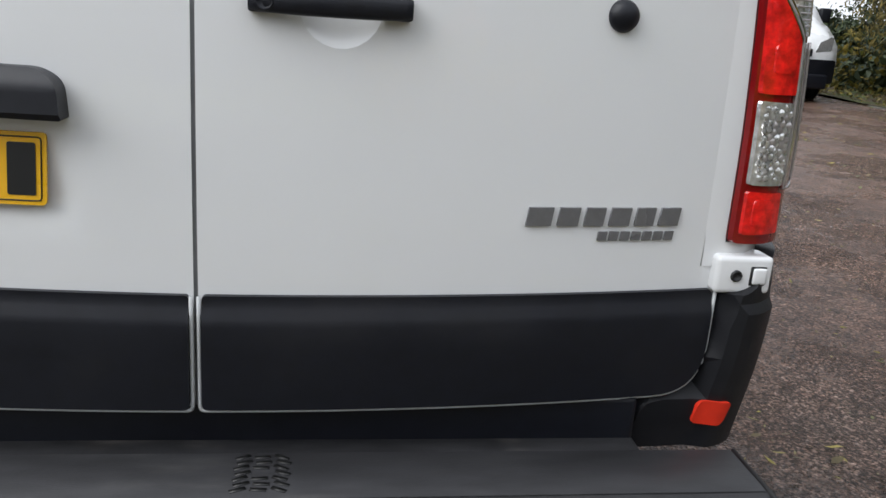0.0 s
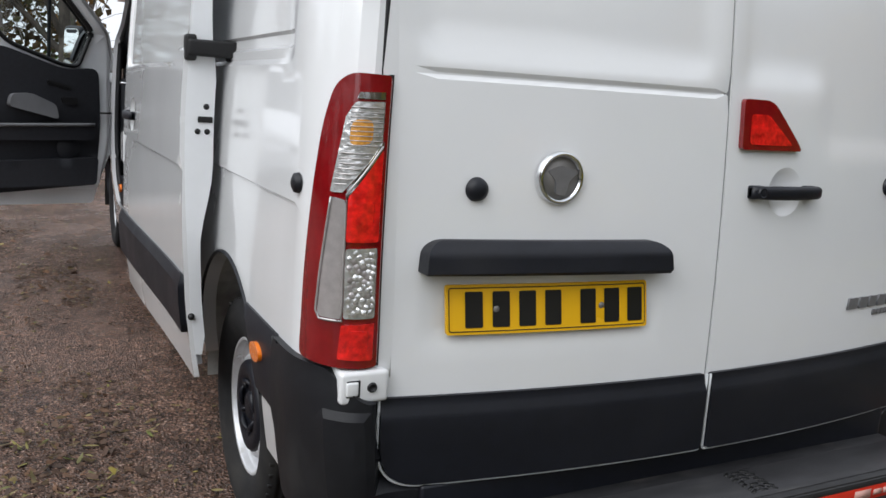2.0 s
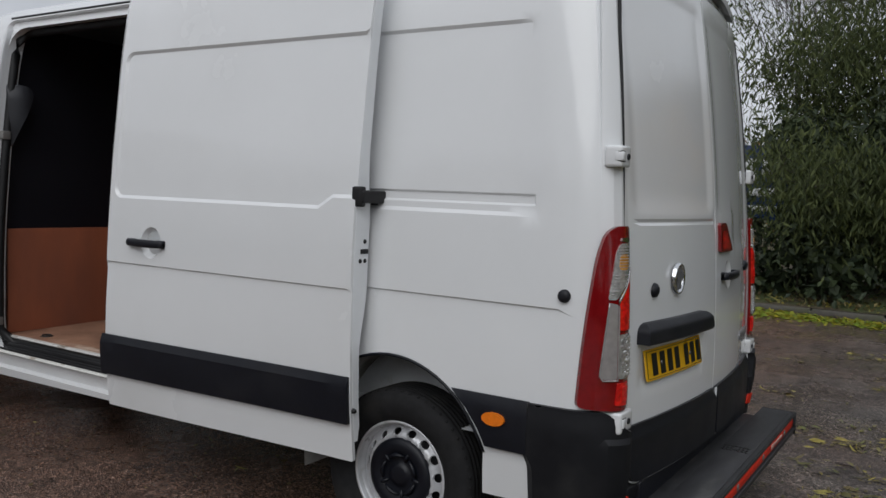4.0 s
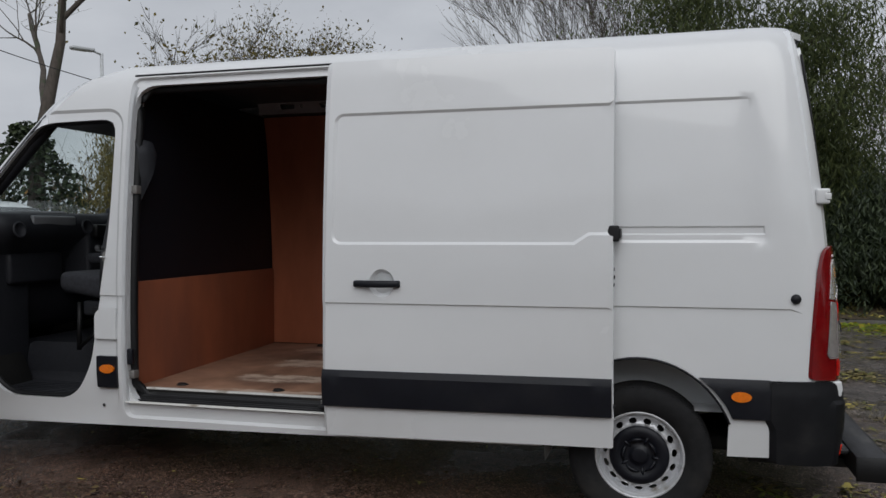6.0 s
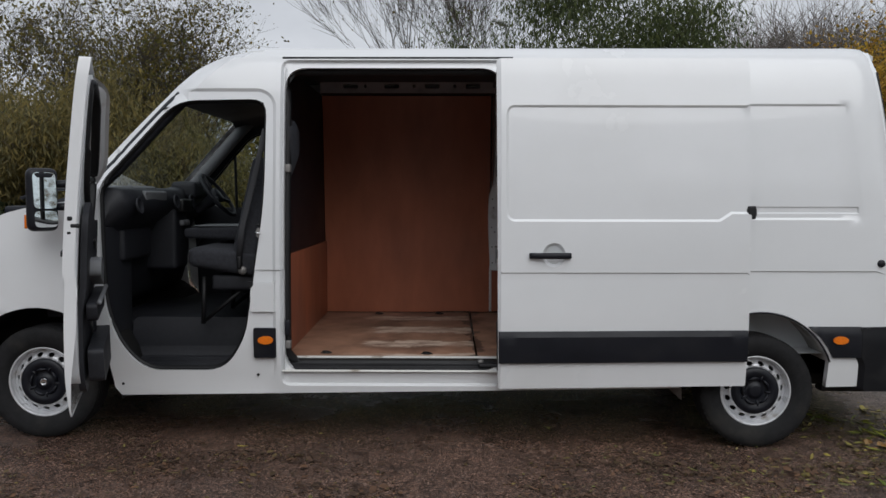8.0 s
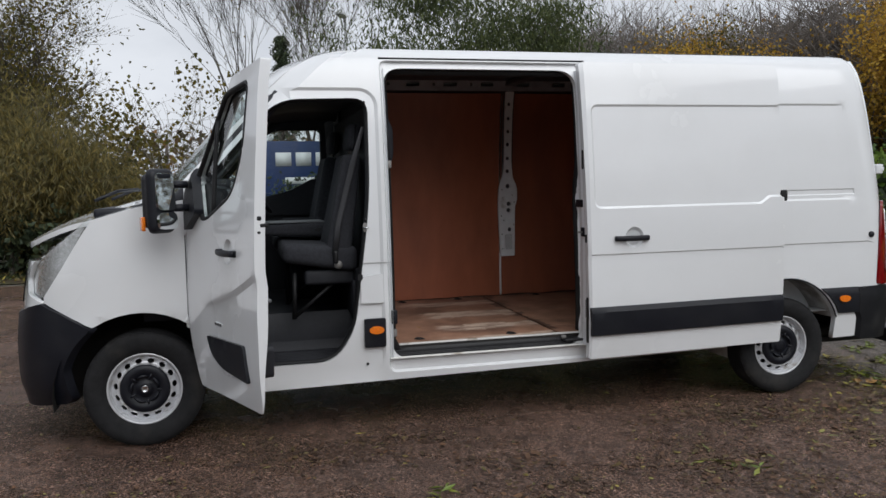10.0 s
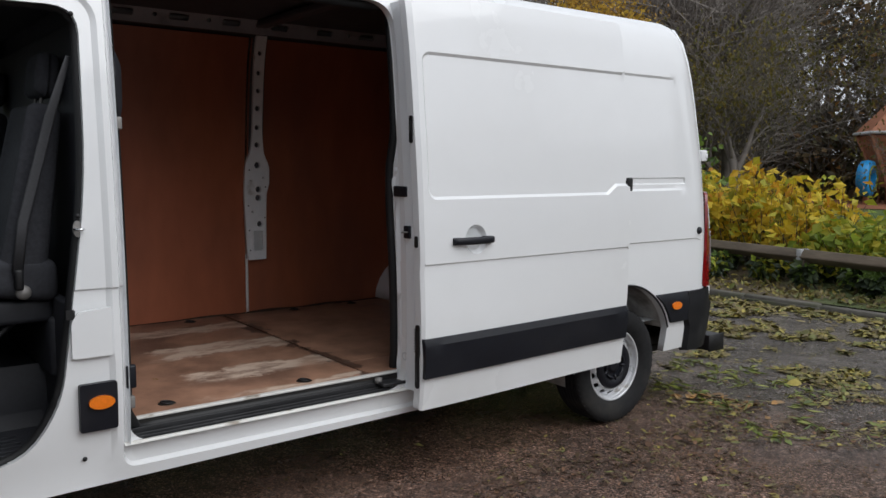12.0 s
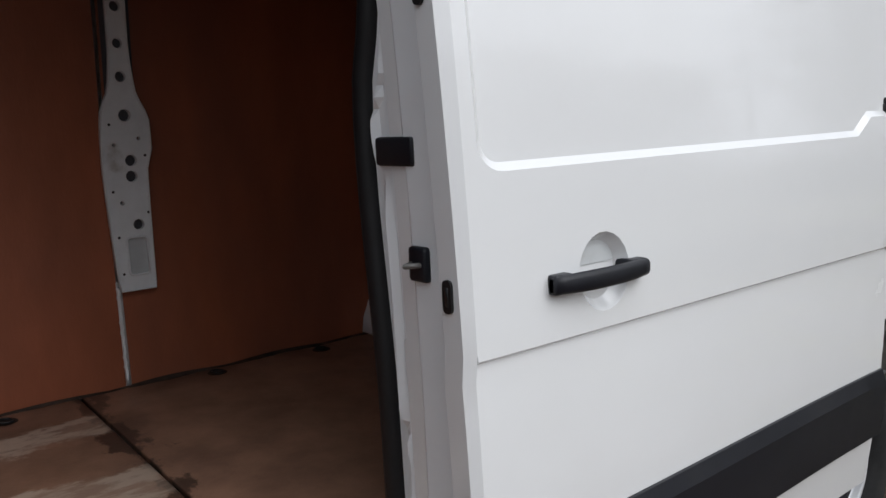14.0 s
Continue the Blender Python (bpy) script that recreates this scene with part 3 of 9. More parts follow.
ticks = [-400, -150, -60, -30] + list(np.arange(-16, 24, 0.5)) + [30, 60, 150, 400]
gv = [(x, y, ground_z(x, y)) for y in ticks for x in ticks]
gn = len(ticks)
gf = [(j * gn + i, j * gn + i + 1, (j + 1) * gn + i + 1, (j + 1) * gn + i) for j in range(gn - 1) for i in range(gn - 1)]
tagged(raw_part("ground", gv, gf, TARMAC), "wet brown-grey tarmac strewn with fallen leaves", "ground", "", "structure")


# ---- surroundings: materials ----
BARK = shade("grey_brown_bark", (0.075, 0.062, 0.052), 0.9, vary=0.35, scale=9, bump=0.012, bump_scale=22, stain=(0.05, 0.065, 0.035), stain_scale=2, stain_from=0.5, stain_to=0.7, stretch=(1, 1, 0.3))
TWIG = shade("grey_brown_twigs", (0.21, 0.185, 0.165), 0.9, vary=0.35, scale=3, stain=(0.10, 0.085, 0.075), stain_scale=1.5, stain_from=0.45, stain_to=0.7)
PALE_BARK = shade("pale_bark", (0.20, 0.18, 0.15), 0.85, vary=0.3, scale=9, stain=(0.08, 0.07, 0.06), stain_scale=4, stain_from=0.5, stain_to=0.65, stretch=(1, 1, 0.4))
LEAF_WILLOW = shade("willow_leaves", (0.075, 0.095, 0.045), 0.7, vary=0.25, scale=2.5, islands=[(0.5, 0.55, 0.45), (1, 1, 0.8), (1.7, 1.6, 1.1), (0.7, 0.8, 0.6)])
LEAF_DARK = shade("dark_evergreen_and_core_leaves", (0.030, 0.045, 0.022), 0.6, vary=0.25, scale=2.5, islands=[(0.4, 0.5, 0.4), (1, 1, 1), (1.6, 1.5, 1.1), (0.8, 0.8, 0.9)])
LEAF_OLIVE = shade("olive_autumn_leaves", (0.13, 0.11, 0.03), 0.7, vary=0.25, scale=2.5, islands=[(0.5, 0.6, 0.5), (1, 1, 0.9), (1.5, 1.3, 0.8), (0.8, 1.0, 0.8)])
LEAF_ORANGE = shade("orange_autumn_leaves", (0.46, 0.27, 0.05), 0.7, vary=0.25, scale=2.5, islands=[(0.4, 0.45, 0.8), (1, 1, 1), (1.4, 1.6, 1.2), (0.7, 0.6, 0.7)])
LEAF_YELLOW = shade("yellow_leaves", (0.62, 0.44, 0.035), 0.6, vary=0.2, scale=2.5, islands=[(0.35, 0.5, 0.7), (1, 1, 1), (1.15, 1.2, 1.2), (0.9, 0.6, 0.6), (0.55, 0.85, 1.1), (1.1, 1.15, 1.0), (0.4, 0.65, 0.9)])
LEAF_LIME = shade("lime_yellow_leaves", (0.34, 0.36, 0.045), 0.6, vary=0.2, scale=2.5, islands=[(0.4, 0.55, 0.6), (1, 1, 1), (1.4, 1.1, 0.8), (0.55, 0.75, 0.7), (0.8, 0.95, 0.8)])
LEAF_WOODS = shade("dull_woodland_leaves", (0.155, 0.125, 0.078), 0.8, vary=0.3, scale=0.7, islands=[(0.35, 0.38, 0.4), (0.9, 0.95, 0.9), (0.6, 0.75, 0.6), (1.2, 1.0, 0.8), (0.5, 0.5, 0.55), (2.4, 1.6, 0.8)])
LEAF_SCRUB = shade("fading_scrub_leaves", (0.17, 0.145, 0.065), 0.7, vary=0.25, scale=2.5, islands=[(0.45, 0.5, 0.5), (1, 1, 0.9), (1.5, 1.35, 0.9), (0.7, 0.8, 0.7)])
LEAF_GREEN = shade("green_shrub_leaves", (0.115, 0.18, 0.04), 0.6, vary=0.25, scale=2.5, islands=[(0.5, 0.55, 0.6), (1, 1, 1), (1.7, 1.6, 1.2), (0.8, 0.9, 0.7)])
LITTER = shade("fallen_leaves", (0.19, 0.168, 0.075), 0.6, vary=0.3, scale=40, islands=[(0.35, 0.3, 0.3), (0.9, 0.8, 0.7), (1.1, 1.15, 0.7), (1.75, 1.6, 0.75), (0.55, 0.45, 0.42), (0.7, 0.95, 0.5), (0.45, 0.36, 0.33), (1.2, 1.1, 0.95)])
SOIL = shade("leaf_strewn_soil", (0.085, 0.065, 0.04), 0.9, vary=0.5, scale=14, bump=0.02, bump_scale=30, stain=(0.07, 0.09, 0.03), stain_scale=0.9, stain_from=0.45, stain_to=0.6)
KERB = shade("weathered_concrete", (0.095, 0.088, 0.076), 0.85, vary=0.25, scale=12, bump=0.003, bump_scale=60, stain=(0.08, 0.085, 0.05), stain_scale=3, stain_from=0.45, stain_to=0.65, objects=0.15)
TIMBER = shade("weathered_timber", (0.11, 0.085, 0.06), 0.8, vary=0.35, scale=10, bump=0.003, bump_scale=50, stain=(0.07, 0.085, 0.04), stain_scale=3, stain_from=0.5, stain_to=0.7, stretch=(0.25, 1, 1))
STRAP = shade("galvanised_strap", (0.42, 0.43, 0.44), 0.45, metal=0.4, vary=0.1, scale=20)
TOY_WOOD = shade("red_brown_play_timber", (0.34, 0.14, 0.075), 0.7, vary=0.2, scale=8, objects=0.15)
BLUE = shade("blue_plastic", (0.02, 0.28, 0.62), 0.4, vary=0.08)
BRICK = shade("orange_brick", (0.33, 0.125, 0.065), 0.85, vary=0.25, scale=14, bump=0.004, bump_scale=20, stain=(0.26, 0.11, 0.06), stain_scale=1.2, stain_from=0.45, stain_to=0.7)
ROOF_TILE = shade("dark_roof_tiles", (0.040, 0.036, 0.036), 0.85, vary=0.25, scale=6, objects=0.15, stain=(0.065, 0.06, 0.05), stain_scale=2, stain_from=0.5, stain_to=0.75)
FRAME_WHITE = shade("white_window_frame", (0.75, 0.75, 0.73), 0.4, vary=0.04)
DARK_GLASS = shade("dark_window", (0.02, 0.024, 0.028), 0.08, vary=0.1, coat=1.0)
SIGN_BLUE = shade("blue_sign_board", (0.012, 0.035, 0.12), 0.4, vary=0.1)
SIGN_WHITE = shade("white_sign_paint", (0.75, 0.76, 0.76), 0.5, vary=0.05)
CAR_WHITE = shade("white_car_paint", (0.74, 0.75, 0.76), 0.3, vary=0.03, coat=0.4)
GRASS = shade("mown_grass", (0.075, 0.115, 0.025), 0.9, vary=0.4, scale=9, bump=0.02, bump_scale=60, stain=(0.13, 0.10, 0.03), stain_scale=0.7, stain_from=0.5, stain_to=0.7)
BARKCHIP = shade("red_bark_chips", (0.22, 0.085, 0.04), 0.9, vary=0.4, scale=30)


for m in (LEAF_WILLOW, LEAF_OLIVE, LEAF_ORANGE, LEAF_YELLOW, LEAF_LIME, LEAF_WOODS, LEAF_SCRUB, LEAF_GREEN):
    leafy(m)


# ---- plants ----
class Heap:
    def __init__(self):
        self.v, self.f = [], []

    def limb(self, pts, radii, sides):
        base = len(self.v)
        for p, q, r in zip(pts, pts[1:] + [pts[-1] * 2 - pts[-2]], radii):
            t = (q - p).normalized()
            a = t.cross(Vector((0.3, 0.9, 0.2))).normalized()
            b = t.cross(a)
            for j in range(sides):
                w = 2 * math.pi * j / sides
                c = p + a * (r * math.cos(w)) + b * (r * math.sin(w))
                self.v.append((c.x, c.y, c.z))
        for i in range(len(pts) - 1):
            for j in range(sides):
                k, l = base + i * sides, (j + 1) % sides
                self.f.append((k + j, k + l, k + sides + l, k + sides + j))

    def leaf(self, p, length, width, rng, droop=0.3):
        d = Vector((rng.uniform(-1, 1), rng.uniform(-1, 1), rng.uniform(-1, 0.6) - droop)).normalized()
        s = d.cross(Vector((rng.uniform(-1, 1), rng.uniform(-1, 1), rng.uniform(-1, 1)))).normalized() * (width / 2)
        b = len(self.v)
        m = p + d * (length * 0.45)
        up = d.cross(s).normalized() * (width * 0.18)
        for c in (p, m + s + up, p + d * length, m - s + up):
            self.v.append((c.x, c.y, c.z))
        self.f.append((b, b + 1, b + 2, b + 3))


def grow(wood, tips, p, d, length, r, depth, rng, droop, spread, kids, twig=0.004):
    n = 5 if depth > 1 else 3
    pts, dirs = [p.copy()], [d.copy()]
    for i in range(n):
        d = (d + Vector((rng.uniform(-1, 1), rng.uniform(-1, 1), rng.uniform(-1, 1))) * 0.16 + Vector((0, 0, droop)) * (0.10 if depth < 3 else 0.02)).normalized()
        p = p + d * (length / n)
        pts.append(p.copy())
        dirs.append(d.copy())
    radii = [r * (1 - 0.62 * i / n) for i in range(n + 1)]
    wood.limb(pts, radii, 7 if depth > 3 else 5 if depth > 2 else 3)
    if depth == 0:
        tips.extend(pts[1:])
        return
    if depth == 1:
        tips.extend(pts[2:])
    for k in range(kids):
        t = rng.uniform(0.3, 1.0) if k else 1.0
        i = min(n - 1, int(t * n))
        q = pts[i].lerp(pts[i + 1], t * n - i) if k else pts[-1]
        side = Vector((rng.uniform(-1, 1), rng.uniform(-1, 1), rng.uniform(-0.2, 0.6))).normalized()
        nd = (dirs[i] * (1.0 if k else 1.4) + side * spread).normalized()
        grow(wood, tips, q, nd, length * rng.uniform(0.55, 0.78), max(twig, radii[min(i + 1, n)] * rng.uniform(0.55, 0.8)), depth - 1, rng, droop, spread, kids, twig)


def tree(name, label, at, height, seed, bark, leaf=None, per_tip=3, size=(0.12, 0.06), droop=0.2, spread=0.8, kids=4, depth=4, radius=None, stems=1, trunk=0.36, scatter=0.25, group="trees round the car park", twig=0.004):
    rng = random.Random(seed)
    ob = thing(name, label, "tree", group, at=at)
    wood, tips = Heap(), []
    for s in range(stems):
        lean = Vector((rng.uniform(-0.12, 0.12), rng.uniform(-0.12, 0.12), 1)) if stems == 1 else Vector((rng.uniform(-0.5, 0.5), rng.uniform(-0.5, 0.5), 1))
        off = Vector((0, 0, -0.2)) if stems == 1 else Vector((rng.uniform(-0.5, 0.5), rng.uniform(-0.5, 0.5), -0.2))
        grow(wood, tips, off, lean.normalized(), height * trunk * rng.uniform(0.85, 1.1), radius or height * 0.022, depth, rng, droop, spread, kids, twig)
    raw_part("trunk", wood.v, wood.f, bark, ob)
    if leaf:
        lv = Heap()
        for p in tips:
            for k in range(per_tip if per_tip >= 1 else (1 if rng.random() < per_tip else 0)):
                q = p + Vector((rng.gauss(0, scatter), rng.gauss(0, scatter), rng.gauss(0, scatter)))
                f = rng.uniform(0.6, 1.25)
                lv.leaf(q, size[0] * f, size[1] * f, rng, 0.9 if droop < 0 else 0.3)
        raw_part("crown", lv.v, lv.f, leaf, ob, smooth=False)
    return ob


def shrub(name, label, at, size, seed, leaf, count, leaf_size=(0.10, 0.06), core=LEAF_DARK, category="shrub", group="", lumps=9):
    """A bush: stems, an uneven inside coloured dark for its shade, and many leaves over lumps."""
    rng = random.Random(seed)
    ob = thing(name, label, category, group, at=at)
    sx, sy, sz = size
    cs = []
    for k in range(lumps):
        r = rng.uniform(0.28, 0.48) * min(sz, max(sx, sy) * 0.7)
        cs.append((Vector((rng.uniform(-sx / 2, sx / 2), rng.uniform(-sy / 2, sy / 2), rng.uniform(0.2, max(0.25, sz - r)))), r))
    inner, lv, st = Heap(), Heap(), Heap()
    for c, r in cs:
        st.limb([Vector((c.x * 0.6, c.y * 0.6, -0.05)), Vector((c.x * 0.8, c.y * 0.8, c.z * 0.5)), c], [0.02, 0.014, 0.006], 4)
        # filling leaves take the darker core colour, which paints in the bush's shaded inside
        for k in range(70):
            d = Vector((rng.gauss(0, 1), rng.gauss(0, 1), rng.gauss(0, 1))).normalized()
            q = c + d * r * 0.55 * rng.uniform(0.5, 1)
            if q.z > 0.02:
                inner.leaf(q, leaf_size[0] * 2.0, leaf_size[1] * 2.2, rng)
    for k in range(count):
        c, r = cs[rng.randrange(len(cs))]
        d = Vector((rng.gauss(0, 1), rng.gauss(0, 1), rng.gauss(0, 1))).normalized()
        q = c + d * r * rng.uniform(0.6, 1.12)
        if q.z < 0.02:
            q.z = rng.uniform(0.02, 0.3)
        f = rng.uniform(0.6, 1.3)
        lv.leaf(q, leaf_size[0] * f, leaf_size[1] * f, rng)
    tagged(raw_part("cane_tangle", st.v, st.f, BARK, ob), "", "", "", "stuff")
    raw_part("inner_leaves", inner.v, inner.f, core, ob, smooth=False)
    raw_part("leaves", lv.v, lv.f, leaf, ob, smooth=False)
    return ob


# ---- verge and kerbs: the tarmac ends 8.6 m east of the van and 3.6 m south of it ----
def verge_z(x, y):
    d = max(x - 8.75, -3.72 - y)
    return 0.05 + 0.10 * ease(d, 0.0, 2.5) + 0.03 * noise.noise(Vector((x * 0.7, y * 0.7, 3.0)))


vx = [8.72] + list(np.arange(9.2, 22, 0.6)) + [26, 34, 60, 150, 390]
vy = [-390, -150, -60, -34, -26] + list(np.arange(-20, -3.7, 0.6)) + [-3.7]
east_y = [-3.7] + list(np.arange(-3.2, 24, 0.6)) + [30, 60, 150, 390]
vv, vf = [], []


def patch(xs, ys):
    base, n = len(vv), len(xs)
    vv.extend((x, y, verge_z(x, y)) for y in ys for x in xs)
    vf.extend((base + j * n + i, base + j * n + i + 1, base + (j + 1) * n + i + 1, base + (j + 1) * n + i) for j in range(len(ys) - 1) for i in range(n - 1))


patch(vx, east_y)
patch([-390, -150, -60, -30] + list(np.arange(-20, 8.4, 0.6)) + vx, vy)
tagged(raw_part("verge", vv, vf, SOIL), "leaf-covered earth verge beyond the kerb", "ground", "", "structure")
tagged(raw_part("lawn", [(-6, -60, 0.24), (30, -60, 0.24), (30, -11, 0.24), (-6, -11, 0.24)], [(0, 1, 2, 3)], GRASS), "mown autumn grass round the play tower", "ground", "", "structure")
tagged(raw_part("bark_bed", [(2, -30, 0.262), (14, -30, 0.262), (13, -19.6, 0.262), (3, -19.8, 0.262)], [(0, 1, 2, 3)], BARKCHIP), "red-brown bark chip play surface", "ground", "", "structure")

kerb_line = tagged(part("kerb", block(-16, -3.705, -0.05, 8.72, -3.60, 0.012, 0.01), KERB), "weathered concrete edging along the tarmac", "kerb", "", "structure")
kerb_east = tagged(part("kerb", block(8.62, -3.60, -0.05, 8.72, 24, 0.012, 0.01), KERB), "weathered concrete edging along the tarmac", "kerb", "", "structure")
stone = block(-0.44, -0.05, -0.06, 0.44, 0.05, 0.045, 0.012, 1)
k0 = part("kerb_stone", stone, KERB, kerb_line)
k0.matrix_world = pose(-11.0, -3.655, 0.0)
rngk = random.Random(5)
for k in range(1, 22):
    o = new("kerb_stone", k0.data)
    o.parent = kerb_line
    o.matrix_world = pose(-11.0 + 0.9 * k, -3.655 + rngk.uniform(-0.01, 0.01), rngk.uniform(-0.012, 0.006), 0, 0, rngk.uniform(-0.6, 0.6))
for k in range(16):
    o = new("kerb_stone", k0.data)
    o.parent = kerb_east
    o.matrix_world = pose(8.67 + rngk.uniform(-0.01, 0.01), -3.1 + 0.9 * k, rngk.uniform(-0.012, 0.006), 0, 0, 90 + rngk.uniform(-0.6, 0.6))

# knee-rail fence
fence = thing("knee_rail_fence", "low weathered timber knee-rail fence on a leafy verge", "fence", at=(1.8, -4.58, 0), turn=-9.0)
fx = [-8.1, -6.3, -4.5, -2.7, -0.9, 0.9, 2.7, 4.5, 6.3]
for k, x in enumerate(fx):
    lean = pose(x, 0, 0, 0, (-3, 2, -1, 4, -2)[k % 5], 0)
    part("post", block(-0.055, -0.055, -0.15, 0.055, 0.055, 0.42, 0.010, m=lean), TIMBER, fence)
    part("strap", block(x - 0.03, -0.078, 0.36, x + 0.03, 0.078, 0.535, 0.006), STRAP, fence, "galvanised steel strap")
for a, b in zip([-9.9] + fx, fx + [8.0]):
    rail = block(a + 0.004, -0.062, -0.062, b - 0.004, 0.062, 0.062, 0.016, m=pose(0, 0, 0.455, 38, 0, 0))
    part("rail", rail, TIMBER, fence)

# ---- shrubs behind the fence ----
def cane_shrub(name, label, at, size, seed, leaf, canes, leaf_size, group=""):
    """A clump of upright canes, each with broad leaves along it."""
    rng = random.Random(seed)
    ob = thing(name, label, "shrub", group, at=at)
    st, lv = Heap(), Heap()
    for k in range(canes):
        x, y = rng.uniform(-0.5, 0.5) * size[0], rng.uniform(-0.5, 0.5) * size[1]
        h = size[2] * rng.uniform(0.55, 1.0) * (1 - 0.25 * abs(x) / size[0])
        w = Vector((rng.gauss(0, 0.16), rng.gauss(0, 0.16), 1))
        pts = [Vector((x, y, -0.05)) + w * (h * t) + Vector((0.10 * t * t * rng.uniform(-1, 1), 0.08 * t * t, 0)) for t in (0, 0.3, 0.55, 0.8, 1.0)]
        st.limb(pts, [0.009, 0.008, 0.006, 0.004, 0.002], 4)
        for j in range(rng.randrange(13, 24)):
            t = rng.uniform(0.22, 1.0) * 3.999
            i = int(t)
            q = pts[i].lerp(pts[i + 1], t - i) + Vector((rng.gauss(0, 0.05), rng.gauss(0, 0.05), rng.gauss(0, 0.02)))
            f = rng.uniform(0.55, 1.25)
            lv.leaf(q, leaf_size[0] * f, leaf_size[1] * f, rng, 0.1)
    tagged(raw_part("cane_tangle", st.v, st.f, BARK, ob), "", "", "", "stuff")
    raw_part("leaves", lv.v, lv.f, leaf, ob, smooth=False)
    return ob


cane_shrub("yellow_shrub", "bright yellow autumn shrub behind the timber fence", (2.35, -5.75, 0.12), (2.5, 1.5, 1.5), 11, LEAF_YELLOW, 170, (0.15, 0.105))
cane_shrub("yellow_shrub", "bright yellow autumn shrub behind the timber fence", (4.6, -6.1, 0.12), (2.0, 1.2, 1.6), 15, LEAF_YELLOW, 90, (0.15, 0.105))
cane_shrub("yellow_green_shrub", "yellow-green leafy canes behind the timber fence", (0.1, -5.5, 0.12), (2.4, 1.3, 0.95), 12, LEAF_LIME, 110, (0.15, 0.11))
cane_shrub("yellow_green_shrub", "yellow-green leafy canes behind the timber fence", (-2.6, -5.4, 0.12), (2.6, 1.3, 0.9), 16, LEAF_LIME, 90, (0.15, 0.11))
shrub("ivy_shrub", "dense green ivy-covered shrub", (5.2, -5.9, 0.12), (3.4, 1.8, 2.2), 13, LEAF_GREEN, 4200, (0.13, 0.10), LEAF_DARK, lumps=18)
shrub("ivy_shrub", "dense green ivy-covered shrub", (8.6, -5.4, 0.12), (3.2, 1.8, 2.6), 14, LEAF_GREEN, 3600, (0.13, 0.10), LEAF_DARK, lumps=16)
rng_s = random.Random(77)
for k in range(16):
    x = -7.5 + 1.0 * k
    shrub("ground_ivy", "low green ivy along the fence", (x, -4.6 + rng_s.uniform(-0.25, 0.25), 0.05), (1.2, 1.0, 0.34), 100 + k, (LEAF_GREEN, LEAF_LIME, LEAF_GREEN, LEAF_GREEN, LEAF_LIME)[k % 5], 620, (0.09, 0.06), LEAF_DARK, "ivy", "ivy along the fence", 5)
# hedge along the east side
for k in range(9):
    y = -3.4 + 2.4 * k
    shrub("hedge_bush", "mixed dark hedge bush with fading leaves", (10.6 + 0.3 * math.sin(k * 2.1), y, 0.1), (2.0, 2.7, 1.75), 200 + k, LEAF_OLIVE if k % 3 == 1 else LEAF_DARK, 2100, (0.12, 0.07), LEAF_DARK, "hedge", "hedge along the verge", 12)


# ---- dense woods: undergrowth, drooping twigs and fading leaves ----
def woods(name, label, a, b, depth, height, seed, leaves, twigs, size, mat):
    rng = random.Random(seed)
    a, b = Vector(a), Vector(b)
    span = (b - a).length
    across = (b - a).cross(Vector((0, 0, 1))).normalized()
    lv, wood = Heap(), Heap()

    def top(s):
        return height * (0.76 + 0.26 * noise.noise(Vector((s * 0.16, seed, 0.0))) + 0.16 * noise.noise(Vector((s * 0.6, seed, 5.0))))
    for k in range(leaves):
        t = rng.random()
        d = rng.gauss(0, depth)
        h = top(t * span + 0.7 * d)
        z = h * rng.random() ** 1.2
        if rng.random() < 0.35 and noise.noise(Vector((t * span * 0.5, z * 0.5, d * 0.5 + seed))) < 0.0:
            continue
        p = a.lerp(b, t) + across * d
        f = rng.uniform(0.5, 1.4)
        lv.leaf(Vector((p.x, p.y, z)), size * f, size * 0.62 * f, rng)
    for k in range(twigs):
        t = rng.random()
        d = rng.gauss(0, depth)
        h = top(t * span + 0.7 * d)
        p = a.lerp(b, t) + across * d
        z0 = h * rng.uniform(0.3, 0.95)
        q = Vector((p.x, p.y, z0))
        w = Vector((rng.gauss(0, 0.5), rng.gauss(0, 0.5), rng.uniform(0.2, 1.0))).normalized()
        pts = [q]
        for j in range(4):
            pts.append(pts[-1] + w * rng.uniform(0.4, 0.8))
            w = (w + Vector((rng.gauss(0, 0.25), rng.gauss(0, 0.25), rng.uniform(-0.35, 0.15)))).normalized()
        wood.limb(pts, [0.016, 0.012, 0.009, 0.006, 0.004], 3)
    for k in range(int(span / 1.3)):
        p = a.lerp(b, (k + rng.random()) / (span / 1.3)) + across * rng.gauss(0, depth)
        wood.limb([Vector((p.x, p.y, -0.2)), Vector((p.x + rng.gauss(0, 0.2), p.y, 2.0)), Vector((p.x + rng.gauss(0, 0.5), p.y + rng.gauss(0, 0.5), height * 0.8))], [0.15, 0.11, 0.04], 6)
    ob = thing(name, label, "woods", "woods round the car park", "stuff")
    tagged(raw_part("branches", wood.v, wood.f, TWIG, ob), "", "", "", "stuff")
    tagged(raw_part("leaves", lv.v, lv.f, mat, ob, smooth=False), "", "", "", "stuff")
    return ob


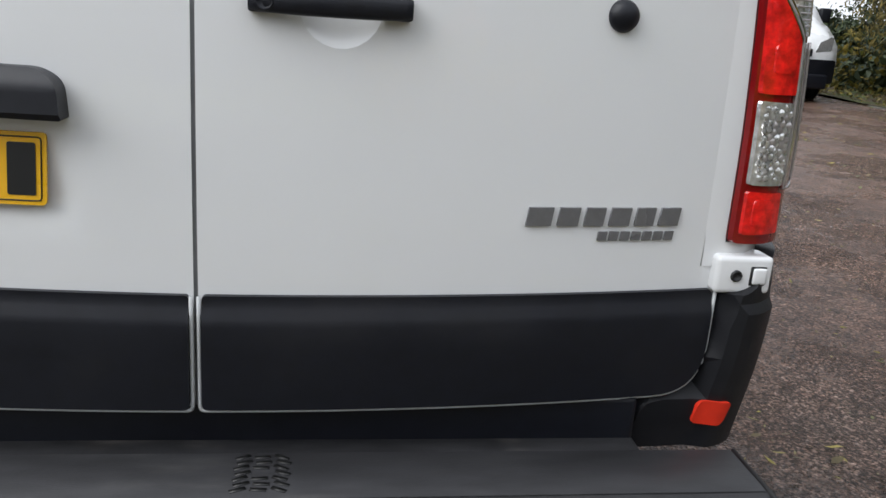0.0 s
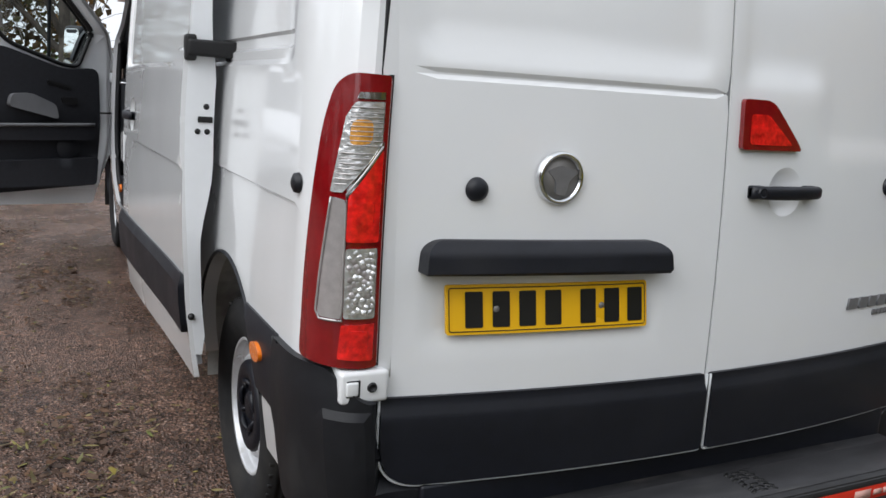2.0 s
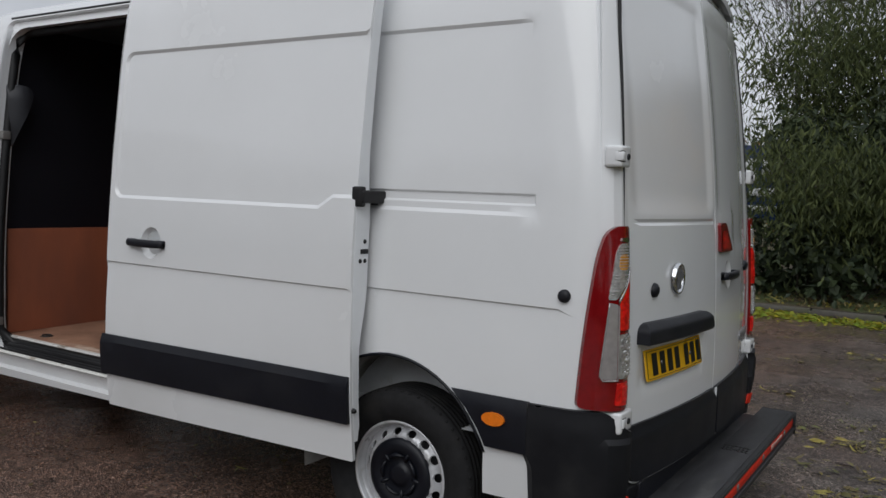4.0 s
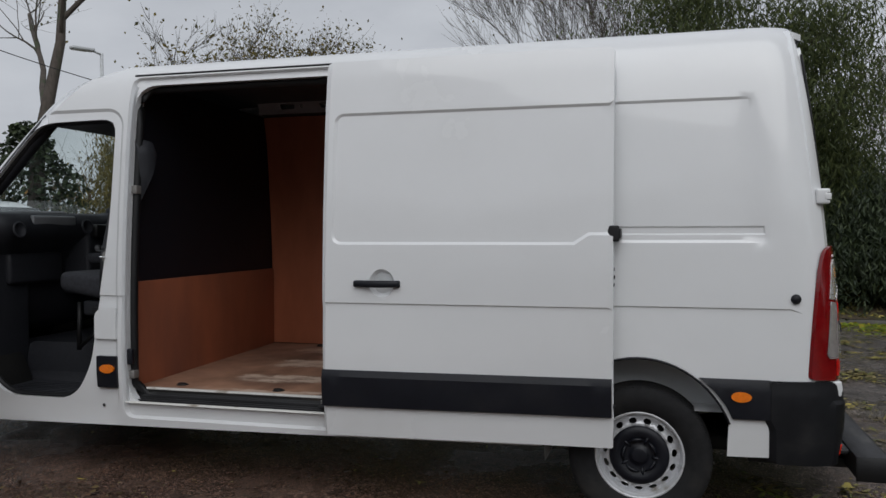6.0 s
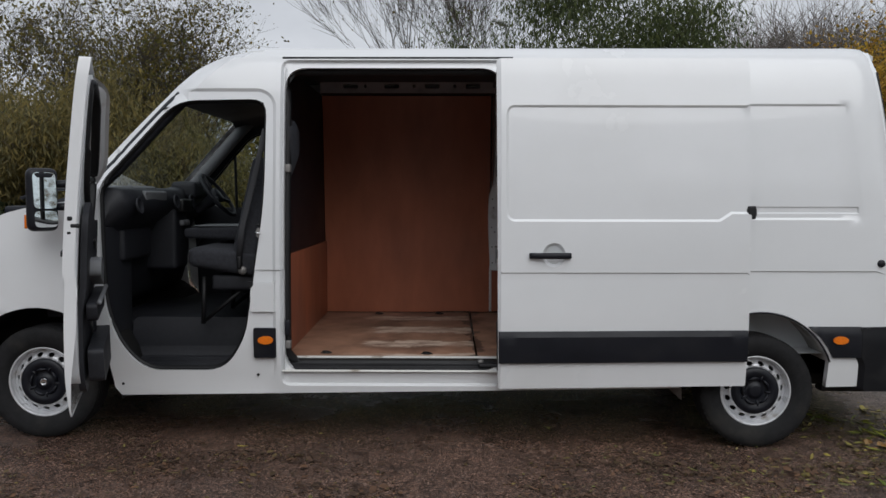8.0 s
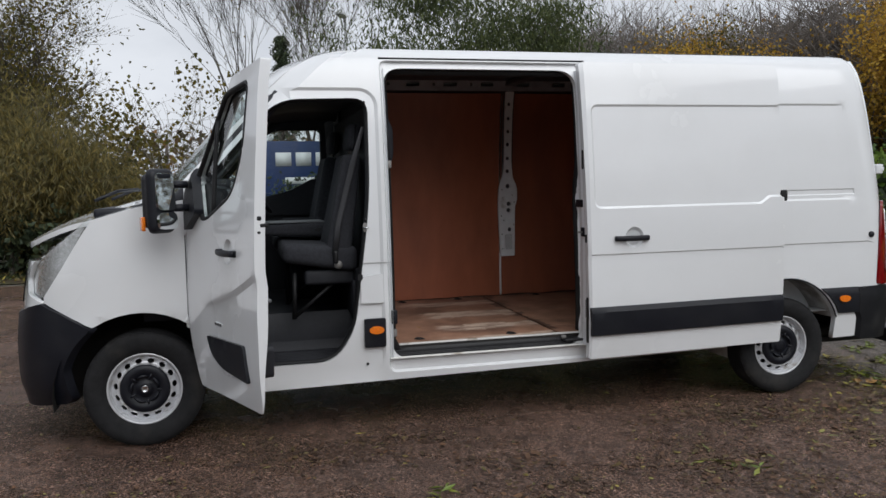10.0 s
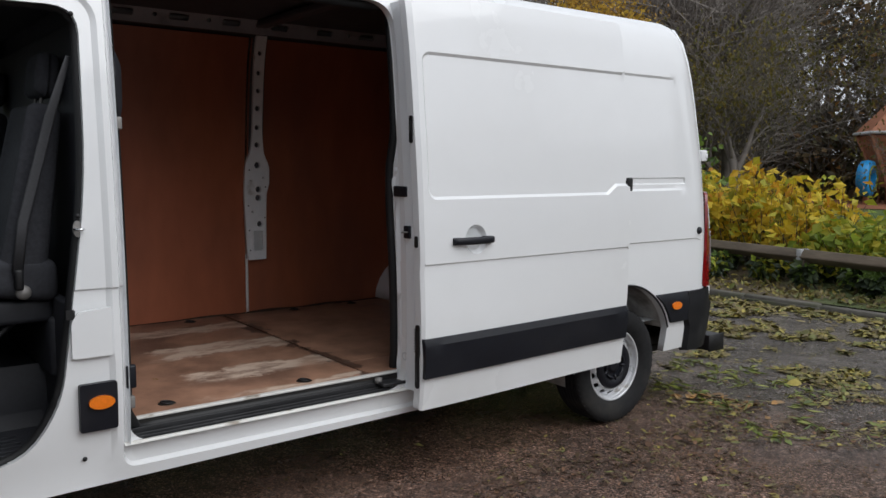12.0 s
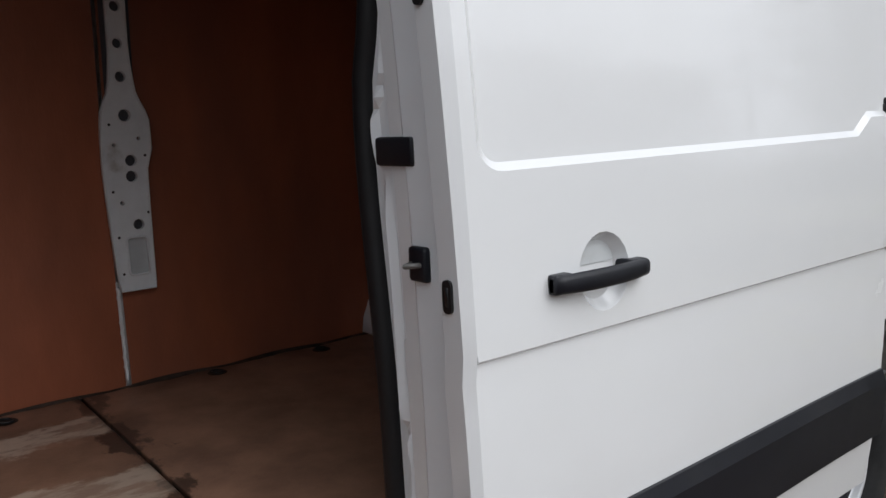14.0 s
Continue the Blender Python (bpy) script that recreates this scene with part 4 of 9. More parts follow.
woods("far_woods", "dark autumn woods behind the play tower", (-18, -31, 0), (40, -28, 0), 1.8, 14.0, 71, 60000, 5000, 0.34, LEAF_WOODS)
woods("near_woods", "dark tangle of bare twigs and fading leaves", (6.8, -13.2, 0), (24, -7.5, 0), 1.2, 7.0, 72, 12000, 15000, 0.085, LEAF_WOODS)
woods("tangled_thicket", "low orange and brown thicket beyond the lawn", (11.2, -20.0, 0), (19, -16.0, 0), 0.9, 4.6, 76, 9000, 4000, 0.13, LEAF_ORANGE)
woods("tangled_thicket", "dense brown undergrowth behind the play tower", (-8, -28.0, 0), (34, -25.0, 0), 0.8, 5.2, 78, 30000, 5000, 0.30, LEAF_WOODS)
# unseen, inferred from paint reflections; made taller to keep low sky off the lining
woods("west_woods", "dark woods across the car park", (-17, -22, 0), (-23, 22, 0), 1.3, 7.5, 73, 17000, 1200, 0.40, LEAF_WOODS)
woods("east_woods", "low brown scrub woods beyond the car park", (30, -10, 0), (23, 26, 0), 1.0, 4.6, 75, 9000, 1200, 0.32, LEAF_WOODS)
woods("north_woods", "dark leafy trees across the car park", (-22, 24, 0), (0.4, 26, 0), 1.2, 8.0, 74, 16000, 900, 0.30, LEAF_WOODS)

shrub("hedge_bush", "tall dark hedge bush beside the notice board", (10.5, 0.7, 0.1), (1.8, 2.0, 3.3), 230, LEAF_DARK, 3200, (0.13, 0.06), LEAF_DARK, "hedge", "hedge along the verge", 14)

# ---- trees ----
tree("willow_tree", "large grey-green willow with hanging leaves", (11.6, -1.0, 0), 9.0, 21, BARK, LEAF_WILLOW, 21, (0.14, 0.031), -0.5, 0.9, 5, 4, 0.24, 2, 0.27, 0.32)
tree("orange_tree", "autumn tree with golden orange leaves", (12.6, -6.0, 0), 8.6, 22, BARK, LEAF_ORANGE, 12, (0.085, 0.06), 0.1, 0.8, 5, 4, None, 2, 0.28, 0.3)
tree("dark_willow", "dark evergreen tree with long narrow leaves", (10.9, -2.6, 0), 4.9, 23, BARK, LEAF_DARK, 18, (0.13, 0.030), -0.4, 0.9, 5, 4, 0.16, 3, 0.27, 0.30)
tree("orange_tree", "autumn tree with thinning orange leaves", (12.6, -8.2, 0), 8.6, 24, BARK, LEAF_OLIVE, 7, (0.085, 0.06), 0.1, 0.8, 5, 4, None, 1, 0.30, 0.3)
tree("orange_tree", "autumn tree with golden orange leaves", (9.6, -10.4, 0), 8.6, 25, BARK, LEAF_ORANGE, 12, (0.085, 0.06), 0.1, 0.8, 5, 4, None, 1, 0.28, 0.3)
tree("bare_tree", "bare tree with fine drooping grey-brown twigs", (5.6, -10.2, 0), 8.2, 26, TWIG, LEAF_OLIVE, 0.5, (0.09, 0.05), -0.5, 0.95, 5, 5, 0.2, 1, 0.30, 0.3)
tree("bare_tree", "bare tree with fine drooping grey-brown twigs", (2.4, -12.4, 0), 9.0, 27, TWIG, LEAF_OLIVE, 0.6, (0.09, 0.05), -0.6, 0.95, 5, 5, 0.22, 1, 0.28, 0.3)
tree("bare_tree", "bare leafless tree with upright twigs", (15.4, 11.4, 0), 9.6, 28, BARK, LEAF_OLIVE, 0.5, (0.09, 0.05), 0.3, 0.75, 5, 5, None, 1, 0.30, 0.2)
for k, (x, y) in enumerate(((13.6, -25.6), (9.6, -30.0), (18.5, -24.0), (6.0, -31.0))):
    tree("bare_tree", "large bare woodland tree with arching twigs", (x, y, 0), 14.5, 120 + k, BARK, LEAF_WOODS, 0.35, (0.16, 0.1), -0.4, 0.95, 5, 5, 0.24, 1, 0.30, 0.4, twig=0.012)
for k, (x, y, h) in enumerate(((26.6, 4.2, 15.0), (27.0, 3.3, 14.0), (22.0, 2.0, 13.5), (22.4, 1.1, 12.5))):
    tree("bare_tree", "tall straight leafless tree against the sky", (x, y, 0), h, 29 + 7 * k, BARK, LEAF_OLIVE, 0.08, (0.10, 0.06), 0.7, 0.46, 4, 5, 0.085, 1, 0.40, 0.2, twig=0.008)
tree("young_tree", "young tree with sparse olive leaves", (13.6, 6.35, 0), 6.6, 31, PALE_BARK, LEAF_OLIVE, 3, (0.12, 0.09), 0.15, 0.8, 5, 3, 0.06, 1, 0.40, 0.16)
tree("scrub_tree", "willow scrub with fading olive leaves", (10.1, 9.0, 0), 5.4, 32, PALE_BARK, LEAF_SCRUB, 7, (0.15, 0.026), -0.15, 0.7, 5, 4, 0.06, 5, 0.30, 0.24)
tree("scrub_tree", "willow scrub with fading olive leaves", (10.9, 10.6, 0), 5.0, 33, PALE_BARK, LEAF_SCRUB, 6, (0.15, 0.026), -0.15, 0.7, 5, 4, 0.06, 5, 0.30, 0.24)
tree("scrub_tree", "low willow scrub with fading olive leaves", (11.4, 7.9, 0), 3.4, 37, PALE_BARK, LEAF_SCRUB, 4, (0.13, 0.026), 0.0, 0.7, 5, 4, 0.05, 4, 0.30, 0.2)
tree("bare_tree", "bare dark tree behind the willow scrub", (13.2, 10.6, 0), 9.4, 38, BARK, LEAF_OLIVE, 0.6, (0.09, 0.05), 0.2, 0.85, 5, 5, None, 2, 0.28, 0.2)
tree("ivy_tree", "thinning autumn tree in front of the brick house", (3.5, 18.5, 0), 9.0, 39, BARK, LEAF_OLIVE, 0.7, (0.12, 0.07), 0.1, 0.9, 5, 4, 0.13, 1, 0.30, 0.3, twig=0.007)


def conifer(at, height, seed):
    """A narrow evergreen: a straight stem with whorls of drooping, needled boughs."""
    rng = random.Random(seed)
    ob = thing("conifer", "narrow dark green conifer against the sky", "tree", "trees round the car park", at=at)
    wood, lv = Heap(), Heap()
    wood.limb([Vector((0, 0, -0.2)), Vector((0.05, 0, height * 0.5)), Vector((0, 0.05, height))], [0.13, 0.08, 0.01], 6)
    z = height * 0.22
    while z < height - 0.2:
        reach = 0.35 + 1.25 * (1 - z / height)
        for k in range(6):
            a = rng.uniform(0, 6.283)
            r = reach * rng.uniform(0.6, 1.15)
            pts = [Vector((r * t * math.cos(a), r * t * math.sin(a), z + 0.12 * t - 0.45 * t * t)) for t in (0.05, 0.4, 0.7, 1.0)]
            wood.limb(pts, [0.018, 0.013, 0.009, 0.004], 3)
            for j in range(60):
                t = rng.uniform(0.15, 1.0) * 2.999
                i = int(t)
                q = pts[i].lerp(pts[i + 1], t - i) + Vector((rng.gauss(0, 0.09), rng.gauss(0, 0.09), rng.gauss(0, 0.05)))
                lv.leaf(q, rng.uniform(0.14, 0.26), 0.09, rng, 0.5)
        z += rng.uniform(0.28, 0.42)
    raw_part("trunk", wood.v, wood.f, BARK, ob)
    raw_part("crown", lv.v, lv.f, LEAF_DARK, ob, smooth=False)


conifer((39.0, 2.1, 0), 9.8, 90)
for k, (x, y, h) in enumerate(((19.6, 17.6, 11.0), (21.5, 15.1, 11.5), (22.4, 13.0, 11.0), (22.6, 11.4, 9.0))):
    tree("bare_tree", "tall bare tree with fine upright twigs", (x, y, 0), h * 1.15, 80 + k, BARK, LEAF_OLIVE, 0.15, (0.18, 0.10), 0.3, 0.7, 4, 5, None, 1, 0.28, 0.3, twig=0.008)
ivy_tree = tree("ivy_tree", "tall tree with ivy up its trunk", (15.2, 19.0, 0), 15.0, 35, BARK, LEAF_OLIVE, 0.4, (0.16, 0.1), 0.2, 0.8, 4, 5, 0.30, 1, 0.62, 0.3, twig=0.008)
rng_i = random.Random(9)
iv = Heap()
for k in range(3800):
    z = rng_i.uniform(0.2, 4.6)
    a = rng_i.uniform(0, 6.28)
    r = (0.35 + 1.3 * math.exp(-((z - 2.4) / 1.3) ** 2)) * rng_i.uniform(0.55, 1.1)
    iv.leaf(Vector((r * math.cos(a), r * math.sin(a), z)), 0.17, 0.13, rng_i)
raw_part("ivy", iv.v, iv.f, LEAF_DARK, ivy_tree, smooth=False)
tree("ivy_tree", "tall ivied tree beside the brick house", (-0.6, 21.5, 0), 11.0, 36, BARK, LEAF_OLIVE, 2, (0.16, 0.1), 0.0, 0.9, 5, 4, 0.25, 1, 0.36, 0.35)
# woods on the far side of the car park, seen in the paintwork
for k, (x, y) in enumerate(((-19, -6), (-21, 2), (-20, 9), (-17, 16), (-16, -13), (-8, -19))):
    tree("far_tree", "tall bare woodland tree across the car park", (x, y, 0), 8.5 + 1.2 * math.sin(k * 1.7), 40 + k, BARK, LEAF_OLIVE, 0.6, (0.28, 0.18), 0.1, 0.8, 4, 4, None, 1, 0.30, 0.4, "woods across the car park")
    shrub("far_bush", "dark woodland undergrowth across the car park", (x + 1, y + 3, 0), (4.5, 6.5, 2.4), 60 + k, LEAF_DARK, 1300, (0.28, 0.2), LEAF_DARK, "shrub", "woods across the car park", 14)

# ---- brick house ----
house_ob = thing("brick_house", "orange brick house with a dark tiled hipped roof", "house", at=(7.8, 31.0, 0))
wall = part("wall", block(-5.75, -3.5, -0.1, 6.2, 3.5, 4.33, 0.01), BRICK, house_ob)
for k in range(53):
    part("brick_course", block(-5.756, -3.508, 0.04 + 0.08 * k, 6.206, -3.49, 0.105 + 0.08 * k, 0.004, 1), BRICK, wall)
part("eaves", block(-6.0, -3.85, 4.29, 6.5, 3.85, 4.37, 0.02), FRAME_WHITE, house_ob)
part("gutter", tube([(-6.1, -3.93, 4.37), (0, -3.93, 4.37), (6.6, -3.93, 4.37)], 0.05, 8), UNDER, house_ob)
rt = bmesh.new()
base = [rt.verts.new(p) for p in ((-6.1, -3.95, 4.38), (6.6, -3.95, 4.38), (6.6, 3.95, 4.38), (-6.1, 3.95, 4.38))]
top = [rt.verts.new((-3.0, 0, 6.7)), rt.verts.new((3.0, 0, 6.7))]
for f in ((base[0], base[1], top[1], top[0]), (base[2], base[3], top[0], top[1]), (base[1], base[2], top[1]), (base[3], base[0], top[0])):
    rt.faces.new(f)
bmesh.ops.recalc_face_normals(rt, faces=rt.faces[:])
house_roof = part("roof", rt, ROOF_TILE, house_ob, smooth=False)
for k in range(12):
    t0 = k / 12
    y0, z0 = -3.95 + 3.95 * t0, 4.38 + 2.32 * t0
    m = pose(0, y0, z0 + 0.02, 27.0, 0, 0)
    part("tile_course", block(-6.1 + 3.1 * t0, 0.0, 0.0, 6.6 - 3.6 * t0, 0.40, 0.05, 0.008, 1, m=m), ROOF_TILE, house_roof)
for sx, a in ((-1, -6.1), (1, 6.6)):
    part("hip_ridge", tube([(a, -3.95, 4.42), (a - sx * (abs(a) - 3.0) / 2, -1.975, 5.60), (sx * 3.0, 0, 6.76)], 0.075, 8), ROOF_TILE, house_roof)
for x in (-5.195, -1.2, 2.4):
    w, z0, z1 = (0.205, 3.62, 4.22) if x < -5 else (0.55, 3.15, 4.22)
    win = part("window", block(x - w, -3.56, z0, x + w, -3.47, z1, 0.01), FRAME_WHITE, house_ob)
    for d in (0.0,) if x < -5 else (-0.26, 0.26):
        p2 = 0.145 if x < -5 else 0.20
        part("pane", block(x + d - p2, -3.575, z0 + 0.07, x + d + p2, -3.555, z1 - 0.07, 0.004, 1), DARK_GLASS, win)
    part("sill", block(x - w - 0.05, -3.62, z0 - 0.06, x + w + 0.05, -3.5, z0, 0.01), FRAME_WHITE, win)
for k in range(4):
    shrub("garden_hedge", "trimmed green hedge in front of the house", (-4.5 + 3.6 * k, 25.2, 0), (3.8, 1.4, 2.2), 300 + k, LEAF_GREEN, 1600, (0.16, 0.11), LEAF_DARK, "hedge", "hedge before the house", 14)


# ---- parked vehicles ----
def parked_van(at, turn, label, bumper=PLASTIC):
    ob = thing("parked_van", label, "van", "parked vehicles", at=at, turn=turn)
    prof = [(0.0, 0.35), (-0.03, 0.62), (0.02, 0.86), (0.22, 1.02), (0.62, 1.16), (0.80, 1.22), (1.45, 1.86), (1.80, 1.96), (4.6, 1.96), (4.78, 1.85), (4.86, 1.2), (4.86, 0.45), (4.7, 0.35)]
    bm = bmesh.new()
    rows = []
    for x in np.linspace(-0.93, 0.93, 13):
        a = abs(x) / 0.93
        rows.append([bm.verts.new((x * (1 - 0.12 * ease(z, 1.1, 1.95)), y + (0.20 * a**3 if y < 0.5 else -0.04 * a**3 if y > 4 else 0.04 * a), z - 0.08 * a**4 * ease(z, 1.0, 1.9))) for y, z in prof])
    for a, b in zip(rows, rows[1:]):
        for j in range(len(prof)):
            bm.faces.new((a[j], b[j], b[(j + 1) % len(prof)], a[(j + 1) % len(prof)]))
    bm.faces.new(rows[0])
    bm.faces.new(rows[-1])
    bmesh.ops.recalc_face_normals(bm, faces=bm.faces[:])
    body = part("body", bm, CAR_WHITE, ob)
    part("windscreen", sheet(rounded([(-0.74, 1.28), (0.74, 1.28), (0.66, 1.84), (-0.66, 1.84)], 0.05), lambda x, z: Vector((x, 0.80 + (z - 1.22) * 1.015 + 0.03 * (x / 0.7) ** 2 - 0.012, z)), step=0.12, out=(0, -1, 0.5), rim=(0, 0.02, 0)), DARK_GLASS, ob)
    part("front_bumper", sheet(box2(-0.9, 0.30, 0.9, 0.66, 0.06), lambda x, z: Vector((x, -0.06 + 0.20 * (abs(x) / 0.93) ** 3, z)), step=0.08, out=(0, -1, 0), rim=(0, 0.12, 0)), bumper, ob)
    part("lower_grille", block(-0.72, -0.085, 0.22, 0.72, 0.06, 0.44, 0.03), PLASTIC, ob)
    part("grille", block(-0.42, -0.075, 0.70, 0.42, 0.0, 0.82, 0.02), PLASTIC, ob)
    for s in (-1, 1):
        part("headlight", sheet(rounded([(s * 0.50, 0.76), (s * 0.80, 0.80), (s * 0.84, 1.02), (s * 0.58, 0.92)], 0.03), lambda x, z: Vector((x, 0.0 + 0.20 * (abs(x) / 0.93) ** 3 + 0.25 * max(0, z - 0.84), z)), step=0.06, out=(0, -1, 0.2), rim=(0, 0.05, 0)), LENS_CLEAR, ob)
        part("side_window", sheet(rounded([(1.12, 1.26), (2.0, 1.26), (2.0, 1.74), (1.55, 1.74)], 0.05), lambda y, z, s=s: Vector((s * (0.938 - 0.115 * ease(z, 1.1, 1.95)), y, z)), step=0.12, out=(s, 0, 0), rim=(-s * 0.02, 0, 0)), DARK_GLASS, ob)
        part("sill_trim", block(s * 0.93 - 0.02, 0.35, 0.34, s * 0.93 + 0.02, 4.5, 0.52, 0.01), PLASTIC, ob)
        part("mirror", block(s * 1.05 - 0.09, 1.05, 1.22, s * 1.05 + 0.09, 1.17, 1.45, 0.03), PLASTIC, ob)
        for y in (0.85, 3.9):
            tm = pose(s * 0.88, y, 0.32, 0, 90 * s, 0)
            wh = part("wheel", lathe([(0.0, 0.05), (0.12, 0.05), (0.18, 0.03), (0.20, 0.07), (0.205, 0.07)], 28, tm), RIM, ob)
            part("tyre", lathe([(0.20, 0.06), (0.25, 0.085), (0.31, 0.07), (0.325, 0.0), (0.31, -0.07), (0.2, -0.1)], 28, tm), TYRE, wh)
            part("arch", lathe([(0.0, 0.046), (0.37, 0.046), (0.375, 0.02)], 28, tm), UNDER, ob)
    part("number_plate", block(-0.26, -0.085, 0.48, 0.26, -0.06, 0.59, 0.004, 1), SIGN_WHITE, ob)
    part("aerial", tube([(0.3, 1.7, 1.95), (0.32, 1.95, 2.25)], 0.006, 5), INK, ob)
    return ob


parked_van((7.15, 11.0, ground_z(7.15, 11.0)), -6, "white van parked nose-on beside the verge")
parked_van((-4.05, 9.2, ground_z(-4.05, 9.2)), 4, "white van parked nose-on with grey bumper", GREY_METAL)


# ---- street lamps, cable, sign, play tower ----
def street_lamp(at, turn):
    ob = thing("street_lamp", "grey steel street lamp with a flat head", "street lamp", "street lamps", at=at, turn=turn)
    part("post", tube([(0, 0, 0), (0, 0, 3), (0, 0, 7.0)], [0.08, 0.065, 0.05], 10), GREY_METAL, ob)
    part("arm", tube([(0, 0, 6.95), (0.35, 0, 7.05)], 0.035, 8), GREY_METAL, ob)
    hd = part("head", block(0.25, -0.13, 7.0, 0.95, 0.13, 7.10, 0.03), GREY_METAL, ob)
    part("lens", block(0.45, -0.10, 6.985, 0.9, 0.10, 7.0, 0.005, 1), SIGN_WHITE, hd)


street_lamp((17.2, 18.0, 0), 150)
street_lamp((21.6, 1.0, 0), 160)
cable = thing("overhead_cable", "thin overhead cable between the trees", "cable")
cp = [Vector((8, 24, 9.2)).lerp(Vector((24, 10, 4.8)), t) - Vector((0, 0, 1.2 * math.sin(math.pi * t))) for t in np.linspace(0, 1, 24)]
part("wire", tube(cp, 0.014, 5), RUBBER, cable)

sign = thing("sign_board", "blue notice board with white bars on two posts", "sign", at=(12.8, 2.2, 0), turn=-82)
board = part("board", block(-2.2, -0.03, 1.15, 2.2, 0.03, 2.55, 0.01), SIGN_BLUE, sign)
for a, b, z0, z1 in ((-1.7, -1.35, 2.0, 2.3), (-1.25, -0.9, 2.0, 2.3), (-0.8, -0.45, 2.0, 2.3), (-0.35, 0.0, 2.0, 2.3), (0.1, 0.45, 2.0, 2.3), (0.55, 0.9, 2.0, 2.3), (-1.5, -0.7, 1.6, 1.75), (-0.55, 0.4, 1.6, 1.75), (-1.5, 0.2, 1.32, 1.42)):
    part("white_bar", block(a, -0.036, z0, b, -0.028, z1), SIGN_WHITE, board)
for x in (-1.9, 1.9):
    part("post", block(x - 0.05, 0.03, 0, x + 0.05, 0.13, 2.6, 0.01), GREY_METAL, sign)

tower = thing("play_tower", "red-brown timber play tower, wider at its top", "play tower", at=(8.1, -24.0, 0.26), turn=12)
for k in range(6):
    a, b = radians(60 * k), radians(60 * k + 60)
    part("post", tube([(0.62 * math.cos(a), 0.62 * math.sin(a), -0.1), (0.66 * math.cos(a), 0.66 * math.sin(a), 0.5), (1.24 * math.cos(a), 1.24 * math.sin(a), 1.78)], 0.06, 8), TOY_WOOD, tower)
    for j in range(9):
        z0, z1 = 0.42 + 0.145 * j, 0.42 + 0.145 * j + 0.136
        r0, r1 = 0.62 + 0.46 * (z0 - 0.42), 0.62 + 0.46 * (z1 - 0.42)
        bm = bmesh.new()
        vs = [bm.verts.new((r * math.cos(c), r * math.sin(c), z)) for r, c, z in ((r0, a, z0), (r0, b, z0), (r1, b, z1), (r1, a, z1), (r0 - 0.04, a, z0), (r0 - 0.04, b, z0), (r1 - 0.04, b, z1), (r1 - 0.04, a, z1))]
        for f in ((0, 1, 2, 3), (5, 4, 7, 6), (0, 4, 5, 1), (3, 2, 6, 7), (1, 5, 6, 2), (0, 3, 7, 4)):
            bm.faces.new([vs[i] for i in f])
        bmesh.ops.recalc_face_normals(bm, faces=bm.faces[:])
        part("plank", bm, TOY_WOOD, tower, smooth=False)
rf = bmesh.new()
apex = rf.verts.new((0, 0, 3.1))
ring = [rf.verts.new((1.30 * math.cos(radians(60 * k)), 1.30 * math.sin(radians(60 * k)), 1.80)) for k in range(6)]
for k in range(6):
    rf.faces.new((ring[k], ring[(k + 1) % 6], apex))
rf.faces.new(ring[::-1])
part("roof", rf, TOY_WOOD, tower, smooth=False)
part("roof_band", tube([(1.30 * math.cos(radians(60 * k)), 1.30 * math.sin(radians(60 * k)), 1.78) for k in range(6)], 0.045, 6, True), GREY_METAL, tower)
tower.scale = (1.3, 1.3, 1.3)
tyre_toy = thing("playground_roller", "blue painted playground roller standing upright on the lawn", "playground toy", at=(8.75, -22.6, 0.24), turn=8)
stand = pose(0, 0, 0.86, 0, 90, 0)
ring = lathe([(0.30, -0.17), (0.50, -0.19), (0.57, -0.15), (0.60, 0.0), (0.57, 0.15), (0.50, 0.19), (0.30, 0.17), (0.27, 0.0), (0.30, -0.17)], 40, stand)
part("tread", ring, BLUE, tyre_toy)
for h in (-0.195, 0.195):
    part("rim_stripe", tube([stand @ Vector((0.40 * math.cos(c), 0.40 * math.sin(c), h)) for c in np.linspace(0, 2 * math.pi, 33)[:-1]], 0.03, 6, True), LEAF_LIME, tyre_toy, "lime green painted stripe")
part("post", block(-0.08, -0.08, -0.1, 0.08, 0.08, 0.30, 0.01), TOY_WOOD, tyre_toy)


# ---- the white panel van: its rear at y 0.1, its nose at y 6.2 ----
van = thing("panel_van", "white high-roof panel van with two doors open on wet tarmac", "van")

SEC_X = curve([(0.26, 0.955), (0.36, 0.972), (0.5, 0.99), (0.65, 1.0), (0.9, 1.0), (1.05, 0.997), (1.2, 0.991), (1.43, 0.977), (1.55, 0.968), (1.7, 0.954), (2.0, 0.924), (2.15, 0.902), (2.27, 0.870), (2.34, 0.842), (2.42, 0.79), (2.47, 0.745)])
CX = 0.037      # the van's middle line
SEC_Z = curve([(0.26, 0.26), (1.0, 1.0), (2.0, 2.0), (2.15, 2.145), (2.27, 2.26), (2.34, 2.32), (2.42, 2.375), (2.47, 2.398)])
NOSE_X = curve([(5.2, 1.0), (5.45, 1.0), (5.62, 0.985), (5.8, 0.945), (5.95, 0.88), (6.1, 0.77), (6.4, 0.48), (6.88, 0.0)])
NOSE_Y = curve([(5.2, 5.2), (5.45, 5.45), (5.62, 5.62), (5.8, 5.79), (5.95, 5.92), (6.1, 6.02), (6.4, 6.11), (6.88, 6.15)])
SCREEN_Y = curve([(1.25, 5.45), (1.585, 5.085), (2.13, 4.575), (2.26, 4.43), (2.345, 4.28), (2.385, 4.12), (2.40, 3.9)])


def rear_lean(z):
    return 0.17 * (max(0.0, z - 0.7) / 1.7) ** 1.8


